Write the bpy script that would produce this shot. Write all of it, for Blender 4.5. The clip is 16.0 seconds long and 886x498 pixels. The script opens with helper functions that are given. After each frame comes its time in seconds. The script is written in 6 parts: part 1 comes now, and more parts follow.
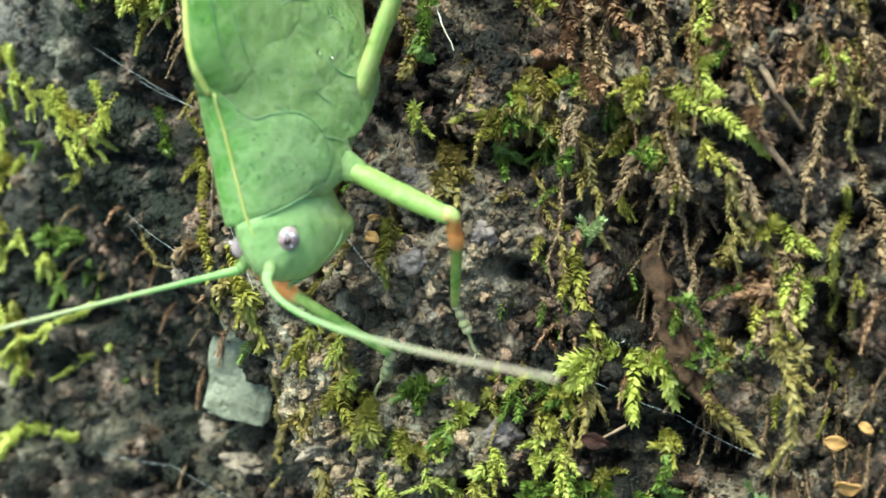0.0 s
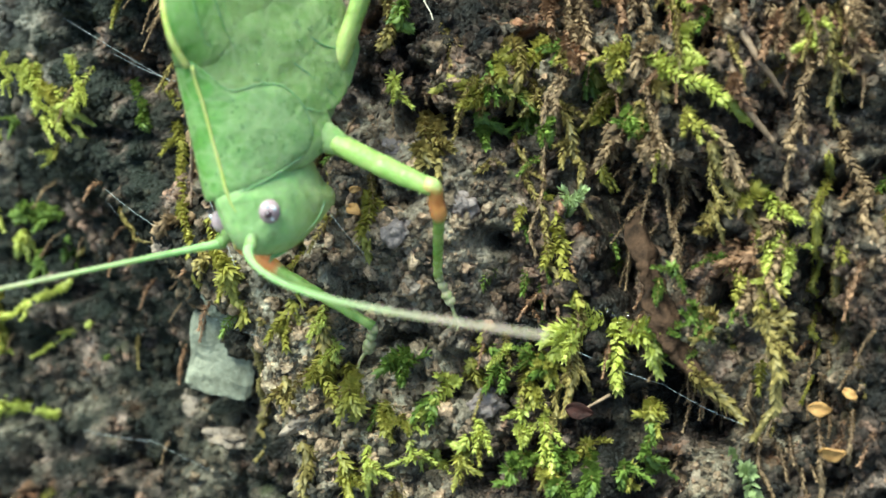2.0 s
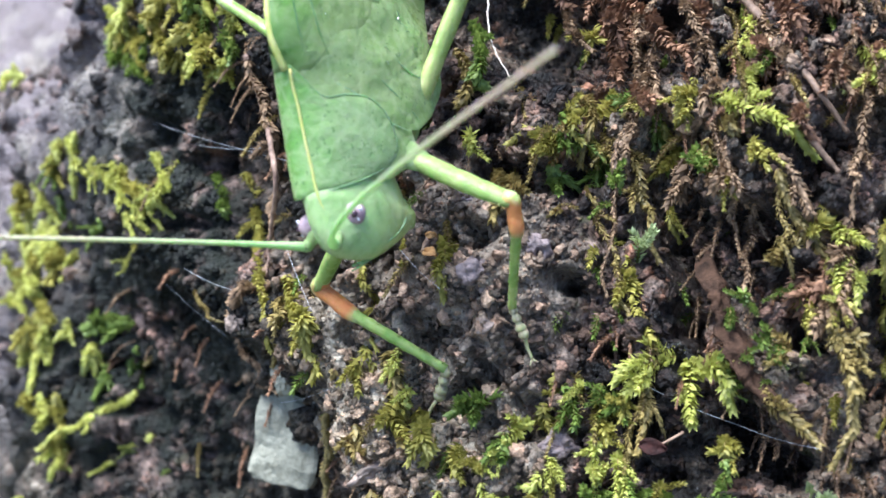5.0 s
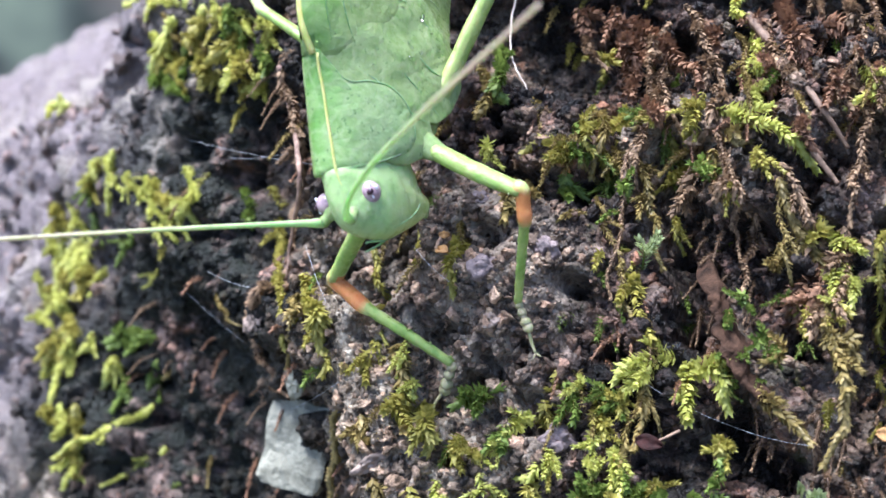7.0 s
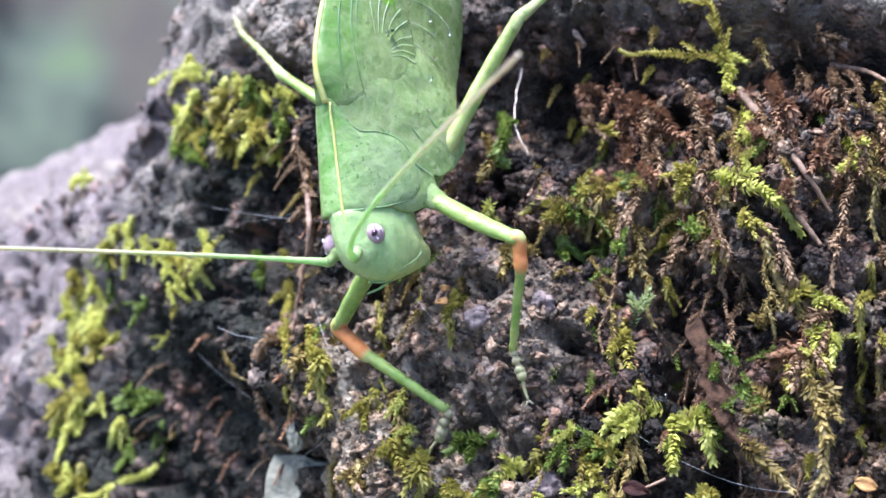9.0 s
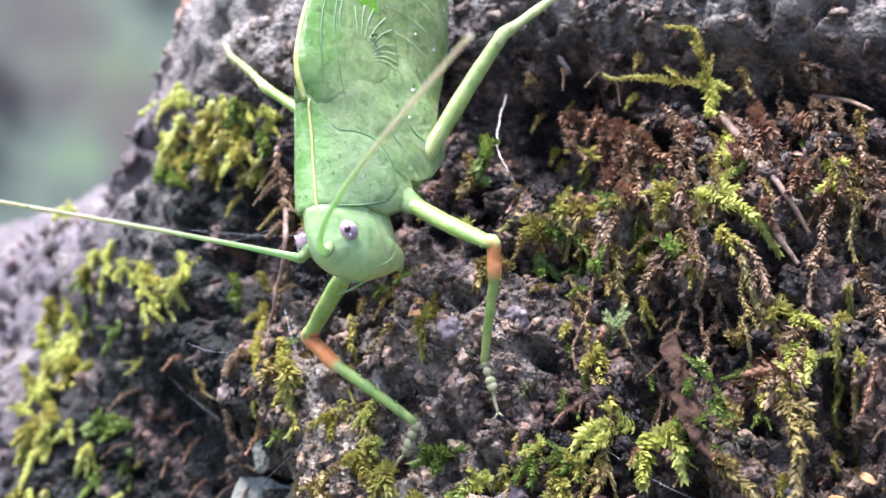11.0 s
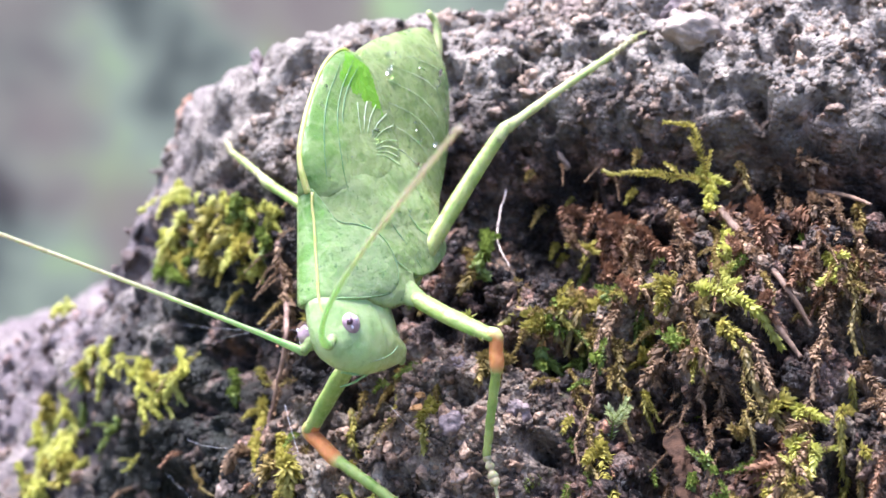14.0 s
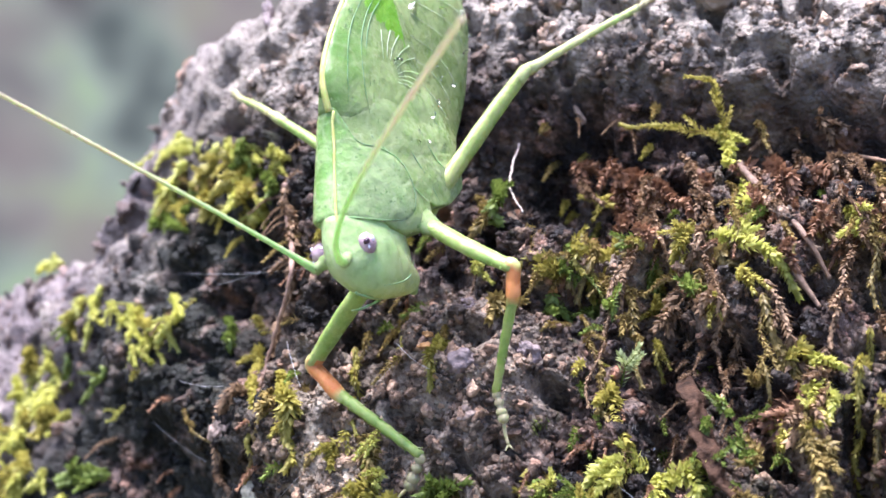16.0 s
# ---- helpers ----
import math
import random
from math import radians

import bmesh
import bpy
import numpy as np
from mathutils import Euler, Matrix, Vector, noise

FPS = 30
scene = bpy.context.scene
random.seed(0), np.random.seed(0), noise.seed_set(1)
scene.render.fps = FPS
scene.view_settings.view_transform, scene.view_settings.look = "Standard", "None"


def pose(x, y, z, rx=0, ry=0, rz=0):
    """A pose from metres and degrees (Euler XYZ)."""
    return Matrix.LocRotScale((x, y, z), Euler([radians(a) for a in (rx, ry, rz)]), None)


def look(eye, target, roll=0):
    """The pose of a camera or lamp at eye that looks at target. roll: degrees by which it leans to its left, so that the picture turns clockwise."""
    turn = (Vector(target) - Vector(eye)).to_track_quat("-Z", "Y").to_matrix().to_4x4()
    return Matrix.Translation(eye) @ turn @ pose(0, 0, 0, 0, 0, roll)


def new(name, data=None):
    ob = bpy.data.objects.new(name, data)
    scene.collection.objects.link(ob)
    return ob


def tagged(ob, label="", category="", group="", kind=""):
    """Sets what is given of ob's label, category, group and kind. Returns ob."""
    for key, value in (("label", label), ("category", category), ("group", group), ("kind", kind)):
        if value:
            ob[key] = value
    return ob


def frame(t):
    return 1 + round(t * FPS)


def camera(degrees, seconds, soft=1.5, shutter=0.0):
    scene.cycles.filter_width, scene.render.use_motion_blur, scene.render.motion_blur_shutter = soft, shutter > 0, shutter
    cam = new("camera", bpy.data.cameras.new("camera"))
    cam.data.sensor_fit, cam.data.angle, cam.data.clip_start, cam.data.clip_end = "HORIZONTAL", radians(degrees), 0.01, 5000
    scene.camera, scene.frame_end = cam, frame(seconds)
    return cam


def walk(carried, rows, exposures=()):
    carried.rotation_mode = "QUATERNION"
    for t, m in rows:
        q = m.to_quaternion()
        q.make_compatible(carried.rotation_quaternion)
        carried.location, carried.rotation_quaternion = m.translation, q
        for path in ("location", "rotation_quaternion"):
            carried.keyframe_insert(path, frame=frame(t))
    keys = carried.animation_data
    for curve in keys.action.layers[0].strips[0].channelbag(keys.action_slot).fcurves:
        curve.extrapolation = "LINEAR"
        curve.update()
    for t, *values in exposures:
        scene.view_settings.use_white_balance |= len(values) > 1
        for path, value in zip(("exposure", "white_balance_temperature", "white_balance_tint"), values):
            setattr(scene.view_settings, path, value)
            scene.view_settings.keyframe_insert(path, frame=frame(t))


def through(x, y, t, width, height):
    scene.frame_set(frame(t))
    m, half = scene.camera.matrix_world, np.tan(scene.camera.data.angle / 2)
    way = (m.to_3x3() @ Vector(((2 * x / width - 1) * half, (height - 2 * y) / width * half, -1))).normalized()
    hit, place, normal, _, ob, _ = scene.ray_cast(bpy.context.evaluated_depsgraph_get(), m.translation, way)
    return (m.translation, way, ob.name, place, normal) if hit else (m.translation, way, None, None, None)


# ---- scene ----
cam = camera(36, 16.0, 1.5)
WALK = [
    (0, look((0.00245, -0.09245, 0.06076), (0.00343, 0.00901, -0.02052), -4.50)),
    (0.5, look((0.00232, -0.09262, 0.06100), (0.00517, 0.00763, -0.02171), -3.80)),
    (1, look((0.00231, -0.09255, 0.06091), (0.00395, 0.00733, -0.02228), -4.40)),
    (1.5, look((0.00221, -0.09192, 0.06025), (0.00355, 0.00762, -0.02335), -4.67)),
    (2, look((0.00221, -0.09207, 0.06038), (0.00496, 0.00759, -0.02306), -4.55)),
    (2.5, look((0.00292, -0.09762, 0.05724), (0.00736, 0.00607, -0.02105), -3.74)),
    (3, look((-0.00071, -0.10272, 0.05327), (0.00047, 0.00299, -0.02238), -4.69)),
    (3.5, look((-0.00221, -0.09913, 0.04654), (0.00108, 0.00863, -0.02611), -3.93)),
    (4, look((-0.00301, -0.10112, 0.04469), (0.00088, 0.01039, -0.02202), -3.86)),
    (4.5, look((-0.00268, -0.10316, 0.04403), (0.00144, 0.01210, -0.01596), -3.64)),
    (5, look((-0.00305, -0.10613, 0.04399), (-0.00070, 0.01023, -0.01393), -3.79)),
    (5.2, look((-0.00325, -0.10745, 0.04309), (-0.00184, 0.00992, -0.01279), -3.74)),
    (7.3, look((-0.00173, -0.11563, 0.03529), (-0.00237, 0.00655, -0.00911), -1.06)),
    (7.5, look((-0.00156, -0.11663, 0.03495), (-0.00262, 0.00619, -0.00765), -0.97)),
    (8, look((0.00003, -0.11911, 0.03444), (-0.00072, 0.00464, -0.00537), -0.66)),
    (8.5, look((-0.00079, -0.12158, 0.03352), (-0.00282, 0.00329, -0.00259), -0.36)),
    (8.7, look((-0.00092, -0.12143, 0.03252), (-0.00284, 0.00367, -0.00279), -0.07)),
    (10.8, look((0.00151, -0.12147, 0.02180), (0.00024, 0.00610, -0.00320), 2.65)),
    (11, look((0.00129, -0.12219, 0.02212), (-0.00023, 0.00559, -0.00174), 2.69)),
    (11.5, look((0.00109, -0.12225, 0.02166), (-0.00088, 0.00611, 0.00116), 2.83)),
    (12, look((0.00089, -0.12278, 0.02097), (-0.00095, 0.00585, 0.00224), 3.05)),
    (12.5, look((0.00047, -0.12271, 0.02076), (-0.00137, 0.00610, 0.00327), 3.09)),
    (13, look((0.00053, -0.12238, 0.02083), (-0.00105, 0.00657, 0.00447), 3.03)),
    (13.5, look((0.00046, -0.12226, 0.02130), (-0.00115, 0.00689, 0.00657), 2.75)),
    (14, look((0.00061, -0.12245, 0.02143), (-0.00072, 0.00676, 0.00717), 2.67)),
    (14.5, look((0.00022, -0.12221, 0.02093), (-0.00103, 0.00702, 0.00691), 2.80)),
    (15, look((-0.00003, -0.12148, 0.01989), (-0.00018, 0.00816, 0.01017), 3.27)),
    (15.5, look((-0.00097, -0.12245, 0.01715), (-0.00069, 0.00739, 0.01068), 4.29)),
    (15.7, look((-0.00270, -0.12164, 0.01324), (-0.00143, 0.00820, 0.00684), 5.07)),
    (16, look((-0.00291, -0.12116, 0.01153), (-0.00120, 0.00848, 0.00207), 5.75)),
]
cam.data.dof.use_dof = True
cam.data.dof.focus_distance = 0.111
cam.data.dof.aperture_fstop = 44
walk(cam, WALK, [(0, 1.38, 5350, -18), (3, 1.44, 5250, -12), (5, 1.58, 4950, 11), (8, 1.75, 5000, 17), (12, 1.92, 5150, 24), (16, 2.01, 5300, 26)])

# ---- light: a soft, bright woodland sky ----
world = bpy.data.worlds.new("sky")
scene.world = world
world.use_nodes = True
wn = world.node_tree
sky = wn.nodes.new("ShaderNodeTexSky")
sky.sky_type, sky.sun_disc = "NISHITA", False
sky.sun_elevation, sky.sun_rotation = radians(76.5), radians(270)
sky.air_density, sky.dust_density = 1.0, 3.0
wn.links.new(sky.outputs[0], wn.nodes["Background"].inputs[0])
wn.nodes["Background"].inputs[1].default_value = 0.115
sun = new("sun", bpy.data.lights.new("sun", "SUN"))
sun.data.energy, sun.data.angle, sun.data.color = 4.2, radians(32), (1.0, 0.93, 0.80)
sun.matrix_world = look((-0.36, 0.0, 1.5), (0, 0, 0))

MM = 0.001


# ---- materials ----
def material(name, build):
    m = bpy.data.materials.new(name)
    m.use_nodes = True
    t = m.node_tree
    build(t, t.nodes["Principled BSDF"])
    return m


def node(t, kind, **values):
    n = t.nodes.new("ShaderNode" + kind)
    for key, v in values.items():
        n.inputs[key.replace("_", " ")].default_value = v
    return n


def noise_tex(t, scale, detail=4, rough=0.6):
    n = node(t, "TexNoise", Scale=scale, Detail=detail, Roughness=rough)
    t.links.new(node_coord(t).outputs["Object"], n.inputs["Vector"])
    return n.outputs["Fac"]


def node_noise_colour(t, scale):
    n = node(t, "TexNoise", Scale=scale, Detail=2.0)
    t.links.new(node_coord(t).outputs["Object"], n.inputs["Vector"])
    return n.outputs["Color"]


def node_coord(t):
    for n in t.nodes:
        if n.type == "TEX_COORD":
            return n
    return t.nodes.new("ShaderNodeTexCoord")


def ramp(t, fac, stops):
    n = t.nodes.new("ShaderNodeValToRGB")
    e = n.color_ramp.elements
    while len(e) < len(stops):
        e.new(0.5)
    for el, (p, c) in zip(e, stops):
        el.position, el.color = p, (*c, 1)
    t.links.new(fac, n.inputs[0])
    return n.outputs[0]


def mix(t, fac, a, b, mode="MIX"):
    n = t.nodes.new("ShaderNodeMix")
    n.data_type, n.blend_type = "RGBA", mode
    for sock, v in ((n.inputs[0], fac), (n.inputs[6], a), (n.inputs[7], b)):
        if isinstance(v, bpy.types.NodeSocket):
            t.links.new(v, sock)
        else:
            sock.default_value = v if isinstance(v, (int, float)) else (*v, 1)
    return n.outputs[2]


def bump(t, bsdf, fac, distance, strength=0.6):
    n = node(t, "Bump", Strength=strength, Distance=distance)
    t.links.new(fac, n.inputs["Height"])
    t.links.new(n.outputs[0], bsdf.inputs["Normal"])


MOUND = (-0.0084, -0.0119, -0.0200)


def rock_nodes(t, b, pieces=False):
    soil = ramp(t, noise_tex(t, 260, 6, 0.7), [(0.36, (0.006, 0.004, 0.003)), (0.50, (0.055, 0.036, 0.026)), (0.66, (0.36, 0.25, 0.19))])
    grey = ramp(t, noise_tex(t, 700, 5, 0.7), [(0.34, (0.060, 0.045, 0.031)), (0.53, (0.280, 0.221, 0.153)), (0.70, (0.580, 0.493, 0.360))])
    where = ramp(t, noise_tex(t, 75, 4, 0.6), [(0.50, (0, 0, 0)), (0.63, (1, 1, 1))])
    base = mix(t, where, soil, grey)
    rust = ramp(t, noise_tex(t, 140, 4, 0.65), [(0.60, (0, 0, 0)), (0.70, (0.8, 0.8, 0.8))])
    base = mix(t, rust, base, (0.26, 0.12, 0.055))
    alga = ramp(t, noise_tex(t, 190, 5, 0.7), [(0.60, (0, 0, 0)), (0.72, (0.75, 0.75, 0.75))])
    base = mix(t, alga, base, (0.07, 0.085, 0.02))
    black = ramp(t, noise_tex(t, 165, 5, 0.65), [(0.40, (0.92, 0.92, 0.92)), (0.52, (0, 0, 0))])
    base = mix(t, black, base, (0.010, 0.009, 0.007))
    # a mound of dry mineral soil
    spot = t.nodes.new("ShaderNodeVectorMath")
    spot.operation = "DISTANCE"
    t.links.new(node_coord(t).outputs["Object"], spot.inputs[0])
    spot.inputs[1].default_value = MOUND
    near = node(t, "MapRange", From_Min=0.019, From_Max=0.008)
    t.links.new(spot.outputs["Value"], near.inputs[0])
    mineral = ramp(t, noise_tex(t, 520, 6, 0.7), [(0.36, (0.050, 0.039, 0.025)), (0.50, (0.340, 0.268, 0.184)), (0.68, (0.660, 0.567, 0.405))])
    base = mix(t, near.outputs[0], base, mineral)
    bank = t.nodes.new("ShaderNodeVectorMath")
    bank.operation = "DISTANCE"
    t.links.new(node_coord(t).outputs["Object"], bank.inputs[0])
    bank.inputs[1].default_value = (0.0015, -0.0095, -0.0065)
    close = node(t, "MapRange", From_Min=0.0105, From_Max=0.0045)
    t.links.new(bank.outputs["Value"], close.inputs[0])
    base = mix(t, close.outputs[0], base, mix(t, 0.45, mineral, (0.12, 0.085, 0.065)))
    # drier, paler stone on the crown
    geo = t.nodes.new("ShaderNodeNewGeometry")
    sep = t.nodes.new("ShaderNodeSeparateXYZ")
    t.links.new(geo.outputs["Position"], sep.inputs[0])
    rise = node(t, "MapRange", From_Min=0.0165, From_Max=0.0245)
    lean = t.nodes.new("ShaderNodeMath")
    lean.operation = "MULTIPLY_ADD"
    aside = t.nodes.new("ShaderNodeMath")
    aside.operation = "MINIMUM"
    t.links.new(sep.outputs["X"], aside.inputs[0])
    aside.inputs[1].default_value = 0.0
    t.links.new(aside.outputs[0], lean.inputs[0])
    lean.inputs[1].default_value = -0.32
    t.links.new(sep.outputs["Z"], lean.inputs[2])
    t.links.new(lean.outputs[0], rise.inputs[0])
    crown = ramp(t, noise_tex(t, 420, 6, 0.7), [(0.34, (0.085, 0.070, 0.054)), (0.50, (0.25, 0.212, 0.163)), (0.70, (0.44, 0.385, 0.30))])
    back = node(t, "MapRange", From_Min=0.028, From_Max=0.046)
    t.links.new(sep.outputs["Y"], back.inputs[0])
    pale = t.nodes.new("ShaderNodeMath")
    pale.operation = "MAXIMUM"
    west = node(t, "MapRange", From_Min=-0.025, From_Max=-0.037)
    t.links.new(sep.outputs["X"], west.inputs[0])
    dry = t.nodes.new("ShaderNodeMath")
    dry.operation = "MAXIMUM"
    t.links.new(rise.outputs[0], dry.inputs[0])
    high = node(t, "MapRange", From_Min=-0.020, From_Max=-0.008)
    t.links.new(sep.outputs["Z"], high.inputs[0])
    shoulder = t.nodes.new("ShaderNodeMath")
    shoulder.operation = "MULTIPLY"
    t.links.new(west.outputs[0], shoulder.inputs[0])
    t.links.new(high.outputs[0], shoulder.inputs[1])
    t.links.new(shoulder.outputs[0], dry.inputs[1])
    t.links.new(dry.outputs[0], pale.inputs[0])
    t.links.new(back.outputs[0], pale.inputs[1])
    crown = mix(t, back.outputs[0], crown, mix(t, 0.45, crown, (0.30, 0.25, 0.215)))
    base = mix(t, pale.outputs[0], base, crown)
    # the left flank's shade, painted into the colour as near-black patches
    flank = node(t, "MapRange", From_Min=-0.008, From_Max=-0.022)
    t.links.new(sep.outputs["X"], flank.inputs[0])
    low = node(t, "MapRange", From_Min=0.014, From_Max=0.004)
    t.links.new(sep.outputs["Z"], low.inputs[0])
    flank_shade = t.nodes.new("ShaderNodeMath")
    flank_shade.operation = "MULTIPLY"
    t.links.new(flank.outputs[0], flank_shade.inputs[0])
    t.links.new(low.outputs[0], flank_shade.inputs[1])
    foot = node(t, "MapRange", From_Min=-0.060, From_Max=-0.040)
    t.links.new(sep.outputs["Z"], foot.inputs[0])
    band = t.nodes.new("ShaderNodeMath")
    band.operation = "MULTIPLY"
    t.links.new(flank_shade.outputs[0], band.inputs[0])
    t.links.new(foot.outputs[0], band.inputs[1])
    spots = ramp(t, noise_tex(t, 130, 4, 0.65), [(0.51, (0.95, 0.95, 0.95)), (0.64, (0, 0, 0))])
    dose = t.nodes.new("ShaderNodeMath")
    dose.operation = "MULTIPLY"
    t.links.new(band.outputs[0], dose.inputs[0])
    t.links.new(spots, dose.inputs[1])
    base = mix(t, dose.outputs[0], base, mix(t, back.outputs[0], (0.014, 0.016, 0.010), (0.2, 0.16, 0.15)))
    if pieces:
        shade = ramp(t, geo.outputs["Random Per Island"], [(0.0, (0.25, 0.25, 0.25)), (0.55, (0.86, 0.77, 0.70)), (0.85, (1.45, 1.22, 1.08)), (1.0, (2.0, 1.65, 1.45))])
        base = mix(t, 1.0, base, shade, "MULTIPLY")
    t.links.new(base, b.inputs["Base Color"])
    wet = ramp(t, noise_tex(t, 330, 3), [(0.35, (0.32, 0.32, 0.32)), (0.65, (0.8, 0.8, 0.8))])
    t.links.new(wet, b.inputs["Roughness"])
    b.inputs["Specular IOR Level"].default_value = 0.25
    grit = node(t, "TexVoronoi", Scale=2100.0)
    t.links.new(node_coord(t).outputs["Object"], grit.inputs["Vector"])
    both = t.nodes.new("ShaderNodeMath")
    both.operation = "SUBTRACT"
    t.links.new(noise_tex(t, 2600, 5, 0.7), both.inputs[0])
    t.links.new(grit.outputs["Distance"], both.inputs[1])
    bump(t, b, both.outputs[0], 0.00045, 1.0)


def leafy(dark, light, through=0.35, rough=0.45, skew=0.0):
    def build(t, b):
        geo = t.nodes.new("ShaderNodeNewGeometry")
        c = ramp(t, geo.outputs["Random Per Island"], [(skew, dark), (1.0, light)])
        c = mix(t, ramp(t, noise_tex(t, 330, 3), [(0.35, (0, 0, 0)), (0.7, (0.6, 0.6, 0.6))]), c, tuple(0.55 * v for v in dark))
        t.links.new(c, b.inputs["Base Color"])
        b.inputs["Roughness"].default_value = rough
        b.inputs["Specular IOR Level"].default_value = 0.3
        tr = t.nodes.new("ShaderNodeBsdfTranslucent")
        t.links.new(c, tr.inputs[0])
        ms = t.nodes.new("ShaderNodeMixShader")
        ms.inputs[0].default_value = through
        t.links.new(b.outputs[0], ms.inputs[1])
        t.links.new(tr.outputs[0], ms.inputs[2])
        t.links.new(ms.outputs[0], t.nodes["Material Output"].inputs[0])
    return build


def insect(low, high, scale=500, through=0.3, rough=0.38, speck=None, bumpy=0.00012, belly=None, cloud=None, ends=None, tip=None, net=None):
    """Living skin. belly: the colour towards the underside and where (millimetres); cloud: pale blotches;
    ends: the colour away from the middle of the part; tip: the colour further along x, and where (millimetres)."""
    def build(t, b):
        c = ramp(t, noise_tex(t, scale, 5, 0.6), [(0.3, low), (0.7, high)])

        def passing(axis, colour, start, stop):
            sep = t.nodes.new("ShaderNodeSeparateXYZ")
            t.links.new(node_coord(t).outputs["Object"], sep.inputs[0])
            far = node(t, "MapRange", From_Min=start * MM, From_Max=stop * MM)
            t.links.new(sep.outputs[axis], far.inputs[0])
            return mix(t, far.outputs[0], c, colour)
        if belly:
            c = passing("Y", *belly)
        if tip:
            c = passing("X", *tip)
        if cloud:
            c = mix(t, ramp(t, noise_tex(t, 210, 4, 0.65), [(0.45, (0, 0, 0)), (0.68, (0.7, 0.7, 0.7))]), c, cloud)
            c = mix(t, ramp(t, noise_tex(t, 700, 3, 0.6), [(0.30, (0.45, 0.45, 0.45)), (0.46, (0, 0, 0))]), c, tuple(0.62 * v for v in low))
        if ends:
            d = t.nodes.new("ShaderNodeVectorMath")
            d.operation = "DISTANCE"
            t.links.new(node_coord(t).outputs["Generated"], d.inputs[0])
            d.inputs[1].default_value = (0.5, 0.5, 0.5)
            c = mix(t, ramp(t, d.outputs["Value"], [(0.42, (0, 0, 0)), (0.64, (1, 1, 1))]), c, ends)
        if net:
            mesh = t.nodes.new("ShaderNodeTexVoronoi")
            mesh.feature = "DISTANCE_TO_EDGE"
            mesh.inputs["Scale"].default_value = net[1]
            warp = mix(t, 0.0006, node_coord(t).outputs["Object"], node_noise_colour(t, 900), "ADD")
            t.links.new(warp, mesh.inputs["Vector"])
            c = mix(t, ramp(t, mesh.outputs["Distance"], [(0.0, (0.42, 0.42, 0.42)), (0.16, (0, 0, 0))]), c, net[0])
        if speck:
            c = mix(t, ramp(t, noise_tex(t, 2600, 2), [(0.64, (0, 0, 0)), (0.70, (0.8, 0.8, 0.8))]), c, speck)
        t.links.new(c, b.inputs["Base Color"])
        wet = ramp(t, noise_tex(t, 900, 3), [(0.4, (rough * 0.6,) * 3), (0.65, (rough * 1.3,) * 3)])
        t.links.new(wet, b.inputs["Roughness"])
        b.inputs["Specular IOR Level"].default_value = 0.3
        b.inputs["Subsurface Weight"].default_value = 0.4
        b.inputs["Subsurface Radius"].default_value = (0.6, 1.0, 0.4)
        b.inputs["Subsurface Scale"].default_value = 0.0012
        bump(t, b, noise_tex(t, 1900, 4), bumpy * 1.6, 0.6)
        if through:
            tr = t.nodes.new("ShaderNodeBsdfTranslucent")
            t.links.new(c, tr.inputs[0])
            ms = t.nodes.new("ShaderNodeMixShader")
            ms.inputs[0].default_value = through
            t.links.new(b.outputs[0], ms.inputs[1])
            t.links.new(tr.outputs[0], ms.inputs[2])
            t.links.new(ms.outputs[0], t.nodes["Material Output"].inputs[0])
    return build


def plain(low, high, scale, rough=0.7, bumpy=0.0002, shine=0.5):
    def build(t, b):
        t.links.new(ramp(t, noise_tex(t, scale, 5, 0.65), [(0.3, low), (0.7, high)]), b.inputs["Base Color"])
        b.inputs["Roughness"].default_value = rough
        b.inputs["Specular IOR Level"].default_value = shine
        bump(t, b, noise_tex(t, scale * 3, 4), bumpy, 0.6)
    return build


def water_nodes(t, b):
    b.inputs["Base Color"].default_value = (1, 1, 1, 1)
    b.inputs["Roughness"].default_value = 0.02
    b.inputs["IOR"].default_value = 1.33
    b.inputs["Transmission Weight"].default_value = 1.0


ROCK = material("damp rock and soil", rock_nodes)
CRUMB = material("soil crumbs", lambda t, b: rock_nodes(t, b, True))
MOSS_LIME = material("lime moss", leafy((0.414, 0.433, 0.063), (0.782, 0.749, 0.216), 0.45))
MOSS_GREEN = material("green moss", leafy((0.104, 0.151, 0.021), (0.288, 0.360, 0.070), 0.4))
MOSS_OLIVE = material("olive moss", leafy((0.142, 0.108, 0.028), (0.494, 0.368, 0.120), 0.35))
MOSS_BROWN = material("dry brown moss", leafy((0.085, 0.050, 0.025), (0.46, 0.30, 0.16), 0.25, rough=0.7))
RUST = material("rust brown dry moss", leafy((0.13, 0.065, 0.035), (0.42, 0.23, 0.12), 0.2, rough=0.7))
SKIN_SPECK = material("speckled green skin", insect((0.151, 0.286, 0.057), (0.220, 0.366, 0.092), 350, 0.3, 0.34, (0.081, 0.159, 0.046), belly=((0.273, 0.366, 0.139), 3.4, 6.0), cloud=(0.313, 0.392, 0.166), net=((0.383, 0.456, 0.212), 620)))
PAD = material("leaf green wing pad", insect((0.107, 0.226, 0.034), (0.189, 0.304, 0.069), 260, 0.35, 0.3, belly=((0.251, 0.326, 0.108), 0.2, 3.0), cloud=(0.270, 0.335, 0.124), net=((0.315, 0.378, 0.157), 520)))
PAD_DARK = material("bright green wing corner", insect((0.13, 0.31, 0.015), (0.21, 0.41, 0.03), 260, 0.35, 0.3))
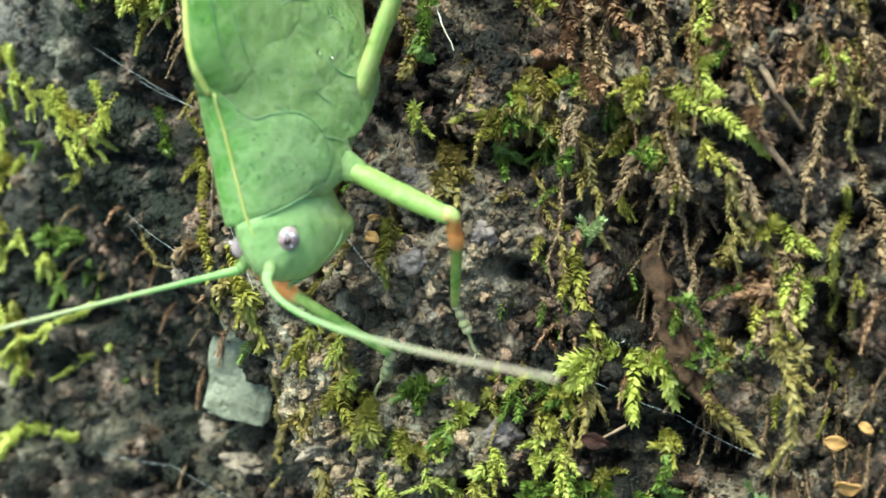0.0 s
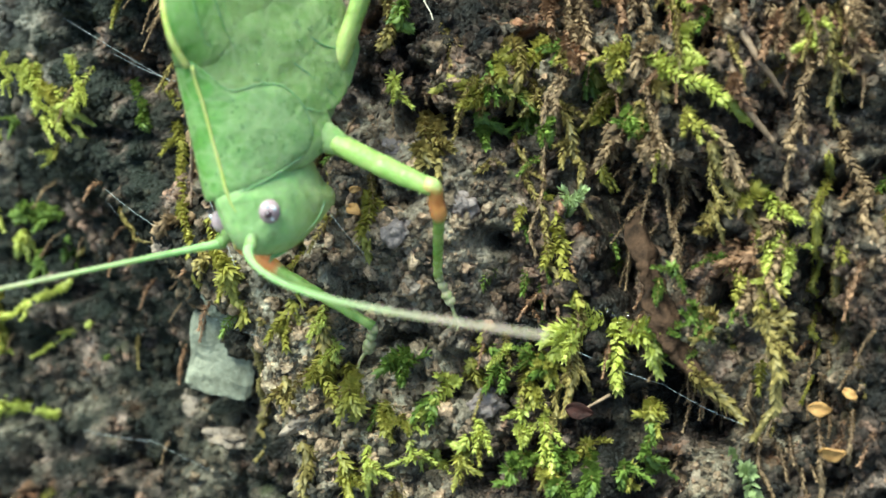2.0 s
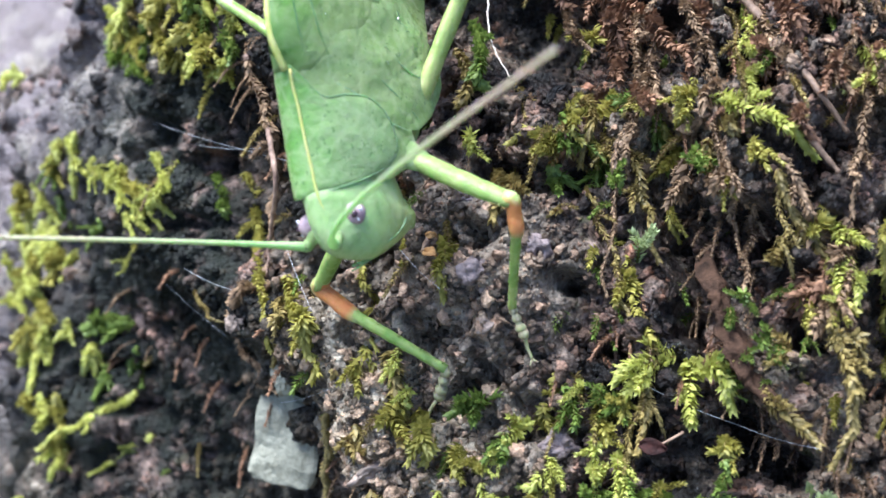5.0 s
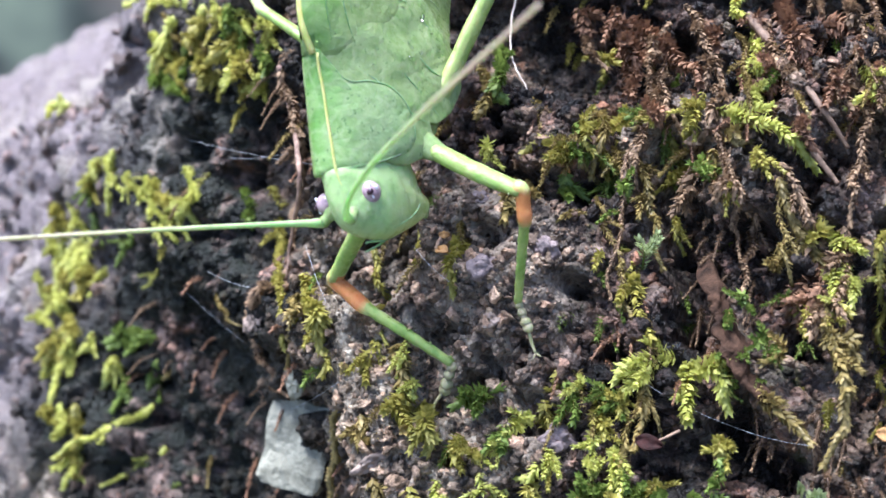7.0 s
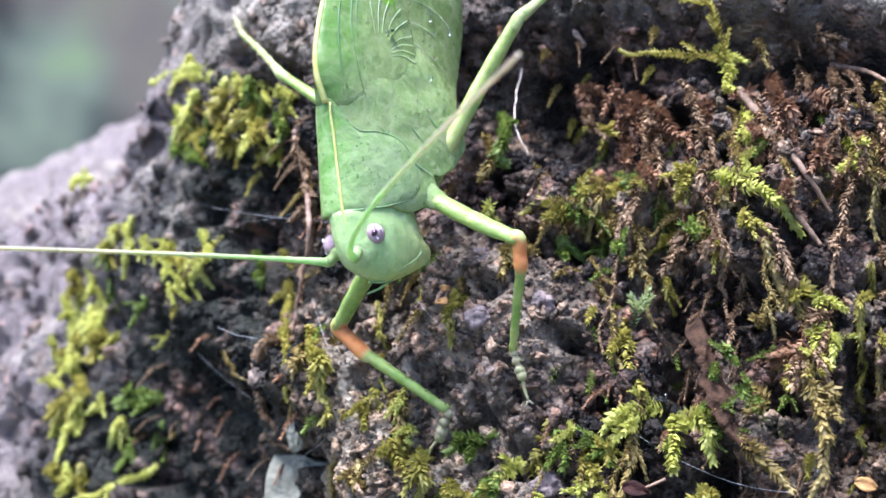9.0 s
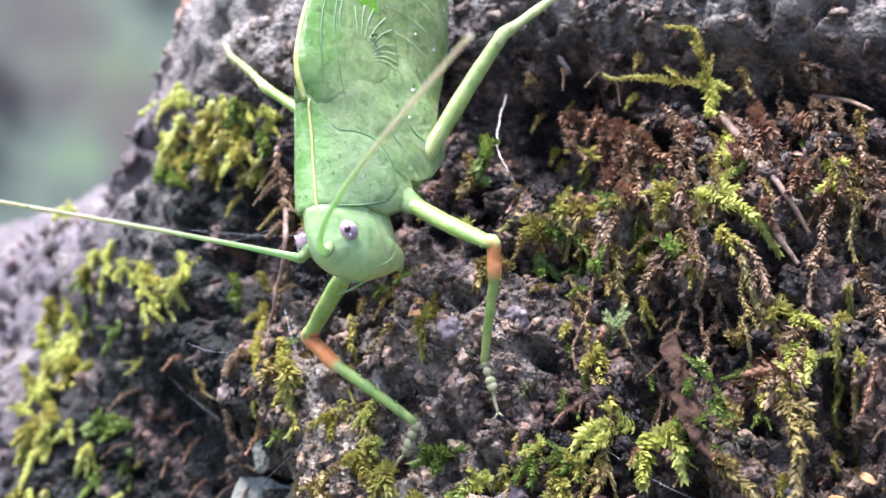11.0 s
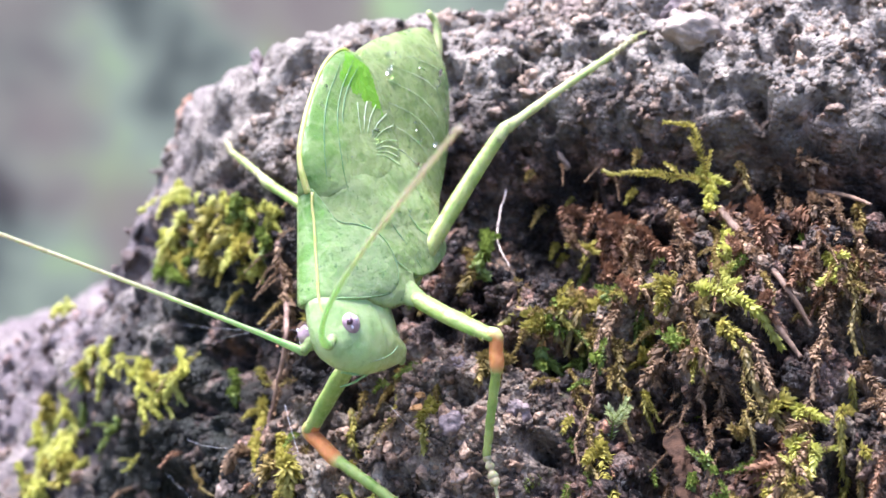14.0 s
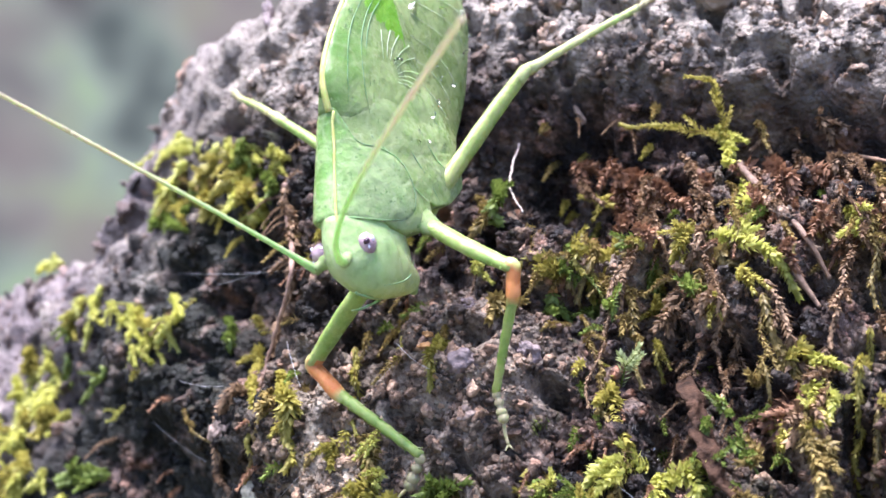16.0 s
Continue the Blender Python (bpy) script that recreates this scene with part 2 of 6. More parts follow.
ABDO = material("grey green abdomen", insect((0.207, 0.286, 0.084), (0.317, 0.391, 0.132), 300, 0.4, 0.36, (0.109, 0.152, 0.048), cloud=(0.378, 0.438, 0.172), net=((0.439, 0.490, 0.216), 430)))
THORAX = material("mint green thorax", insect((0.221, 0.326, 0.098), (0.346, 0.435, 0.155), 300, 0.4, 0.34, (0.167, 0.252, 0.081), cloud=(0.418, 0.492, 0.203), net=((0.478, 0.550, 0.252), 480)))
HEAD = material("pale mint head", insect((0.353, 0.501, 0.177), (0.466, 0.601, 0.242), 350, 0.35, 0.36, belly=((0.519, 0.561, 0.186), 9.5, 12.5), cloud=(0.550, 0.632, 0.298)))
ABDO_LINE = material("abdomen crease", insect((0.195, 0.263, 0.145), (0.290, 0.338, 0.213), 700, 0.35, 0.4))
PAD_LINE = material("wing crease", insect((0.091, 0.215, 0.058), (0.150, 0.273, 0.098), 700, 0.35, 0.4))
LEG = material("green leg", insect((0.216, 0.323, 0.067), (0.376, 0.455, 0.128), 500, 0.28, 0.36, cloud=(0.464, 0.474, 0.162)))
LEG_PALE = material("yellow green shin", insect((0.32, 0.39, 0.12), (0.50, 0.51, 0.22), 500, 0.25, 0.36, cloud=(0.52, 0.46, 0.24)))
KNEE = material("orange knee", insect((0.50, 0.18, 0.05), (0.66, 0.30, 0.10), 500, 0.2, 0.36, ends=(0.38, 0.44, 0.15)))
FOOT = material("straw coloured foot", insect((0.34, 0.33, 0.15), (0.50, 0.46, 0.24), 900, 0.3, 0.4))
VEIN = material("pale yellow green vein", insect((0.34, 0.46, 0.21), (0.42, 0.54, 0.28), 900, 0.3, 0.4))
MARGIN = material("pale green rim", insect((0.223, 0.375, 0.144), (0.292, 0.433, 0.194), 900, 0.3, 0.4))
EDGE = material("yellow ridge line", insect((0.48, 0.54, 0.12), (0.62, 0.60, 0.20), 900, 0.3, 0.4))
EYE = material("mauve eye", plain((0.17, 0.10, 0.105), (0.44, 0.32, 0.32), 1100, 0.1, 0.00002))
PUPIL = material("dark eye spot", plain((0.02, 0.01, 0.012), (0.05, 0.02, 0.03), 900, 0.1, 0.00001))
GLINT = material("pale eye highlight", plain((0.62, 0.58, 0.60), (0.8, 0.76, 0.78), 900, 0.15, 0.00001))
ANTENNA_RIGHT = material("green to tan antenna", insect((0.42, 0.58, 0.24), (0.54, 0.68, 0.33), 1200, 0.5, 0.5, tip=((0.64, 0.53, 0.40), 12, 27)))
ANTENNA_LEFT = material("green to straw antenna", insect((0.32, 0.48, 0.17), (0.44, 0.57, 0.25), 1200, 0.35, 0.5, tip=((0.54, 0.48, 0.29), 3, 17)))
MOSS_MIXED = material("yellow green moss", leafy((0.272, 0.246, 0.036), (0.585, 0.510, 0.120), 0.45))
MOSS_PALE = material("pale broad moss", leafy((0.34, 0.40, 0.15), (0.60, 0.66, 0.34)))
DRY_LEAF = material("orange dead leaf", plain((0.22, 0.10, 0.025), (0.50, 0.27, 0.08), 900))
STONE_TAN = material("tan stone", plain((0.08, 0.055, 0.04), (0.34, 0.25, 0.18), 700, 0.7, 0.0005))
STONE_RUST = material("rust stone", plain((0.16, 0.07, 0.035), (0.44, 0.24, 0.13), 700, 0.7, 0.0005))
STONE_GREY = material("grey stone", plain((0.07, 0.05, 0.045), (0.25, 0.185, 0.16), 900, 0.6, 0.0005))
STONE_PALE = material("pale lichen stone", plain((0.120, 0.112, 0.072), (0.376, 0.352, 0.248), 450, 0.8, 0.0006))
TWIG = material("dead brown stalk", plain((0.08, 0.045, 0.025), (0.27, 0.17, 0.10), 900))
ROOT = material("brown root", plain((0.10, 0.055, 0.035), (0.42, 0.27, 0.18), 600, 0.7, 0.0004))
FROND = material("dead frond", plain((0.010, 0.0055, 0.003), (0.075, 0.040, 0.022), 900, 0.8, 0.0005, 0.12))
DRY_RED = material("red brown dead leaf", plain((0.008, 0.003, 0.002), (0.050, 0.017, 0.012), 900, 0.7, 0.0003, 0.15))
STONE_BEIGE = material("beige stone", plain((0.12, 0.09, 0.065), (0.36, 0.285, 0.21), 600, 0.75, 0.0004))
STRAW = material("pale rootlet", plain((0.40, 0.32, 0.24), (0.62, 0.52, 0.42), 900))
SILK = material("spider silk", plain((0.35, 0.35, 0.35), (0.5, 0.5, 0.5), 900, 0.3, 0.00001))
WATER = material("water", water_nodes)
LITTER = material("leaf litter ground", plain((0.03, 0.03, 0.02), (0.115, 0.11, 0.075), 0.9, 0.95, 0.01))


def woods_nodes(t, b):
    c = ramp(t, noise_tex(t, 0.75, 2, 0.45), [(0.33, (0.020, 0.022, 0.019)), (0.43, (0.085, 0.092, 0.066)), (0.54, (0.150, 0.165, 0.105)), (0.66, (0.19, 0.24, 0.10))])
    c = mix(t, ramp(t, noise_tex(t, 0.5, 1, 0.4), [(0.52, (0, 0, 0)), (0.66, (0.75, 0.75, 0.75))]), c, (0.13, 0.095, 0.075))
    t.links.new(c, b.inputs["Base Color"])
    # the sheet also emits its own colour, to brighten the distance
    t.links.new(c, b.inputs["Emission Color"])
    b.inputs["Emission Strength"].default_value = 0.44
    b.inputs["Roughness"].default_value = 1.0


WOODS = material("glowing distant woodland", woods_nodes)


# ---- mesh helpers; builders work in millimetres ----
class Shape:
    """Gathers vertices (millimetres) and faces of one mesh."""

    def __init__(self):
        self.v, self.f, self.m = [], [], []

    def add(self, verts, faces, slot=0):
        n = len(self.v)
        self.v += [tuple(p) for p in verts]
        self.f += [tuple(i + n for i in f) for f in faces]
        self.m += [slot] * len(faces)

    def mesh(self, name, materials, smooth=True):
        me = bpy.data.meshes.new(name)
        me.from_pydata((np.array(self.v) * MM).tolist(), [], self.f)
        for m in materials:
            me.materials.append(m)
        if len(materials) > 1:
            me.polygons.foreach_set("material_index", self.m)
        me.polygons.foreach_set("use_smooth", [smooth] * len(self.f))
        me.update()
        return me


def thing(name, shape, materials, label, category, group="", kind="", smooth=True):
    ob = new(name, shape.mesh(name, materials if isinstance(materials, (list, tuple)) else [materials], smooth))
    return tagged(ob, label, category, group, kind)


def part(name, shape, materials, parent, label="", smooth=True):
    ob = new(name, shape.mesh(name, materials if isinstance(materials, (list, tuple)) else [materials], smooth))
    ob.parent = parent
    return tagged(ob, label)


def curve_points(ctrl, n):
    """A smooth line through the control points, as n + 1 vectors."""
    c = [Vector(p) for p in ctrl]
    c = [2 * c[0] - c[1]] + c + [2 * c[-1] - c[-2]]
    out = []
    for i in range(n + 1):
        u = i / n * (len(c) - 3)
        k = min(int(u), len(c) - 4)
        u -= k
        a, b, d, e = c[k:k + 4]
        out.append(0.5 * (2 * b + (d - a) * u + (2 * a - 5 * b + 4 * d - e) * u * u + (3 * b - a - 3 * d + e) * u ** 3))
    return out


def frames(pts, hint=(0.31, 0.22, 0.92)):
    """Tangent, side and up along a line."""
    out, up = [], Vector(hint)
    for i, p in enumerate(pts):
        t = (pts[min(i + 1, len(pts) - 1)] - pts[max(i - 1, 0)]).normalized()
        up = up - t * up.dot(t)
        if up.length < 1e-4:
            up = t.orthogonal()
        up.normalize()
        out.append((t, t.cross(up), up.copy()))
    return out


def tube(shape, pts, radii, sides=8, slot=0, flat=1.0, hint=(0.31, 0.22, 0.92), cap=True):
    """A tube along pts; radii is a function of 0..1 or a number."""
    n = len(pts)
    verts, faces = [], []
    for i, (p, (t, s, u)) in enumerate(zip(pts, frames(pts, hint))):
        r = radii(i / (n - 1)) if callable(radii) else radii
        for k in range(sides):
            a = 2 * math.pi * k / sides
            verts.append(p + s * (r * math.cos(a)) + u * (r * flat * math.sin(a)))
    for i in range(n - 1):
        for k in range(sides):
            a, b = i * sides + k, i * sides + (k + 1) % sides
            faces.append((a, b, b + sides, a + sides))
    if cap:
        faces.append(tuple(range(sides))[::-1])
        faces.append(tuple(range((n - 1) * sides, n * sides)))
    shape.add(verts, faces, slot)


def leaf(shape, p, way, side, length, width, slot=0, fold=0.25, droop=0.0):
    """A small pointed leaf with a raised middle."""
    up = way.cross(side).normalized()
    mid = p + way * (length * 0.45) + up * (fold * width)
    tip = p + way * length - up * (droop * length)
    shape.add([p, mid - side * width * 0.5 - up * fold * width, mid, mid + side * width * 0.5 - up * fold * width, tip],
              [(0, 2, 1), (0, 3, 2), (1, 2, 4), (2, 3, 4)], slot)


def shoot(shape, ctrl, rng, leaf_len=1.0, width=0.32, gap=0.22, spread=55, around=5, stem=0.09, taper=0.5, flatten=0.0, stem_slot=1):
    """A moss stem with little leaves all round it (or in two rows when flatten is near 1)."""
    c = [Vector(p) for p in ctrl]
    span = sum((b - a).length for a, b in zip(c, c[1:]))
    pts = curve_points(ctrl, max(4, int(span / max(gap, 0.12))))
    tube(shape, pts[::2] if len(pts) > 10 else pts, lambda u: stem * (1 - 0.6 * u), 4, stem_slot)
    turn = rng.random() * 6
    fr = frames(pts, (rng.random() - 0.5, rng.random() - 0.5, 1))
    for i, (p, (t, s, u)) in enumerate(zip(pts, fr)):
        u01 = i / (len(pts) - 1)
        size = leaf_len * (1 - taper * abs(u01 - 0.35) ** 1.5 * 1.6) * rng.uniform(0.75, 1.2)
        for k in range(2 if flatten > 0.5 else max(1, around // 2)):
            turn += 2.4 if flatten < 0.5 else math.pi
            a = turn + rng.uniform(-0.4, 0.4)
            out = s * math.cos(a) + u * (math.sin(a) * (1 - flatten))
            if out.length < 0.05:
                continue
            out.normalize()
            e = radians(spread * rng.uniform(0.75, 1.2) * (1 - 0.45 * u01 ** 3))
            way = (t * math.cos(e) + out * math.sin(e)).normalized()
            leaf(shape, p, way, way.cross(t).normalized() if abs(way.dot(t)) < 0.99 else s, size, width * rng.uniform(0.8, 1.2), 0, 0.25, rng.uniform(-0.1, 0.25))
    t = fr[-1][0]
    for k in range(5):
        a = 1.26 * k
        way = (t + (fr[-1][1] * math.cos(a) + fr[-1][2] * math.sin(a)) * 0.55).normalized()
        leaf(shape, pts[-1], way, way.cross(t).normalized(), leaf_len * 0.9, width, 0, 0.25)


def pebble(shape, p, r, rng, squash=(1, 1, 0.8), sub=2, rough=0.3, slot=0):
    bm = bmesh.new()
    bmesh.ops.create_icosphere(bm, subdivisions=sub, radius=1)
    o = Vector((rng.random() * 50, rng.random() * 50, rng.random() * 50))
    spin = Euler((rng.random() * 6, rng.random() * 6, rng.random() * 6)).to_matrix()
    verts = []
    for v in bm.verts:
        q = v.co * (1 + rough * noise.noise(v.co * 1.3 + o) + 0.4 * rough * noise.noise(v.co * 3.1 + o))
        verts.append(Vector(p) + spin @ Vector((q.x * squash[0], q.y * squash[1], q.z * squash[2])) * r)
    shape.add(verts, [[v.index for v in f.verts] for f in bm.faces], slot)
    bm.free()


# ---- the boulder ----
def hash3(i, j, k, s):
    h = (i * 374761393 + j * 668265263 + k * 2147483647 + s * 974634777) & 0xFFFFFFFF
    h = ((h ^ (h >> 13)) * 1274126177) & 0xFFFFFFFF
    h = ((h ^ (h >> 16)) * 2246822519) & 0xFFFFFFFF
    return ((h ^ (h >> 15)) & 0xFFFFFF) / 16777216.0


def vnoise(p, s=0):
    """Smooth noise in 0..1 at the points p (n, 3)."""
    b = np.floor(p).astype(np.int64)
    f = p - b
    f = f * f * (3 - 2 * f)
    out = np.zeros(len(p))
    for c in range(8):
        o = (c & 1, c >> 1 & 1, c >> 2)
        w = np.prod([f[:, a] if o[a] else 1 - f[:, a] for a in range(3)], axis=0)
        out += w * hash3(b[:, 0] + o[0], b[:, 1] + o[1], b[:, 2] + o[2], s)
    return out


def fbm(p, octaves, s=0):
    return sum(vnoise(p * 2.03 ** o + 17 * o, s + o) * 0.5 ** o for o in range(octaves)) / (2 - 0.5 ** (octaves - 1))


def cells(p, s=0):
    """Distance to the nearest of one random point per unit cell."""
    b = np.floor(p).astype(np.int64)
    best = np.full(len(p), 9.0)
    for c in range(27):
        q = b + (c % 3 - 1, c // 3 % 3 - 1, c // 9 - 1)
        d = sum((q[:, a] + hash3(q[:, 0], q[:, 1], q[:, 2], s + 31 * a) - p[:, a]) ** 2 for a in range(3))
        best = np.minimum(best, d)
    return np.sqrt(best)


def smin(a, b, k):
    h = np.clip(0.5 + 0.5 * (b - a) / k, 0, 1)
    return b * (1 - h) + a * h - k * h * (1 - h)


def base_height(x, y):
    """The boulder's plain form in millimetres: front face, left flank, brow and a lower shelf behind."""
    right = (y + 1.5 + 0.45 * x) / 0.78
    left = (y + 17 + 1.5 * x) / 0.65
    top = 32.5 - 0.0045 * np.clip(20 - x, 0, None) ** 2 - 0.02 * np.clip(y - 25, 0, None)
    flank = (x + 39.5) * 4.6 - 0.02 * y
    shelf = -11.5 + 0.42 * (x + 50) - 0.02 * (y - 80) - 3.5 * np.clip(x + 44, 0, None)
    lump = smin(smin(right, top, 5), flank, 8)
    edge = 0.05 * np.clip(y - 180, 0, None) ** 2 + 0.04 * np.clip(x - 80, 0, None) ** 2 + 0.1 * np.clip(-150 - x, 0, None) ** 2
    return smin(left, -smin(-lump, -shelf, 5), 5) - edge


def hump(x, z, cx, cz, rx, rz, power=1.0):
    return np.exp(-(((x - cx) / rx) ** 2 + ((z - cz) / rz) ** 2) ** power)


def relief(p):
    """How far the surface stands out of the plain form, along its normal."""
    x, y, z = p.T
    d = 3.4 * hump(x, z, 2, -6, 6, 6) + 2.0 * hump(x, z, 24, 4, 6, 4) + 2.0 * hump(x, z, 30, -12, 8, 6)
    d += -10.5 * hump(x, z, 8, 11.5, 9.5, 5, 1.5) - 3.5 * hump(x, z, -5, 2, 5, 8) - 2.5 * hump(x, z, 14, 8, 5, 4)
    d += -3.0 * hump(x, z, -16, -27, 7, 12, 2.0) - 7.0 * hump(x, z, -20, -4, 5, 7, 1.5)
    d += -10.5 * hump(x, z, 30, 16.3, 12, 2.7, 1.5) - 3.0 * hump(x, z, 17, -3, 2.5, 6) - 3.0 * hump(x, z, 21, -16, 5, 4)
    d += 2.0 * hump(x, z, 18, 25, 18, 4) + 1.5 * hump(x, z, -4, -20, 5, 4)
    # a recess under the left flank, and a hollow below the near foot
    d += -10.0 * np.clip((-z - 15) / 18, 0, 1) * np.clip((-9.5 - x) / 5, 0, 1) * np.clip((x + 46) / 14, 0, 1)
    d += -3.0 * hump(x, z, -2.3, -15.8, 3.5, 4.5, 1.5)
    # black gaps between the moss strands
    for cx, cz, rx, rz, deep in ((18, -7.5, 2.2, 4, 4.0), (23, -8.5, 3, 3, 4.0), (15.5, -17, 3, 2.5, 4.0), (16.5, -1.5, 2.6, 4, 4.0), (22, -4, 2.5, 3, 3.0), (25.5, 1, 2.5, 3, 3.0), (20, -15.5, 3.5, 3, 5.0), (27, -13, 3, 4, 5.0), (30, -10, 3.5, 3.5, 4.5), (31, -8, 3, 3, 3.5), (9.5, -21.5, 3, 2.5, 3.0), (31, 5, 3, 3, 3.0), (9.5, -10, 2, 3, 2.5), (-28, -24, 4, 5, 3.0)):
        d += -deep * hump(x, z, cx, cz, rx, rz, 1.5)
    big = fbm(p / 11, 3, 5) - 0.5
    mid = fbm(p / 4.0, 4, 9) - 0.5
    bent = p + 1.2 * np.stack([vnoise(p / 1.7, 51), vnoise(p / 1.7, 52), vnoise(p / 1.7, 53)], 1)
    lumps = 0.55 - cells(bent / 2.6, 3)
    crumbs = 0.5 - cells(bent / 1.1, 7)
    fine = 0.5 - cells(p / 0.6, 21)
    holes = np.clip(fbm(p / 2.8 + 40, 3, 13) - 0.525, 0, 0.25)
    worn = 1 - 0.40 * np.clip((z - 15 - 0.3 * np.clip(x, -30, 0)) / 5, 0, 1)
    return d + 5.0 * big + worn * (3.4 * mid + 2.1 * lumps - 24.0 * holes) + (1.5 * worn - 0.5) * crumbs + (0.5 * worn - 0.05) * fine + 0.4


GX = np.concatenate([np.linspace(-200, -92, 24), np.linspace(-90, -46, 110), np.linspace(-45.6, 41, 400), np.linspace(42, 60, 25), np.linspace(65, 170, 16)])
GY = np.concatenate([np.linspace(-235, -48, 30), np.linspace(-45, -34, 28), np.linspace(-33.6, 30, 360), np.linspace(30.4, 70, 90), np.linspace(72, 300, 50)])
NX, NY = len(GX), len(GY)
gx, gy = (a.ravel() for a in np.meshgrid(GX, GY, indexing="ij"))
gz = base_height(gx, gy)
slope_x = (base_height(gx + 0.5, gy) - base_height(gx - 0.5, gy))
slope_y = (base_height(gx, gy + 0.5) - base_height(gx, gy - 0.5))
normals = np.stack([-slope_x, -slope_y, np.ones(len(gx))], 1)
normals /= np.linalg.norm(normals, axis=1)[:, None]
plain_form = np.stack([gx, gy, gz], 1)
SURFACE = plain_form + normals * relief(plain_form)[:, None]
SURFACE[:, 2] = np.maximum(SURFACE[:, 2], -230)


def on_rock(x, y, lift=0.0):
    """The place on the boulder over plain (x, y), and the plain form's normal, in millimetres."""
    i = min(max(int(np.searchsorted(GX, x)) - 1, 0), NX - 2)
    j = min(max(int(np.searchsorted(GY, y)) - 1, 0), NY - 2)
    u, v = (x - GX[i]) / (GX[i + 1] - GX[i]), (y - GY[j]) / (GY[j + 1] - GY[j])
    k = i * NY + j
    p = (SURFACE[k] * (1 - u) * (1 - v) + SURFACE[k + NY] * u * (1 - v) + SURFACE[k + 1] * (1 - u) * v + SURFACE[k + NY + 1] * u * v)
    n = Vector(normals[k])
    return Vector(p) + n * lift, n


def boulder():
    me = bpy.data.meshes.new("boulder")
    k = (np.arange(NX - 1)[:, None] * NY + np.arange(NY - 1)[None]).ravel()
    quads = np.stack([k, k + NY, k + NY + 1, k + 1], 1)
    me.vertices.add(len(SURFACE))
    me.vertices.foreach_set("co", (SURFACE * MM).ravel())
    me.loops.add(quads.size)
    me.loops.foreach_set("vertex_index", quads.ravel())
    me.polygons.add(len(quads))
    me.polygons.foreach_set("loop_start", np.arange(0, quads.size, 4))
    me.polygons.foreach_set("use_smooth", np.ones(len(quads), bool))
    me.update()
    me.validate()
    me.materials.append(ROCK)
    return tagged(new("boulder", me), "damp dark brown mossy boulder with crumbling soil", "rock", kind="structure")


boulder()


# ---- the katydid: local axes are forward, towards the belly, and to its right flank ----
BODY = Matrix(((-0.12525, 0.66643, 0.73497, -0.0120), (-0.72559, 0.44370, -0.52598, -0.0163), (-0.67663, -0.59917, 0.42798, 0.0134), (0, 0, 0, 1)))
katydid = tagged(new("katydid"), "pale green leaf-like katydid nymph clinging head down to the boulder", "insect")
katydid.matrix_world = BODY


def along(rows, f):
    """A value that runs smoothly through rows of (forward, value)."""
    a = np.array(rows)
    x = np.linspace(a[-1, 0], a[0, 0], 200)
    y = np.interp(x, a[::-1, 0], a[::-1, 1])
    return float(np.interp(f, x, np.convolve(np.pad(y, 5, "edge"), np.ones(11) / 11, "valid")))


BACK = [(10.5, 7.0), (9.3, 5.8), (7.3, 4.3), (5.1, 3.4), (2.8, 2.5), (0.5, 1.4), (-1.3, 0.3), (-2.5, -1.0), (-4.9, -1.7), (-9.1, -2.1), (-13.6, -1.9), (-16.6, -0.8), (-18.5, 0.7), (-22, 2.7), (-27, 6.0), (-30.2, 8.4)]
KEEL = [(10.5, 11.5), (7, 12.5), (4, 13.4), (0, 14.9), (-7, 16.0), (-14, 15.1), (-18.5, 14.8), (-23, 13.8), (-27.2, 12.4), (-30.2, 10.2)]
BELLY = [(10.5, -1.7), (5, -0.9), (3, 0.3), (0, 0.7), (-5, 0.9), (-8, 0.4), (-12, -1.1), (-30.2, -1.7)]
RIM = [(10.5, -1.8), (3, -1.5), (-0.5, -1.1), (-2.2, 0.0), (-4, 0.15), (-16, 0.15), (-19, -0.7), (-24, -1.2), (-30.2, -1.3)]


def flank(f, v, side=1):
    """How far the body's side stands out: its right flank, or its left one."""
    a, b = along(BACK, f), along(KEEL, f)
    u = min(max((v - a) / (b - a), 0.0), 1.0)
    back = along(RIM, f)
    dome = max(0.0, 1 - (2 * u - 1) ** 2) ** 0.5
    fade = min(1.0, max(0.25, (f + 31) / 6))
    if side < 0:
        return back + (-1.7 - back) * u - dome * 1.1 * fade
    rim = back + (along(BELLY, f) - back) * u
    return rim + dome * (0.62 - 0.5 * (back - 1.7)) * fade


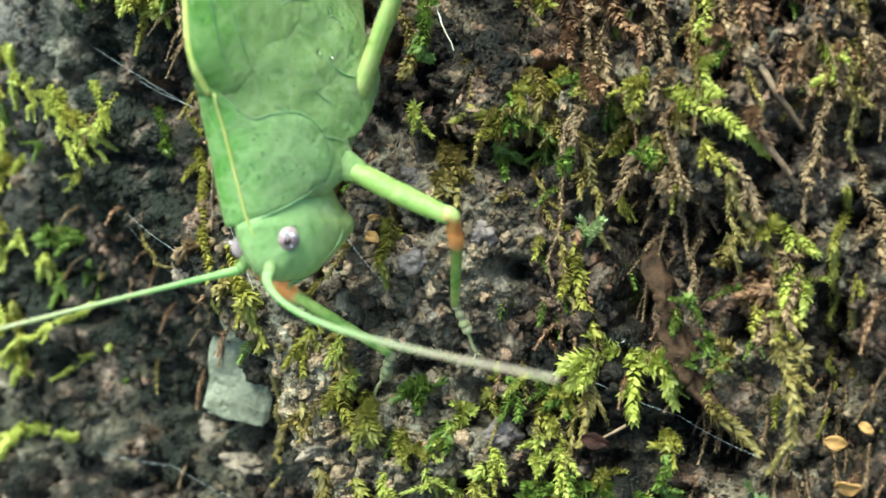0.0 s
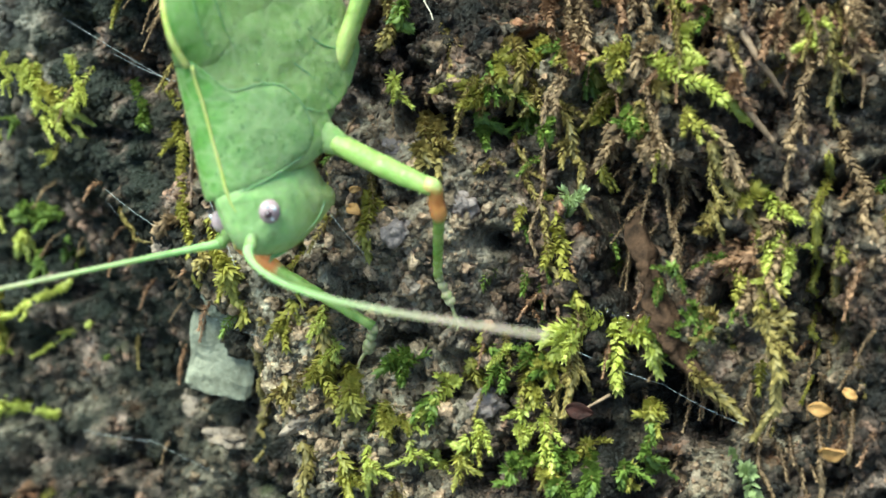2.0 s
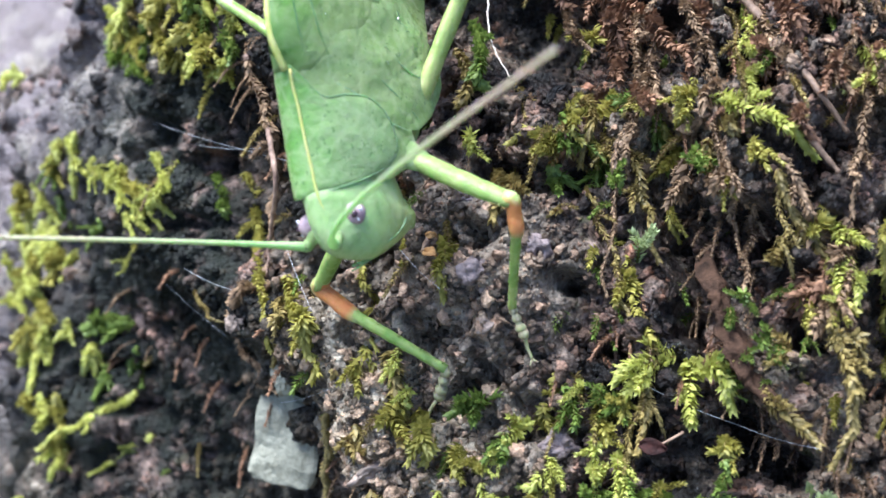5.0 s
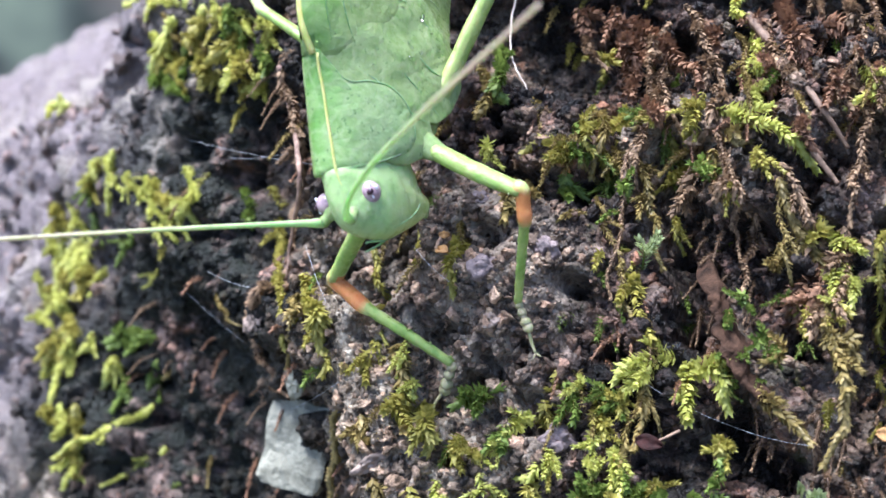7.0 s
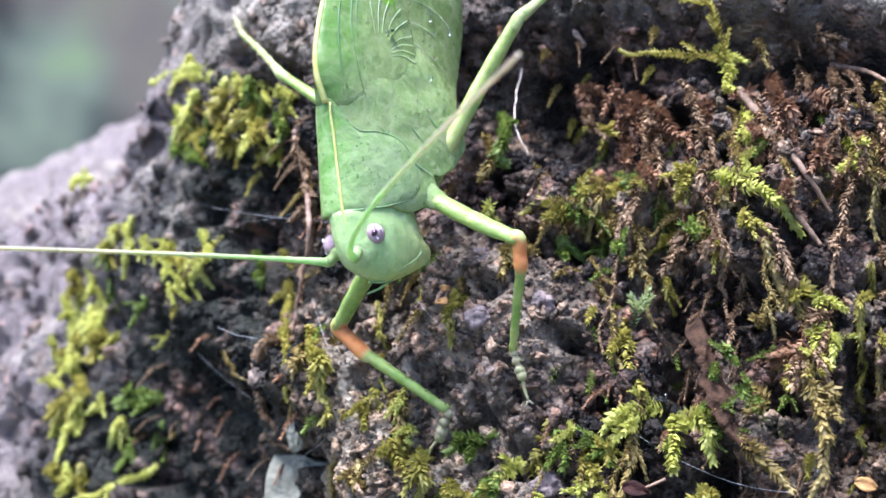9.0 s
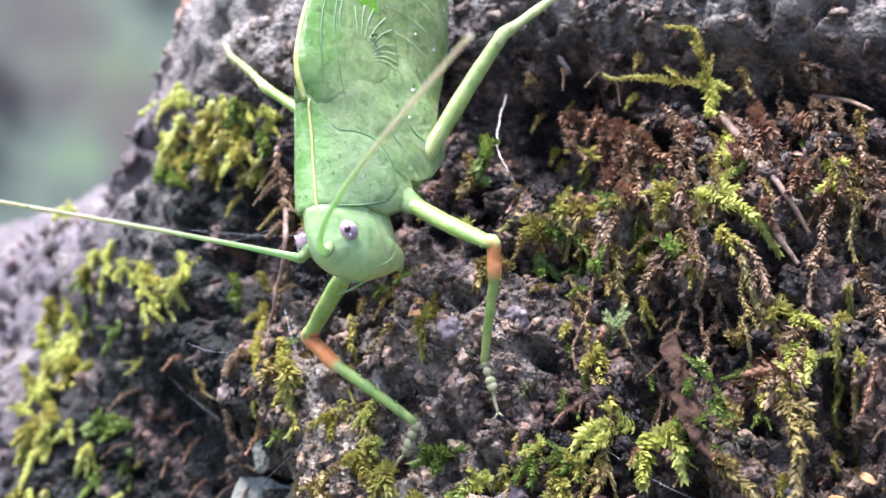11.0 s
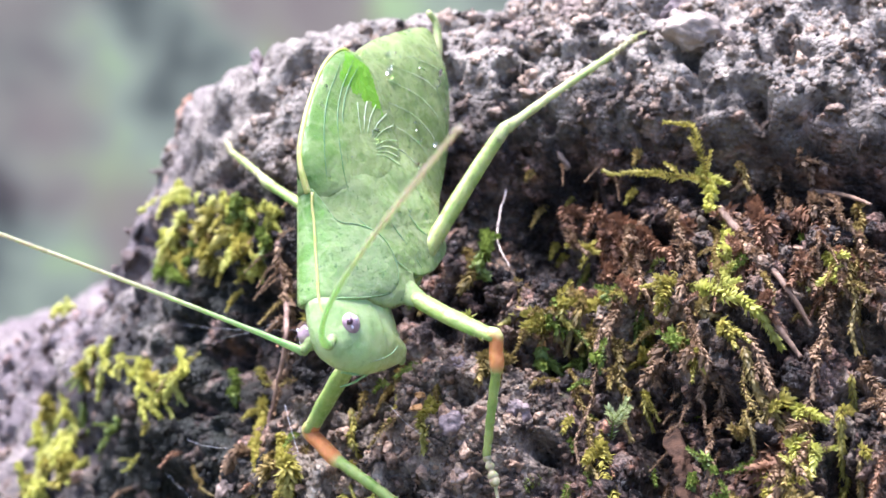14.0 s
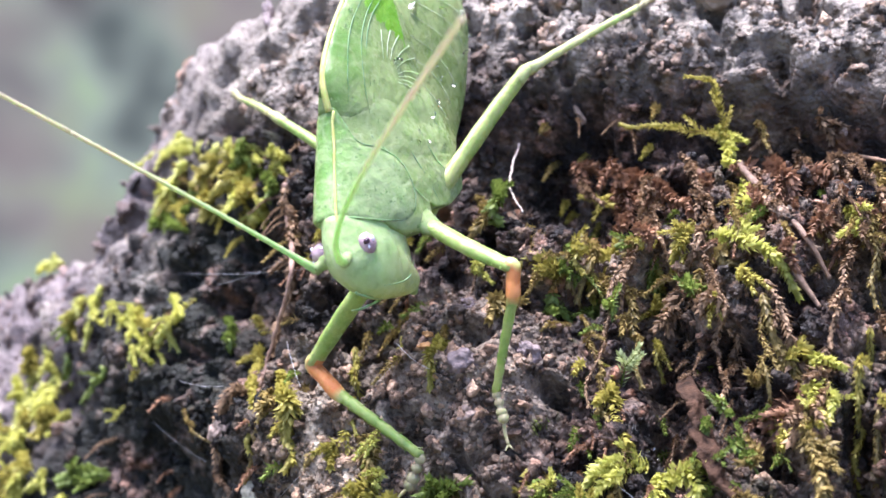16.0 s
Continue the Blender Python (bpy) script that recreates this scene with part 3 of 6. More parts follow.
def plate(outline, middle, lift, rings=16, n=110, soft=0.12, ribs=None, slots=None):
    """A part of the body's side: an outline (forward, belly) laid over both flanks, lifted a little, with a soft rim."""
    s = Shape()
    ring = curve_points([(*p, 0) for p in outline] + [(*outline[0], 0)], n)[:-1]
    c = Vector((*middle, 0))
    verts, faces = [], []
    for side in (1, -1):
        first = len(verts)
        for k in range(rings + 1):
            q = 1 - (k / rings) ** 1.5
            for p in ring[:1] if k == rings else ring:
                e = c + (p - c) * q
                up = lift * (1 - (1 - min(1, (1 - q) / soft)) ** 2) ** 0.5 - 0.12 * (q > 0.999)
                if ribs:
                    up += ribs(e.x, e.y) * min(1, (1 - q) * 7)
                verts.append((e.x, e.y, flank(e.x, e.y, side) + side * up))
        for k in range(rings):
            for i in range(n):
                a, b = first + k * n + i, first + k * n + (i + 1) % n
                f = (a, b, first + rings * n) if k == rings - 1 else (a, b, b + n, a + n)
                faces.append(f if side < 0 else f[::-1])
    half = len(verts) // 2
    faces += [(i, (i + 1) % n, half + (i + 1) % n, half + i) for i in range(n)]
    s.add(verts, faces)
    if slots:
        s.m = [slots(*(sum(verts[i][a] for i in f) / len(f) for a in range(3))) for f in faces]
    return s


def on_flank(rows, up, n):
    """A line on the right flank through (forward, belly) places."""
    return [Vector((p.x, p.y, flank(p.x, p.y) + up)) for p in curve_points([(*r, 0) for r in rows], n)]


def pillow(outline, middle, mid, right, left, rings=14, n=72, power=0.5, ribs=None):
    """A rounded part: a closed outline (forward, belly) that swells to both sides of the middle plane."""
    s = Shape()
    ring = curve_points([(*p, 0) for p in outline] + [(*outline[0], 0)], n)[:-1]
    c = Vector((*middle, 0))
    verts, faces = [], []
    for side, w in ((1, right), (-1, left)):
        first = len(verts)
        for k in range(rings + 1):
            q = 1 - (k / rings) ** 1.4
            for p in ring[:1] if k == rings else ring:
                e = c + (p - c) * q
                bulge = (1 - q * q) ** power * w
                if ribs:
                    bulge += ribs(e.x, e.y) * min(1, (1 - q) * 6)
                verts.append((e.x, e.y, mid + side * bulge))
        for k in range(rings):
            for i in range(n):
                a, b = first + k * n + i, first + k * n + (i + 1) % n
                f = (a, b, first + rings * n) if k == rings - 1 else (a, b, b + n, a + n)
                faces.append(f if side < 0 else f[::-1])
    s.add(verts, faces)
    return s


def katydid_body():
    def dents(f, v):
        return 0.10 * noise.noise(Vector((f * 0.35, v * 0.35, 1))) + 0.05 * noise.noise(Vector((f * 1.1, v * 1.1, 5)))

    def rings_of_abdomen(f, v):
        u = ((f + 0.42 * abs(v - 9) - 0.25 * v) / 2.45) % 1.0
        return 0.022 * u ** 3 + 0.6 * dents(f, v)

    def lobes(f, v):
        return 0.10 * math.cos(f * 1.3 + 0.6 * v) * math.cos(v * 0.8) + dents(f, v) + 0.05 * noise.noise(Vector((f * 2.2, v * 2.2, 3)))
    abdomen = part("abdomen", plate([(-4, 12.2), (-9, 13.7), (-13.5, 14.7), (-18.5, 14.6), (-23, 13.6), (-27.2, 12.2), (-29.6, 10.5), (-29.7, 8.3), (-27, 6.1), (-22, 2.8), (-17, 1.2), (-8, 1.5), (-3, 4), (-2, 9)],
                                    (-16, 8.3), -0.05, 26, 130, 0.1, rings_of_abdomen), ABDO, katydid, "translucent grey-green ringed abdomen")
    for k in range(7):
        s = Shape()
        f0 = -12.5 - 2.45 * k
        top = 3.4 + 0.02 * k * k if k < 3 else 2.2 + 0.85 * (k - 2)
        tube(s, on_flank([(f0 + 2.6, top + 1.2), (f0 + 0.9, (top + 13.5) / 2), (f0 + 0.6, 11.6 - 0.12 * k), (f0 + 1.2, 13.2 - 0.28 * k)], 0.02, 20), lambda u: 0.022 * math.sin(math.pi * min(1, u + 0.1)) + 0.006, 5)
        part("segment_line", s, ABDO_LINE, abdomen)
    thorax = part("thorax", plate([(5, 8), (4.2, 4.4), (0.5, 2.2), (-4, 0.3), (-9, 0.4), (-12, 4.5), (-11.5, 9.5), (-9.6, 12.4), (-8.6, 12.9), (-8.0, 13.7), (-7.2, 13.5), (-6.6, 14.4), (-5.4, 15.1), (-4.2, 14.9), (-3.4, 14.6), (-2.2, 14.1), (-1.2, 13.3), (-0.2, 12.4), (0.3, 11.6), (1.4, 12.4), (2.5, 12.3), (3.4, 11.4), (4.4, 10.2)],
                                  (-3, 9.0), 0.08, 22, 150, 0.15, lobes), THORAX, katydid, "pale mint green scalloped thorax")
    # creases between the side plates of the thorax
    for ctrl, r in (([(-1.0, 4.4), (-0.6, 6.6), (0.3, 8.6), (0.4, 10.2), (0.3, 11.4)], 0.13), ([(-5.5, 8.2), (-4.6, 10.0), (-4.4, 11.8), (-5.0, 13.6)], 0.10), ([(-8.4, 9.4), (-8.2, 11.0), (-8.6, 12.6)], 0.09), ([(-3.0, 7.0), (-2.2, 9.2), (-1.4, 11.2), (-0.9, 12.6)], 0.10)):
        s = Shape()
        tube(s, on_flank(ctrl, 0.06, 24), lambda u: 0.55 * r * math.sin(math.pi * min(0.97, u + 0.05)) + 0.01, 6)
        part("crease", s, MARGIN, thorax)
    pronotum = part("pronotum", plate([(7.3, 4.4), (5.1, 3.5), (2.8, 2.6), (0.5, 1.6), (-1.3, 0.7), (-0.7, 2.1), (0.2, 3.7), (-0.5, 5.4), (-0.8, 7.2), (-0.2, 8.8), (1.0, 9.9), (2.3, 10.4), (3.5, 10.0), (5.1, 8.1), (6.4, 5.9)],
                                      (2.7, 6.4), 0.24, 18, 110, 0.25, dents, lambda f, v, l: int(l < along(RIM, f) - 0.05)), [SKIN_SPECK, THORAX], katydid, "speckled green saddle-shaped pronotum")
    s = Shape()
    tube(s, on_flank([(8.8, 6.1), (7.0, 4.85), (4.8, 3.9), (1.3, 2.35), (-1.0, 1.0)], 0.26, 30), 0.12, 6)
    part("ridge_line", s, EDGE, pronotum, "yellow line along the back")
    for ctrl, nm in (([(-1.2, 0.9), (-0.65, 2.1), (0.2, 3.7), (-0.45, 5.4), (-0.75, 7.2), (-0.15, 8.7), (1.0, 9.8), (2.3, 10.3)], "rear_margin"), ([(7.2, 4.7), (6.4, 5.9), (5.05, 8.0), (3.5, 9.9)], "front_margin")):
        s = Shape()
        tube(s, on_flank(ctrl, 0.15, 26), lambda u: 0.02 + 0.04 * math.sin(math.pi * u), 6)
        part(nm, s, MARGIN, pronotum)

    def corner(f, v, l):
        edge = -12.5 + 0.3 * math.sin(v * 5.5) - 0.1 * v
        return 1 if f < edge and v > -0.4 and f > -16.6 and v < 4.5 + 0.75 * (f + 13.4) else 0
    pad = part("wing_pad", plate([(-1.0, 0.6), (-2.5, -0.8), (-4.9, -1.6), (-9.1, -2.0), (-13.6, -1.8), (-16.6, -0.7), (-17.5, 1), (-15.6, 4.2), (-14.3, 5.8), (-12.3, 7.3), (-9.6, 7.9), (-7.4, 7.3), (-5.6, 5.8), (-3.8, 4.2), (-2.0, 2.8), (-0.9, 1.9)],
                                 (-9.0, 2.4), 0.22, 30, 150, 0.6, dents, corner), [PAD, PAD_DARK], katydid, "leaf-green folded wing pad with a yellow edge")
    s = Shape()
    tube(s, curve_points([(-1.0, 0.9, -0.1), (-2.5, -0.65, 0.12), (-4.9, -1.55, 0.25), (-9.1, -1.95, 0.3), (-13.6, -1.75, 0.3), (-16.7, -0.65, 0.3), (-17.4, 0.8, 0.25)], 40), lambda u: 0.30 - 0.18 * u, 6)
    part("pad_edge", s, EDGE, pad, "pale yellow leading edge")
    for f, v in ((-11.7, 1.9), (-12.7, 2.8), (-13.2, 3.8), (-13.4, 5.2), (-12.9, 6.2), (-11.7, 7.0), (-10.8, 7.3), (-9.9, 7.5), (-9.0, 7.6)):
        s = Shape()
        a, b = Vector((-7.2, 3.4)), Vector((f, v))
        tube(s, on_flank([a.lerp(b, 0.35), a.lerp(b, 0.65) + Vector((-0.25, -0.1)), b], 0.25, 12), lambda q: 0.02 + 0.035 * q, 5)
        part("vein", s, VEIN, pad)
    for ctrl in ([(-15.8, 0.4), (-12, 0.1), (-8.2, 0.5), (-4.4, 2.0), (-2.4, 3.3)], [(-15.6, 1.0), (-12, 0.6), (-8.4, 1.0), (-4.8, 2.5)], [(-14.6, -0.7), (-9, -0.8), (-4.6, 0.2), (-2, 1.4)]):
        s = Shape()
        tube(s, on_flank(ctrl, 0.23, 26), lambda u: 0.06 * math.sin(math.pi * min(0.97, u + 0.03)) + 0.01, 5)
        part("vein", s, PAD_LINE, pad)
    s = Shape()
    tube(s, curve_points([(-28.4, 11.0, -1.5), (-30.4, 10.5, -1.4), (-31.9, 9.5, -1.2), (-31.9, 8.2, -1.0)], 14), lambda u: 0.75 - 0.38 * u, 8, 0, 0.6)
    part("ovipositor", s, LEG_PALE, katydid, "short hooked yellowish tail")

    head = part("head", pillow([(7.2, 4.5), (9.1, 5.6), (10.3, 6.9), (10.5, 8.4), (10.2, 10.0), (9.6, 11.4), (8.3, 12.9), (6.9, 14.2), (5.9, 14.9), (5.1, 14.8), (4.6, 13.8), (3.8, 13.0), (2.6, 12.0), (1.2, 10.6), (1.6, 8.0), (4.2, 5.2)],
                               (6.6, 9.4), -0.9, 2.0, 2.0, 22, 110, 0.46, lambda f, v: 1.3 * dents(f + 20, v) - 0.12 * math.exp(-((f - 0.75 * v + 2.2) / 0.35) ** 2) * (v > 9)), HEAD, katydid, "smooth pale green head")
    for f0, v0, l, r in ((7.7, 7.7, 0.55, 1), (8.2, 6.7, -2.75, -1)):
        s = Shape()
        pebble(s, (f0, v0, l), 0.90, random.Random(3), (1.0, 1.0, 1.0), 3, 0.02)
        eye = part("eye", s, EYE, head, "glossy mauve eye")
        s = Shape()
        pebble(s, (f0 + 0.32, v0 - 0.45, l + 0.62 * r), 0.30, random.Random(4), (1, 1, 0.8), 2, 0.0)
        part("pupil", s, PUPIL, eye)
        # small pale beads stand in for the wet highlights on the eye
        for df, dv, q in ((-0.20, -0.62, 0.15), (-0.10, -0.20, 0.15), (0.62, -0.10, 0.10)):
            s = Shape()
            pebble(s, (f0 + df, v0 + dv, l + r * (0.84 - df * df - dv * dv) ** 0.5), q, random.Random(6), (1.5, 1, 0.7), 2, 0.1)
            part("eye_glint", s, GLINT, eye)
    for a, b, c in (((9.0, 7.1, -0.3), (9.8, 6.85, 0.0), (10.5, 6.55, 0.25)), ((8.9, 6.9, -2.2), (9.4, 6.75, -2.6), (9.9, 6.6, -3.0))):
        s = Shape()
        tube(s, curve_points([a, b, c], 10), lambda u: 0.60 - 0.22 * u + 0.05 * math.sin(u * 9), 12)
        part("antenna_base", s, THORAX, head, "pale swollen antenna base")
    s = Shape()
    pebble(s, (5.5, 14.6, -0.9), 0.62, random.Random(8), (1.2, 0.8, 1.3), 3, 0.15)
    part("upper_lip", s, THORAX, head)
    for ctrl, r in (([(6.6, 13.9, -0.7), (7.8, 13.0, -0.8), (9.0, 12.0, -0.9), (9.9, 10.9, -0.9), (10.5, 9.8, -0.9), (10.9, 9.2, -0.7)], 0.13), ([(8.6, 12.4, -1.6), (9.6, 11.8, -2.4), (10.3, 11.1, -2.9)], 0.12)):
        s = Shape()
        tube(s, curve_points(ctrl, 16), lambda u: r * (1 - 0.35 * u) * (1 + 0.15 * math.sin(u * 20)), 7)
        part("palp", s, MARGIN, head, "pale jointed mouth feeler")
    # the seam between cheek and face
    s = Shape()
    tube(s, [Vector((4.6 + 4.6 * u, 12.9 - 2.2 * u + 0.9 * math.sin(3 * u), 0.35 + 0.25 * math.sin(math.pi * u))) for u in (i / 18 for i in range(19))], lambda u: 0.05 * math.sin(math.pi * min(0.97, u + 0.03)) + 0.01, 5)
    part("cheek_seam", s, MARGIN, head)


def leg(name, hip, knee, below, shin, foot, toe, thick, pale=False, label="", root=None):
    """Thigh with a knee, shin, pad and claw, from joint to joint."""
    hip, knee, below, shin, foot, toe = (Vector(p) for p in (hip, knee, below, shin, foot, toe))
    s = Shape()
    bow = (knee - hip).orthogonal().normalized() * 0.15
    pts = curve_points([hip, hip.lerp(knee, 0.35) + bow, hip.lerp(knee, 0.7) + bow, knee], 18)
    tube(s, pts, lambda u: thick * (0.95 + 0.12 * math.sin(math.pi * u) - 0.16 * u) * (1 + 0.05 * noise.noise(Vector((u * 9, thick, 2)))), 14, 0, 0.70)
    for k in range(14):
        i = 3 + k
        o = frames(pts)[i][1] * (1 if k % 2 else -1)
        tube(s, [pts[i] + o * thick * 0.8, pts[i] + o * thick * 1.12 + (pts[i + 1] - pts[i]) * 0.3], lambda u: 0.06 * (1.05 - u), 4)
    thigh = part(name, s, LEG, katydid, label)
    if root:
        s = Shape()
        a = Vector(root)
        tube(s, curve_points([a, a.lerp(hip, 0.6), hip, hip.lerp(knee, 0.10)], 14), lambda u: thick * (2.1 - 1.6 * u + 0.45 * u * u), 14, 0, 0.55)
        part("hip", s, THORAX, thigh, "broad pale green hip joint")
    s = Shape()
    off = (Vector((0.2, -0.6, 0.75)) * thick * 0.62)
    tube(s, [p + off * (1.15 - 0.45 * i / 18) for i, p in enumerate(pts)][6:], lambda u: 0.11 * min(1, 4 * u + 0.1), 5)
    part("stripe", s, LEG_PALE, thigh, "pale yellow-green stripe")
    s = Shape()
    joint = curve_points([knee.lerp(hip, 0.08), knee, knee.lerp(below, 0.5) + bow * 0.4, below, below.lerp(shin, 0.10)], 16)
    tube(s, joint, lambda u: thick * (0.74 - 0.16 * u + 0.07 * math.sin(u * math.pi) + 0.05 * math.sin(u * 11)), 12, 0, 0.85)
    part("knee", s, LEG_PALE if pale else KNEE, thigh, "" if pale else "orange knee joint")
    s = Shape()
    pts = curve_points([below, below.lerp(shin, 0.5) + bow * 0.8, shin], 18)
    tube(s, pts, lambda u: thick * (0.54 - 0.13 * u) + 0.03 * math.sin(u * 34), 8)
    rng = random.Random(len(name) * 7 + int(abs(knee.x) * 3))
    for k in range(7):
        i = 5 + 2 * k if 5 + 2 * k < 18 else 17
        t = (pts[i + 1] - pts[i]).normalized()
        o = t.orthogonal().normalized() * (1 if k % 2 else -1)
        tube(s, [pts[i] + o * thick * 0.4, pts[i] + o * thick * 0.75 + t * 0.35], lambda u: 0.09 * (1.05 - u), 4)
    part("shin", s, LEG_PALE if pale else LEG, thigh, "yellowish green shin" if pale else "")
    s = Shape()
    for u, r in ((0.1, 0.30), (0.4, 0.30), (0.75, 0.36), (0.95, 0.36)):
        pebble(s, shin.lerp(foot, u), r * thick / 0.62, rng, (1, 1, 0.9), 2, 0.1)
    tube(s, [shin, foot], 0.26, 8)
    tube(s, curve_points([foot, foot.lerp(toe, 0.5) + bow, toe], 6), lambda u: 0.17 - 0.05 * u, 6)
    d = (toe - foot).normalized()
    side = d.orthogonal().normalized()
    for k in (-1, 1):
        tube(s, [toe, toe + d * 0.35 + side * k * 0.3, toe + d * 0.4 + side * k * 0.45], lambda u: 0.1 * (1.1 - u), 5)
    part("foot", s, FOOT, thigh, "jointed straw-coloured foot")


katydid_body()
leg("front_leg", (2.2, 12.2, 1.9), (5.5, 16.5, 7.7), (7.1, 17.9, 7.0), (10.6, 23.6, 1.9), (12.5, 24.9, 2.1), (14.1, 26.1, 2.0), 0.82, root=(0.9, 9.6, 0.1))
leg("front_leg", (2.6, 13.2, -3.4), (8.0, 16.7, -12.8), (9.8, 19.0, -11.4), (14.2, 24.4, -5.5), (15.9, 25.6, -7.2), (17.7, 25.5, -8.4), 0.98)
leg("middle_leg", (-0.4, 12.9, 0.2), (-16.2, 13.9, 6.6), (-17.0, 14.3, 6.9), (-29.6, 20.6, 12.3), (-32.6, 22.0, 13.4), (-34.2, 23.0, 14.0), 0.84, True, root=(0.8, 11.2, 0.3))
leg("middle_leg", (-4.0, 13.5, -3.6), (-15.1, 6.4, -16.2), (-16.0, 6.6, -17.0), (-27.5, 8.5, -28.5), (-31.0, 9.4, -31.5), (-34.0, 10.3, -34.3), 0.75, True)


def antenna(name, length, bend, skin):
    """A long thread that leaves its base along +x."""
    ob = None
    for mat, a, b, nm in ((skin, 0.0, 0.45, name), (skin, 0.45, 1.0, "antenna_tip")):
        s = Shape()
        pts = [Vector((length * q, bend[0] * math.sin(math.pi * q ** 0.65), bend[1] * math.sin(math.pi * q ** 0.65))) for q in (a + (b - a) * i / 60 for i in range(61))]
        tube(s, pts, lambda u: ((0.22 if length < 40 else 0.19) * (1 - 0.45 * (a + (b - a) * u)) + 0.20 * math.exp(-22 * (a + (b - a) * u))) * (1 + 0.10 * math.sin(u * 190)), 8)
        ob = part(nm, s, mat, ob or katydid, "long thread-like antenna, green turning tan" if not ob else "")
        ob = ob if nm == name else ob.parent
    return ob


antenna_right = antenna("antenna", 35, (0.3, -1.9), ANTENNA_RIGHT)
antenna_left = antenna("antenna", 46, (-0.2, 0.2), ANTENNA_LEFT)


def motions():
    """The antennae wave: seconds and the way they point in the katydid's own axes."""
    left = [(0, 0.329, -0.887, -0.325), (1, 0.301, -0.895, -0.328), (2, 0.285, -0.900, -0.330), (2.5, 0.270, -0.899, -0.345), (3, 0.255, -0.896, -0.362), (3.5, 0.203, -0.906, -0.372), (4, 0.178, -0.913, -0.367), (4.5, 0.210, -0.902, -0.376), (5, 0.180, -0.911, -0.371),
            (7.5, 0.355, -0.845, -0.400), (8, 0.338, -0.855, -0.392), (8.5, 0.324, -0.864, -0.386), (11, 0.270, -0.896, -0.353), (12, 0.165, -0.942, -0.290), (13, 0.140, -0.950, -0.279), (14, 0.130, -0.953, -0.275), (15, 0.115, -0.958, -0.263), (16, 0.100, -0.964, -0.247)]
    right = [(0, 0.223, -0.287, 0.932), (1, 0.230, -0.290, 0.929), (2, 0.206, -0.287, 0.935), (2.2, 0.165, -0.280, 0.946), (2.5, 0.140, -0.275, 0.951), (2.7, 0.095, -0.304, 0.948), (3, 0.067, -0.346, 0.936), (3.5, 0.022, -0.412, 0.911), (4, 0.032, -0.421, 0.906), (4.5, 0.049, -0.424, 0.904), (5, 0.057, -0.435, 0.899),
             (7.5, 0.122, -0.447, 0.886), (8, 0.138, -0.441, 0.887), (8.5, 0.148, -0.452, 0.880), (11, 0.217, -0.470, 0.856), (12, 0.228, -0.473, 0.851), (14, 0.230, -0.490, 0.841), (16, 0.307, -0.531, 0.790)]
    for ob, base, rows in ((antenna_left, (0.0098, 0.0067, -0.0029), left), (antenna_right, (0.0103, 0.0066, 0.0002), right)):
        walk(ob, [(t, Matrix.Translation(base) @ Vector(d).to_track_quat("X", "Z").to_matrix().to_4x4()) for t, *d in rows])


# ---- loose soil and the moss that covers the boulder ----
def scatter_points(count, rng, x0, x1, y0, y1, keep):
    out = []
    while len(out) < count:
        x, y = rng.uniform(x0, x1), rng.uniform(y0, y1)
        if keep(x, y) > rng.random():
            out.append((x, y))
    return out


def patch(x, y, seed):
    v = noise.noise(Vector((x * 0.11, y * 0.11, seed))) + 0.5 * noise.noise(Vector((x * 0.3, y * 0.3, seed + 7)))
    return max(0.0, min(1.0, 2.2 * v + 0.15))


def soil():
    rng = random.Random(5)
    for count, sub, lo, hi, power in ((22000, 1, 0.20, 0.85, 2.8), (30000, 0, 0.10, 0.30, 2)):
        forms = []
        for k in range(8):
            f = Shape()
            pebble(f, (0, 0, 0), 1, rng, (1, rng.uniform(0.5, 0.9), rng.uniform(0.4, 0.8)), sub + 1 if sub else 1, 1.1)
            forms.append(f)
        s = Shape()
        for x, y in scatter_points(count, rng, -45, 42, -34, 26, lambda x, y: (1.0 if x > -20 else 0.5) * (0.35 + patch(x * 2, y * 2, 90))):
            p, n = on_rock(x, y)
            if p.z > 34 or (p.z - 0.32 * min(p.x, 0) > 15 and rng.random() < 0.6):
                continue
            r = lo + (hi - lo) * rng.random() ** power
            f = forms[rng.randrange(8)]
            spin = Euler((rng.random() * 6, rng.random() * 6, rng.random() * 6)).to_matrix()
            s.add([p + n * r * 0.15 + spin @ Vector(v) * r for v in f.v], f.f)
        thing("soil_crumbs", s, CRUMB, "dark brown and grey crumbs of damp soil", "soil", kind="stuff", smooth=sub > 0)


def shoulder_grit():
    rng = random.Random(15)
    s = Shape()
    for x, y in scatter_points(2600, rng, -84, -34, 14, 70, lambda x, y: 0.3 + patch(x * 1.5, y * 1.5, 33)):
        p, n = on_rock(x, y)
        if p.z < -45:
            continue
        r = 0.25 + 0.95 * rng.random() ** 3
        pebble(s, p + n * r * 0.05, r, rng, (1.2, rng.uniform(0.6, 1), rng.uniform(0.4, 0.7)), 2, 0.8)
    thing("grit", s, CRUMB, "mauve-grey coarse grit on the boulder's shoulder", "gravel", kind="stuff")


def down(n):
    """The way down along the face."""
    d = Vector((0, 0, -1)) + n * n.z
    return d.normalized()


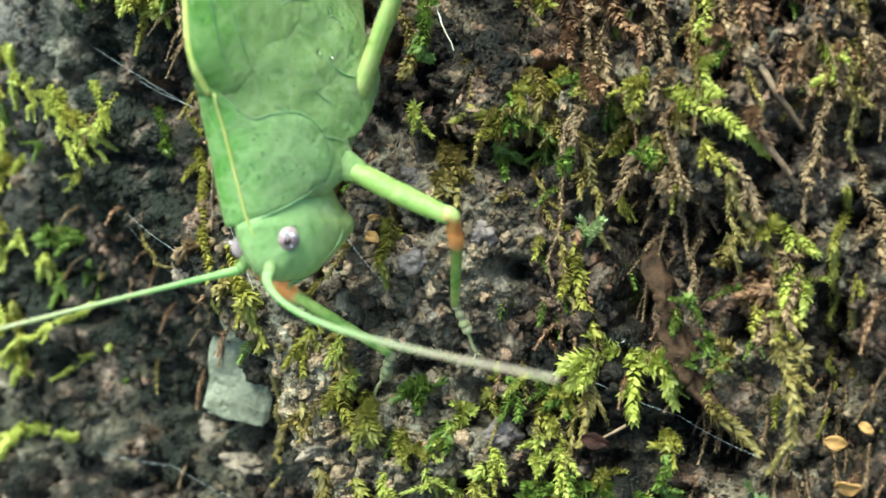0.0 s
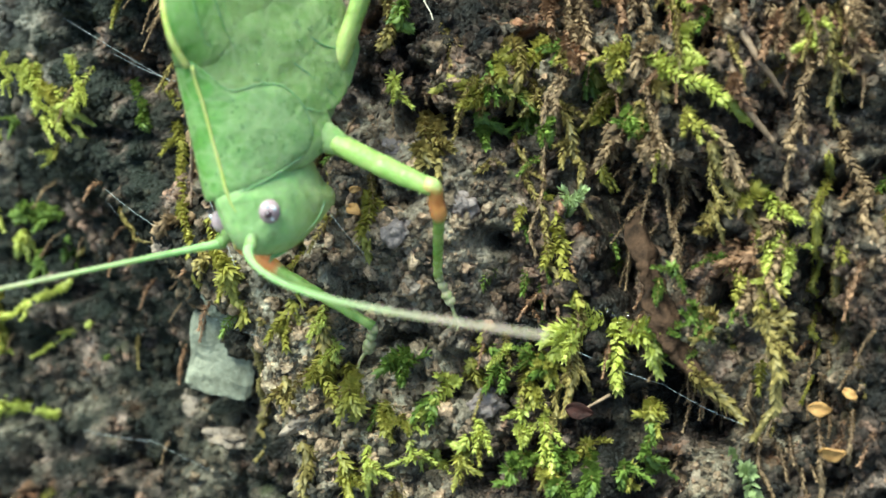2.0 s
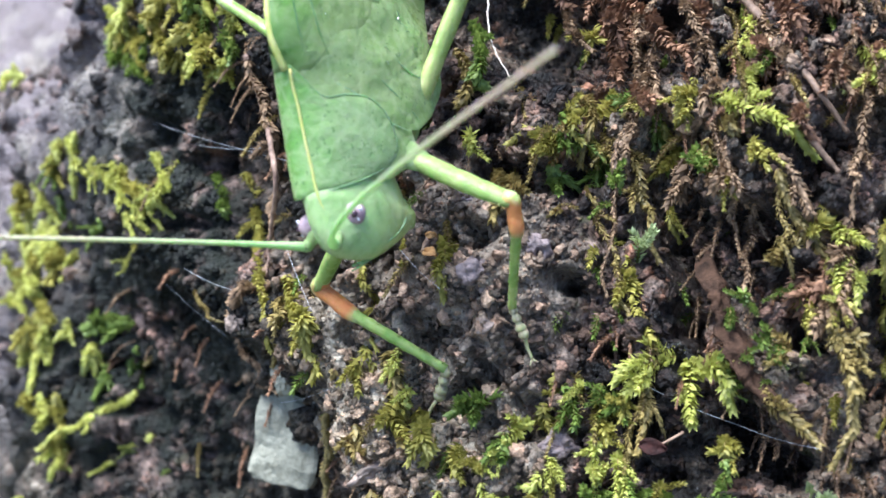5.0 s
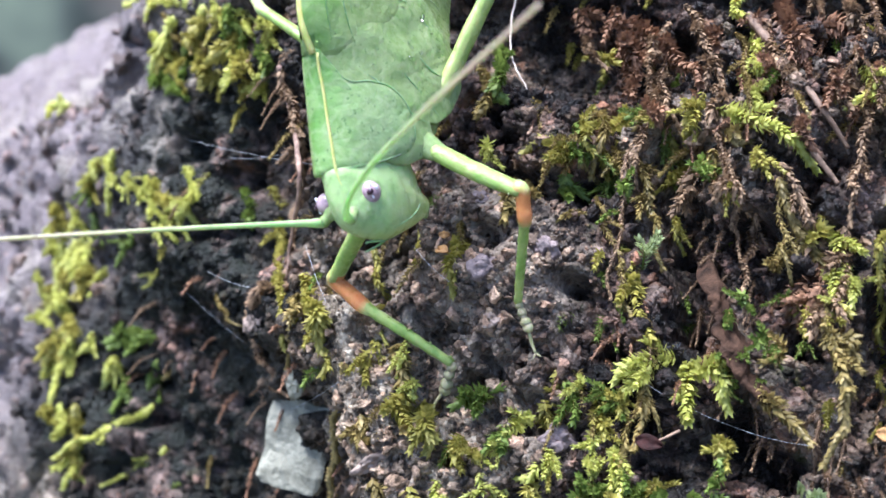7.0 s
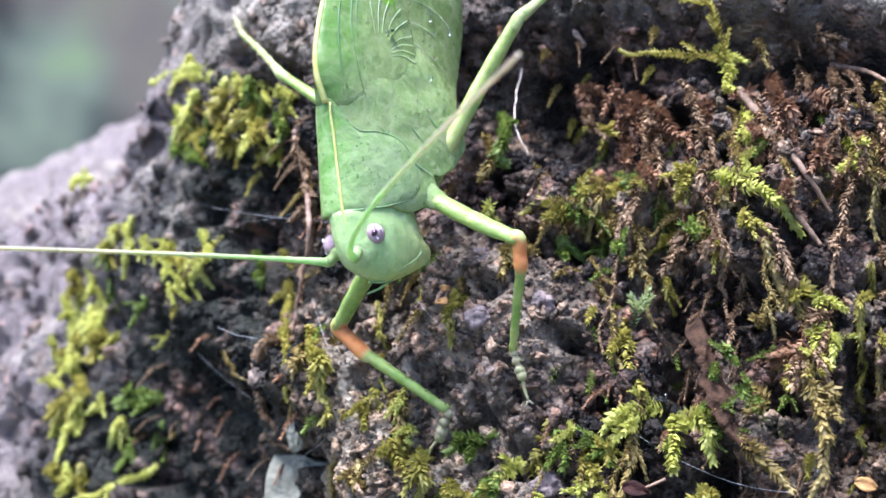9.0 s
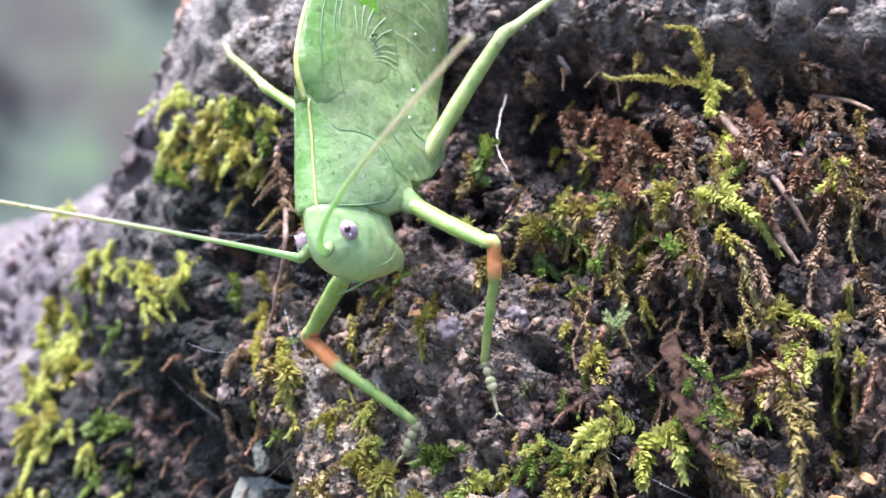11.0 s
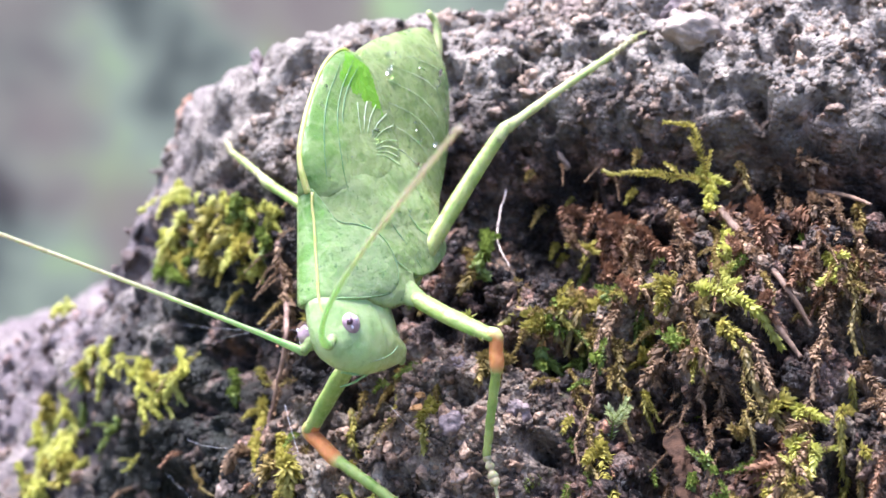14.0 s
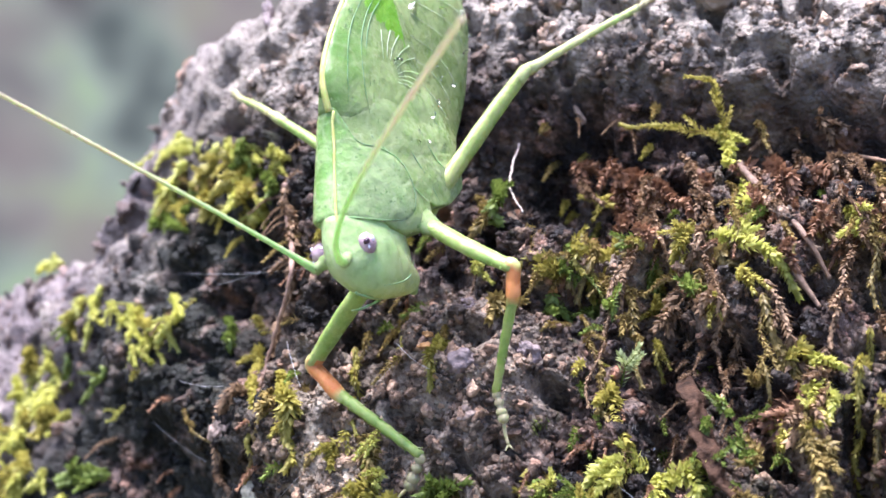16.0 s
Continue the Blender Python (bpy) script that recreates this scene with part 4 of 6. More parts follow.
def moss_cover(name, mats, count, seed, label, lo, hi, leaf_len, hang=0.6, spread=66, where=None):
    rng = random.Random(seed)
    s = Shape()
    for x, y in scatter_points(count, rng, -45, 42, -34, 24, lambda x, y: patch(x, y, seed) * (where(x, y) if where else 1)):
        p, n = on_rock(x, y)
        if p.z > 18 + rng.uniform(-6, 2):
            continue
        side = n.cross(Vector((0, 0, 1))).normalized() * rng.uniform(-0.7, 0.7)
        d = (n * rng.uniform(0.2, 0.8) + down(n) * hang * rng.uniform(0.3, 1.4) + side).normalized()
        length = rng.uniform(lo, hi)
        shoot(s, [p - n * 0.2, p + d * length * 0.5 + n * 0.1, p + d * length * 0.9 + down(n) * length * 0.25], rng, leaf_len * rng.uniform(0.5, 0.95), leaf_len * 0.26, 0.14, spread, 6, 0.06)
    thing(name, s, mats, label, "moss", kind="stuff")


def bare(x, y):
    """True on the two patches of bare mineral soil."""
    return (x - 1000 * MOUND[0]) ** 2 + (y - 1000 * MOUND[1]) ** 2 < 60 or (x - 1.5) ** 2 + (y + 9.5) ** 2 < 60


def low_right(x, y):
    """More growth low on the face and to the right of the katydid, little on the bare soil."""
    return (0.15 if bare(x, y) else 1.0) * (0.25 if x < -14 else 1.0) * (1.0 if y < 0 and x < 12 else 0.4)


def upper_right(x, y):
    return 1.0 if x > 10 else 0.05 if bare(x, y) else 0.3


soil()
shoulder_grit()
moss_cover("moss_carpet", [MOSS_GREEN, MOSS_OLIVE], 110, 21, "small dark green moss leaves over the boulder", 1.0, 2.6, 0.85, where=low_right)
moss_cover("moss_carpet", [MOSS_OLIVE, MOSS_BROWN], 130, 34, "olive moss hanging over the boulder", 1.5, 4.5, 0.8, 0.9, where=low_right)
moss_cover("moss_carpet", [MOSS_MIXED, MOSS_OLIVE], 60, 55, "yellow-green moss tufts on the boulder", 1.0, 3.0, 0.95, where=low_right)
moss_cover("dry_moss", [MOSS_BROWN, TWIG], 420, 72, "dry brown dead moss on the boulder", 1.2, 4.2, 0.55, 0.9, 55, where=upper_right)
moss_cover("dry_moss", [RUST, TWIG], 170, 83, "rust brown withered moss on the boulder", 1.2, 3.5, 0.7, 0.8, 50, where=upper_right)


def hanging(name, mats, count, seed, label, leaf_len, where):
    """Long strands that hang down the face, close to it."""
    rng = random.Random(seed)
    s = Shape()
    for x, y in scatter_points(count, rng, -40, 40, -26, 12, lambda x, y: patch(x, y, seed) * where(x, y)):
        if on_rock(x, y)[0].z > 15:
            continue
        pts = []
        drift = rng.uniform(-0.5, 0.5)
        for k in range(rng.randint(4, 8)):
            p, n = on_rock(x + drift * k + rng.uniform(-0.4, 0.4), y - 0.95 * k)
            pts.append(p + n * rng.uniform(0.4, 1.3))
        shoot(s, pts, rng, leaf_len * rng.uniform(0.7, 1.0), leaf_len * 0.3, 0.13, 46, 6, 0.14)
    thing(name, s, mats, label, "moss", kind="stuff")


hanging("moss_strands", [MOSS_OLIVE, MOSS_BROWN], 14, 102, "olive moss strands hanging down the boulder", 0.75, upper_right)
hanging("moss_strands", [MOSS_BROWN, TWIG], 26, 104, "brown dead moss strands hanging down the boulder", 0.6, upper_right)
hanging("moss_strands", [MOSS_MIXED, MOSS_OLIVE], 8, 107, "yellow-green moss strands hanging down the boulder", 0.8, low_right)


# ---- single plants, stones and threads on the boulder ----
LIME = ([MOSS_LIME, MOSS_OLIVE], "bright lime green moss shoot")
GREEN = ([MOSS_GREEN, MOSS_OLIVE], "fresh green moss shoot")
OLIVE = ([MOSS_OLIVE, MOSS_BROWN], "olive brown hanging moss strand")
OLIVE_LIME = ([MOSS_MIXED, MOSS_OLIVE], "yellow-green feathery moss shoot")
BROWN = ([MOSS_BROWN, TWIG], "dry brown moss strand")
RUST_DRY = ([RUST, TWIG], "rust brown withered moss shoot")
PALE = ([MOSS_PALE, MOSS_GREEN], "pale green broad-leaved moss shoot")
plant_rng = random.Random(77)


def strand(kind, ctrl, leaf_len):
    mats, label = kind
    leaf_len *= 0.92 if kind is LIME else 1.5 if kind in (BROWN, RUST_DRY) else 1.15
    s = Shape()
    broad = kind is PALE
    hanging = kind in (OLIVE, BROWN)
    ctrl = [Vector(p) for p in ctrl]
    if not broad:
        bends = curve_points(ctrl, max(4, int(sum((b - a).length for a, b in zip(ctrl, ctrl[1:])) / 1.3)))
        ctrl = [p + Vector((plant_rng.gauss(0, 0.2), plant_rng.gauss(0, 0.15), plant_rng.gauss(0, 0.2))) for p in bends]
    shoot(s, ctrl, plant_rng, leaf_len, leaf_len * (0.45 if broad else 0.42), 0.24 if broad else 0.12, 62 if not hanging else 48, 6, 0.11 if hanging else 0.10, 0.5, 0.75 if broad else 0.0)
    # short side shoots
    for k in range(1 if hanging else 2):
        u = plant_rng.uniform(0.15, 0.6)
        pts = curve_points(ctrl, 10)
        p, q = pts[int(u * 10)], pts[int(u * 10) + 1]
        t = (q - p).normalized()
        o = Vector((plant_rng.gauss(0, 1), -abs(plant_rng.gauss(0, 0.6)), plant_rng.gauss(0, 1)))
        o = (o - t * o.dot(t)).normalized()
        d = (t * 0.7 + o).normalized() * plant_rng.uniform(1.0, 2.2)
        shoot(s, [p, p + d * 0.55, p + d + t * 0.4], plant_rng, leaf_len * 0.8, leaf_len * 0.3, 0.13, 55, 6, 0.07)
    thing("moss_shoot", s, mats, label, "moss", "moss shoots on the boulder")


def rootlet(mat, ctrl, r):
    s = Shape()
    pts = curve_points(ctrl, 40)
    tube(s, [p + Vector((noise.noise(p * 0.9), noise.noise(p * 0.9 + Vector((9, 0, 0))), 0)) * 0.12 for p in pts], lambda u: r * (1 - 0.5 * u) * (1 + 0.25 * noise.noise(Vector((u * 30, r, 0)))), 7)
    thing("rootlet", s, mat, "thin pale curved rootlet" if mat is STRAW else "brown root running down the boulder" if mat is ROOT else "thin brown dead stalk on the boulder", "root", "rootlets")


def dead_frond(ctrl, r):
    """A limp, crumpled dead strip with a torn edge."""
    s = Shape()
    pts = curve_points(ctrl, 110)
    fr = frames(pts, (0.2, -1, 0.4))
    verts, faces = [], []
    for i, (p, (t, a, b)) in enumerate(zip(pts, fr)):
        u = i / 110
        for k in range(11):
            v = k / 5 - 1
            w = v * r * (0.10 + 0.90 * max(0.0, math.sin(math.pi * u)) ** 0.55) * (0.85 + 0.5 * noise.noise(Vector((p.x * 0.7, p.z * 0.7, v > 0))) + 0.35 * noise.noise(Vector((p.x * 2.3, p.z * 2.3, 3 * (v > 0)))))
            lift = 0.45 * (1 - v * v) + 0.6 * noise.noise(Vector((p.x * 0.9, p.z * 0.9, k * 0.3))) + 0.2 * noise.noise(Vector((p.x * 3, p.z * 3, k)))
            verts.append(p + a * w + b * lift)
    for i in range(110):
        for k in range(10):
            faces.append((i * 11 + k, i * 11 + k + 1, i * 11 + k + 12, i * 11 + k + 11))
    s.add(verts, faces)
    ob = thing("dead_frond", s, FROND, "crumpled dark brown dead frond hanging on the boulder", "dead leaf")
    mod = ob.modifiers.new("thickness", "SOLIDIFY")
    mod.thickness = 0.0002


def slab(p, size, turn):
    """A chipped flat stone."""
    bm = bmesh.new()
    bmesh.ops.create_cube(bm, size=1)
    bmesh.ops.bevel(bm, geom=bm.edges[:], offset=0.08, segments=1, affect="EDGES")
    bmesh.ops.subdivide_edges(bm, edges=bm.edges[:], cuts=5, use_grid_fill=True)
    s = Shape()
    spin = Euler([radians(a) for a in turn]).to_matrix()
    verts = []
    for v in bm.verts:
        q = Vector((v.co.x * size[0], v.co.y * size[1], v.co.z * size[2]))
        n = v.co.normalized()
        q += n * (0.5 * noise.noise(q * 0.35) + 0.35 * noise.noise(q * 1.3 + Vector((5, 0, 0))))
        verts.append(Vector(p) + spin @ q)
    s.add(verts, [[v.index for v in f.verts] for f in bm.faces])
    bm.free()
    thing("stone", s, STONE_PALE, "pale grey-green lichen-coated flat stone wedged in the recess", "stone", "stones bedded in the boulder", smooth=False)


def stone(mat, p, r, squash):
    s = Shape()
    pebble(s, p, r, random.Random(int(p[0] * 10 + p[1] * 100)), squash, 5, 0.55)
    q = np.array(s.v)
    grit = 0.35 * (fbm(q / 1.1, 4, 61) - 0.5) + 0.18 * (0.5 - cells(q / 0.55, 63))
    out = q - np.array(p)
    out /= np.linalg.norm(out, axis=1)[:, None] + 1e-6
    s.v = [tuple(v) for v in q + out * (grit * min(1.6, 0.6 + 0.4 * r))[:, None]]
    label = {STONE_BEIGE: "smooth pale beige stone on the crown", STONE_RUST: "rust-coloured rough stone chip", STONE_TAN: "tan stone grain bedded in the soil", STONE_GREY: "mauve-grey rough stone grain", STONE_PALE: "pale grey-green lichen-coated stone"}[mat]
    thing("stone", s, mat, label, "stone", "stones bedded in the boulder")


def dead_leaf(a, b, mat=None):
    s = Shape()
    a, b = Vector(a), Vector(b)
    w = (b - a) * 0.55
    side = w.cross(Vector((0.3, -0.8, 0.5))).normalized()
    up = side.cross(w).normalized()
    verts, faces = [], []
    for i in range(13):
        u = i / 12
        h = 0.28 * w.length * math.sin(math.pi * u ** 0.8) + 0.02
        for k in range(5):
            v = k / 2 - 1
            verts.append(a + w * u + side * h * v + up * (0.22 * w.length * (v * v * 0.6 + 0.5 * math.sin(u * 3)) + 0.15 * noise.noise(Vector((u * 4, v * 2, a.x)))))
    for i in range(12):
        for k in range(4):
            faces.append((i * 5 + k, i * 5 + k + 1, i * 5 + k + 6, i * 5 + k + 5))
    s.add(verts, faces)
    ob = thing("dead_leaflet", s, mat or DRY_LEAF, "dark red-brown dead leaf on the boulder" if mat else "small curled orange dead leaflet", "dead leaf", "dead leaflets")
    mod = ob.modifiers.new("thickness", "SOLIDIFY")
    mod.thickness = 0.00012


def silk(mat, ctrl):
    s = Shape()
    pts = []
    for a, b in zip(ctrl, ctrl[1:]):
        pts += [Vector(a).lerp(Vector(b), i / 12) + Vector((0, 0, -0.25 * math.sin(math.pi * i / 12))) for i in range(12)]
    tube(s, pts + [Vector(ctrl[-1])], 0.016, 4)
    thing("silk_thread", s, mat, "fine white strand of spider silk", "spider silk", "silk threads")


def droplet(f, v, l, r, stretch=1.0):
    s = Shape()
    pebble(s, (0, 0, 0), r, random.Random(int(f * 10)), (stretch, 1, 0.6), 3, 0.12)
    ob = thing("water_drop", s, WATER, "clear water drop clinging to the katydid", "water drop", "water drops")
    ob.matrix_world = BODY @ Matrix.Translation((f * MM, v * MM, l * MM))


def dew(p, r):
    s = Shape()
    pebble(s, p, r, random.Random(int(p[0] * 100)), (1, 1, 0.9), 2, 0.05)
    thing("dew_drop", s, WATER, "tiny clear dew drop on the moss", "water drop", "dew drops")


strand(LIME, [(20.0, -8.3, 6.6), (22.1, -11.2, 6.5), (24.6, -13.1, 5.6), (27.2, -12.2, 2.7)], 1.1)
strand(LIME, [(23.4, -3.1, 7.5), (23.2, -7.6, 7.8), (23.6, -9.1, 6.5)], 1.0)
strand(LIME, [(35.0, -9.6, 8.7), (32.7, -11.2, 8.7), (30.1, -11.1, 7.5)], 0.9)
strand(OLIVE, [(32.8, -10.0, 10.7), (32.4, -12.7, 8.2), (33.1, -13.2, 3.3)], 0.7)
strand(OLIVE, [(14.2, -4.4, 2.5), (14.9, -6.7, 0.3), (15.4, -8.1, -2.4), (15.6, -10.3, -6.0)], 0.75)
strand(OLIVE_LIME, [(12.7, -8.5, -5.1), (13.5, -11.0, -6.5), (13.5, -13.5, -7.9), (14.1, -16.0, -9.8)], 1.0)
strand(PALE, [(14.3, -9.8, -6.5), (14.4, -10.3, -4.7), (14.1, -9.8, -4.0)], 0.75)
strand(LIME, [(16.2, -16.1, -11.7), (13.7, -16.9, -11.6), (11.4, -16.5, -13.0)], 1.3)
strand(LIME, [(16.9, -16.0, -12.2), (16.8, -18.7, -13.5), (16.6, -20.7, -14.8)], 1.3)
strand(LIME, [(17.6, -15.7, -12.5), (18.7, -19.2, -11.5), (19.8, -19.8, -14.0)], 1.3)
strand(LIME, [(15.5, -16.6, -11.7), (13.2, -17.6, -12.3), (11.8, -17.9, -14.3)], 1.2)
strand(OLIVE_LIME, [(9.2, -4.3, 1.9), (7.3, -4.5, 3.2), (5.1, -2.9, 1.9)], 0.9)
strand(GREEN, [(8.4, -4.0, 0.5), (8.7, -3.1, -1.7), (8.3, -6.4, -1.2)], 0.9)
strand(OLIVE, [(4.4, 0.4, -2.3), (3.7, -6.5, -0.7), (3.1, -8.5, -1.8)], 1.0)
strand(OLIVE, [(5.3, 0.2, -2.5), (4.6, -6.4, -0.6), (4.3, -8.2, -2.2)], 0.9)
strand(LIME, [(1.8, -0.5, 1.9), (1.7, -1.2, 1.7), (1.8, -1.9, 1.4)], 0.9)
strand(OLIVE_LIME, [(-0.8, -6.3, -4.7), (-1.3, -10.3, -4.9), (-1.6, -10.6, -7.7)], 0.8)
strand(OLIVE_LIME, [(-7.8, -9.7, -12.2), (-8.7, -10.2, -14.1), (-8.8, -12.0, -14.5)], 0.9)
strand(OLIVE, [(-6.2, -10.4, -12.4), (-6.0, -12.2, -14.4), (-5.4, -12.7, -17.8), (-5.7, -16.6, -17.4)], 1.1)
strand(OLIVE_LIME, [(-5.0, -11.8, -15.5), (-5.7, -13.8, -16.1), (-5.3, -16.4, -16.6)], 1.1)
strand(OLIVE_LIME, [(-4.0, -13.1, -17.0), (-3.7, -16.8, -16.4), (-3.8, -16.2, -20.0)], 1.0)
strand(GREEN, [(1.8, -13.2, -15.1), (0.4, -14.4, -15.0), (-1.0, -15.2, -15.6)], 1.0)
strand(GREEN, [(-0.2, -15.0, -16.2), (0.2, -14.7, -15.3), (1.5, -15.4, -14.5)], 1.0)
strand(LIME, [(4.7, -15.4, -17.4), (3.2, -17.2, -17.0), (1.8, -17.8, -18.3)], 1.1)
strand(LIME, [(5.9, -19.7, -17.9), (4.9, -20.9, -18.4), (3.7, -19.9, -20.2)], 0.9)
strand(GREEN, [(7.7, -16.1, -13.6), (7.9, -17.2, -14.7), (8.0, -18.3, -15.8)], 0.9)
strand(OLIVE_LIME, [(9.9, -16.3, -14.3), (9.9, -18.4, -15.0), (10.1, -19.7, -16.2)], 0.9)
strand(LIME, [(-3.1, -18.1, -21.1), (-3.0, -19.4, -22.3), (-3.3, -18.8, -25.7)], 1.0)
strand(OLIVE_LIME, [(-5.4, -17.7, -22.6), (-5.2, -18.7, -23.5), (-4.9, -20.1, -24.1)], 1.0)
strand(OLIVE, [(-8.3, -16.3, -22.3), (-8.3, -18.0, -23.9), (-8.8, -18.4, -26.8)], 1.0)
strand(LIME, [(10.7, -19.9, -17.7), (10.8, -22.5, -18.0), (10.9, -24.6, -19.2)], 0.9)
strand(GREEN, [(14.4, -21.6, -20.8), (13.6, -25.1, -19.3), (13.1, -26.0, -20.8)], 0.9)
strand(OLIVE, [(13.6, -12.9, -7.9), (13.8, -16.5, -11.1), (12.9, -19.6, -15.8), (11.3, -21.6, -17.8)], 0.8)
strand(OLIVE, [(23.7, -14.1, 3.0), (25.5, -14.7, -1.3), (27.5, -17.1, -4.3), (26.1, -22.1, -5.7)], 0.8)
strand(LIME, [(27.6, -16.5, -4.3), (27.4, -18.8, -3.9), (27.3, -20.1, -4.7)], 1.1)
strand(LIME, [(28.5, -16.6, -4.9), (28.4, -19.4, -4.2), (28.6, -20.7, -4.8)], 1.0)
strand(OLIVE_LIME, [(26.2, -14.0, -2.7), (27.0, -15.4, -0.9), (29.3, -13.1, -3.7)], 0.9)
strand(OLIVE, [(26.4, -22.1, -6.3), (26.7, -25.0, -9.2), (27.0, -25.7, -11.9), (26.2, -25.8, -15.7)], 0.9)
strand(RUST_DRY, [(27.2, -17.6, -5.0), (26.4, -17.1, -6.3), (25.9, -16.4, -7.9)], 0.8)
strand(GREEN, [(19.3, -8.6, 2.2), (19.3, -10.9, 2.5), (19.5, -11.1, 1.4)], 0.8)
strand(GREEN, [(16.9, -4.9, 4.3), (17.3, -3.8, 2.3), (17.5, -3.9, 1.3)], 0.8)
strand(OLIVE, [(11.2, -0.1, 4.2), (11.4, -4.4, 3.8), (10.7, -3.7, 0.3)], 0.8)
strand(OLIVE_LIME, [(14.4, 0.2, 3.2), (12.3, -2.6, 4.1), (10.2, -3.5, 4.2)], 0.8)
strand(BROWN, [(21.3, -6.9, 7.3), (19.7, -9.0, 6.3), (19.0, -6.6, 2.4)], 0.7)
strand(PALE, [(24.8, -24.0, -19.3), (25.1, -28.3, -18.6), (26.2, -30.5, -19.7), (27.9, -31.8, -21.0)], 1.25)
strand(LIME, [(-26.1, 19.1, -6.7), (-27.7, 16.6, -7.9), (-28.1, 16.8, -9.8), (-27.3, 17.3, -11.6)], 0.8)
strand(LIME, [(-34.8, 22.1, -34.5), (-40.5, 22.1, -37.6), (-46.0, 21.6, -39.4)], 0.9)
strand(LIME, [(-33.4, 19.1, -38.6), (-37.5, 21.5, -42.0), (-41.2, 20.3, -43.4)], 0.8)
strand(LIME, [(-40.7, 36.5, -9.8), (-39.0, 31.0, -11.0), (-40.1, 32.1, -14.4)], 1.0)
strand(OLIVE_LIME, [(-32.8, 24.3, -9.3), (-30.9, 20.0, -10.0), (-30.6, 19.0, -12.4)], 0.9)
strand(LIME, [(-45.6, 38.2, -20.6), (-46.5, 36.2, -23.8), (-47.6, 33.6, -28.3)], 1.1)
strand(LIME, [(-44.4, 29.6, -28.6), (-46.8, 28.4, -32.7), (-48.1, 26.4, -36.6)], 1.1)
strand(GREEN, [(-34.5, 24.1, -27.0), (-37.5, 26.1, -28.1), (-39.9, 26.7, -29.0)], 0.9)
strand(GREEN, [(-34.8, 23.3, -29.4), (-34.6, 24.9, -32.3), (-34.5, 22.7, -33.4)], 0.9)
strand(GREEN, [(-37.9, 25.9, -32.9), (-39.1, 25.4, -34.3), (-40.0, 24.3, -35.7)], 0.9)
strand(OLIVE_LIME, [(-14.4, -1.6, -9.7), (-13.5, -6.3, -11.0), (-12.8, -6.2, -13.9), (-12.6, -6.7, -16.3)], 1.0)
strand(BROWN, [(-16.8, 10.0, 5.8), (-15.1, 5.4, 1.1), (-15.4, 7.1, -5.0), (-16.7, 3.8, -11.7)], 0.7)
strand(BROWN, [(-16.4, 2.5, -12.2), (-19.5, 2.2, -13.0), (-20.7, 7.0, -20.4), (-17.8, 3.1, -23.9)], 0.7)
strand(OLIVE, [(-15.2, -2.4, -10.9), (-15.6, -4.0, -12.7), (-17.1, 2.0, -20.2)], 0.7)
strand(OLIVE_LIME, [(23.2, 3.1, 15.2), (18.4, 1.4, 15.4), (14.0, 4.5, 15.3)], 0.55)
strand(OLIVE_LIME, [(22.9, 1.7, 15.1), (22.2, 1.9, 17.9), (21.2, 2.1, 19.6), (19.0, 2.4, 20.4)], 0.56)
strand(LIME, [(23.0, 4.2, 16.0), (23.0, 1.6, 14.5), (22.9, -1.5, 12.8)], 1.1)
strand(LIME, [(24.3, -0.8, 11.8), (23.9, -5.5, 9.8), (24.8, -5.5, 6.9)], 1.0)
strand(RUST_DRY, [(27.4, 3.2, 13.2), (26.7, -6.4, 12.4), (27.4, -6.3, 9.8)], 0.8)
strand(RUST_DRY, [(28.4, -4.7, 12.9), (30.5, -6.3, 12.4), (30.9, -9.6, 11.7)], 0.8)
strand(RUST_DRY, [(15.3, 6.1, 11.3), (17.1, 0.7, 10.0), (19.1, -5.8, 8.8)], 0.8)
strand(RUST_DRY, [(14.3, 5.6, 10.5), (14.6, 3.0, 9.1), (15.4, 2.2, 7.7)], 0.9)
strand(RUST_DRY, [(28.3, -15.6, -4.4), (26.8, -16.1, -5.8), (25.2, -16.6, -7.3)], 0.9)
strand(LIME, [(28.4, -14.9, -1.3), (28.6, -17.5, -3.0), (28.2, -18.7, -4.1)], 1.1)
strand(OLIVE, [(36.0, -2.5, 14.1), (33.9, -9.5, 10.3), (33.2, -12.5, 5.5)], 0.7)
strand(LIME, [(31.1, -9.2, 10.5), (31.7, -11.1, 9.1), (32.3, -11.9, 7.7)], 1.0)
strand(LIME, [(-25.6, 24.5, 9.1), (-32.7, 37.9, 8.4), (-39.6, 48.0, 5.6)], 1.1)
strand(LIME, [(-30.2, 30.7, 7.4), (-32.3, 33.1, 4.5), (-34.0, 34.9, 1.0)], 1.1)
strand(LIME, [(-32.4, 39.2, 10.4), (-32.6, 38.5, 9.3), (-32.9, 37.3, 7.8)], 1.0)
strand(OLIVE_LIME, [(-22.8, 22.0, 9.7), (-27.2, 26.6, 6.7), (-30.3, 33.3, 2.7)], 1.0)
strand(OLIVE_LIME, [(-20.8, 21.2, 8.7), (-23.6, 20.1, 6.2), (-25.9, 23.5, 3.9)], 1.0)
strand(LIME, [(-17.8, 16.6, 9.5), (-18.8, 15.9, 8.0), (-19.3, 13.6, 6.2)], 0.8)
strand(LIME, [(-46.5, 40.5, -19.3), (-49.2, 41.7, -24.1), (-50.1, 37.2, -29.3)], 1.0)
strand(LIME, [(-44.0, 36.9, -20.4), (-46.6, 36.4, -22.6), (-48.3, 36.7, -25.5)], 1.0)
strand(LIME, [(-41.3, 36.1, -9.7), (-42.3, 34.9, -11.6), (-43.0, 35.3, -13.8)], 1.0)
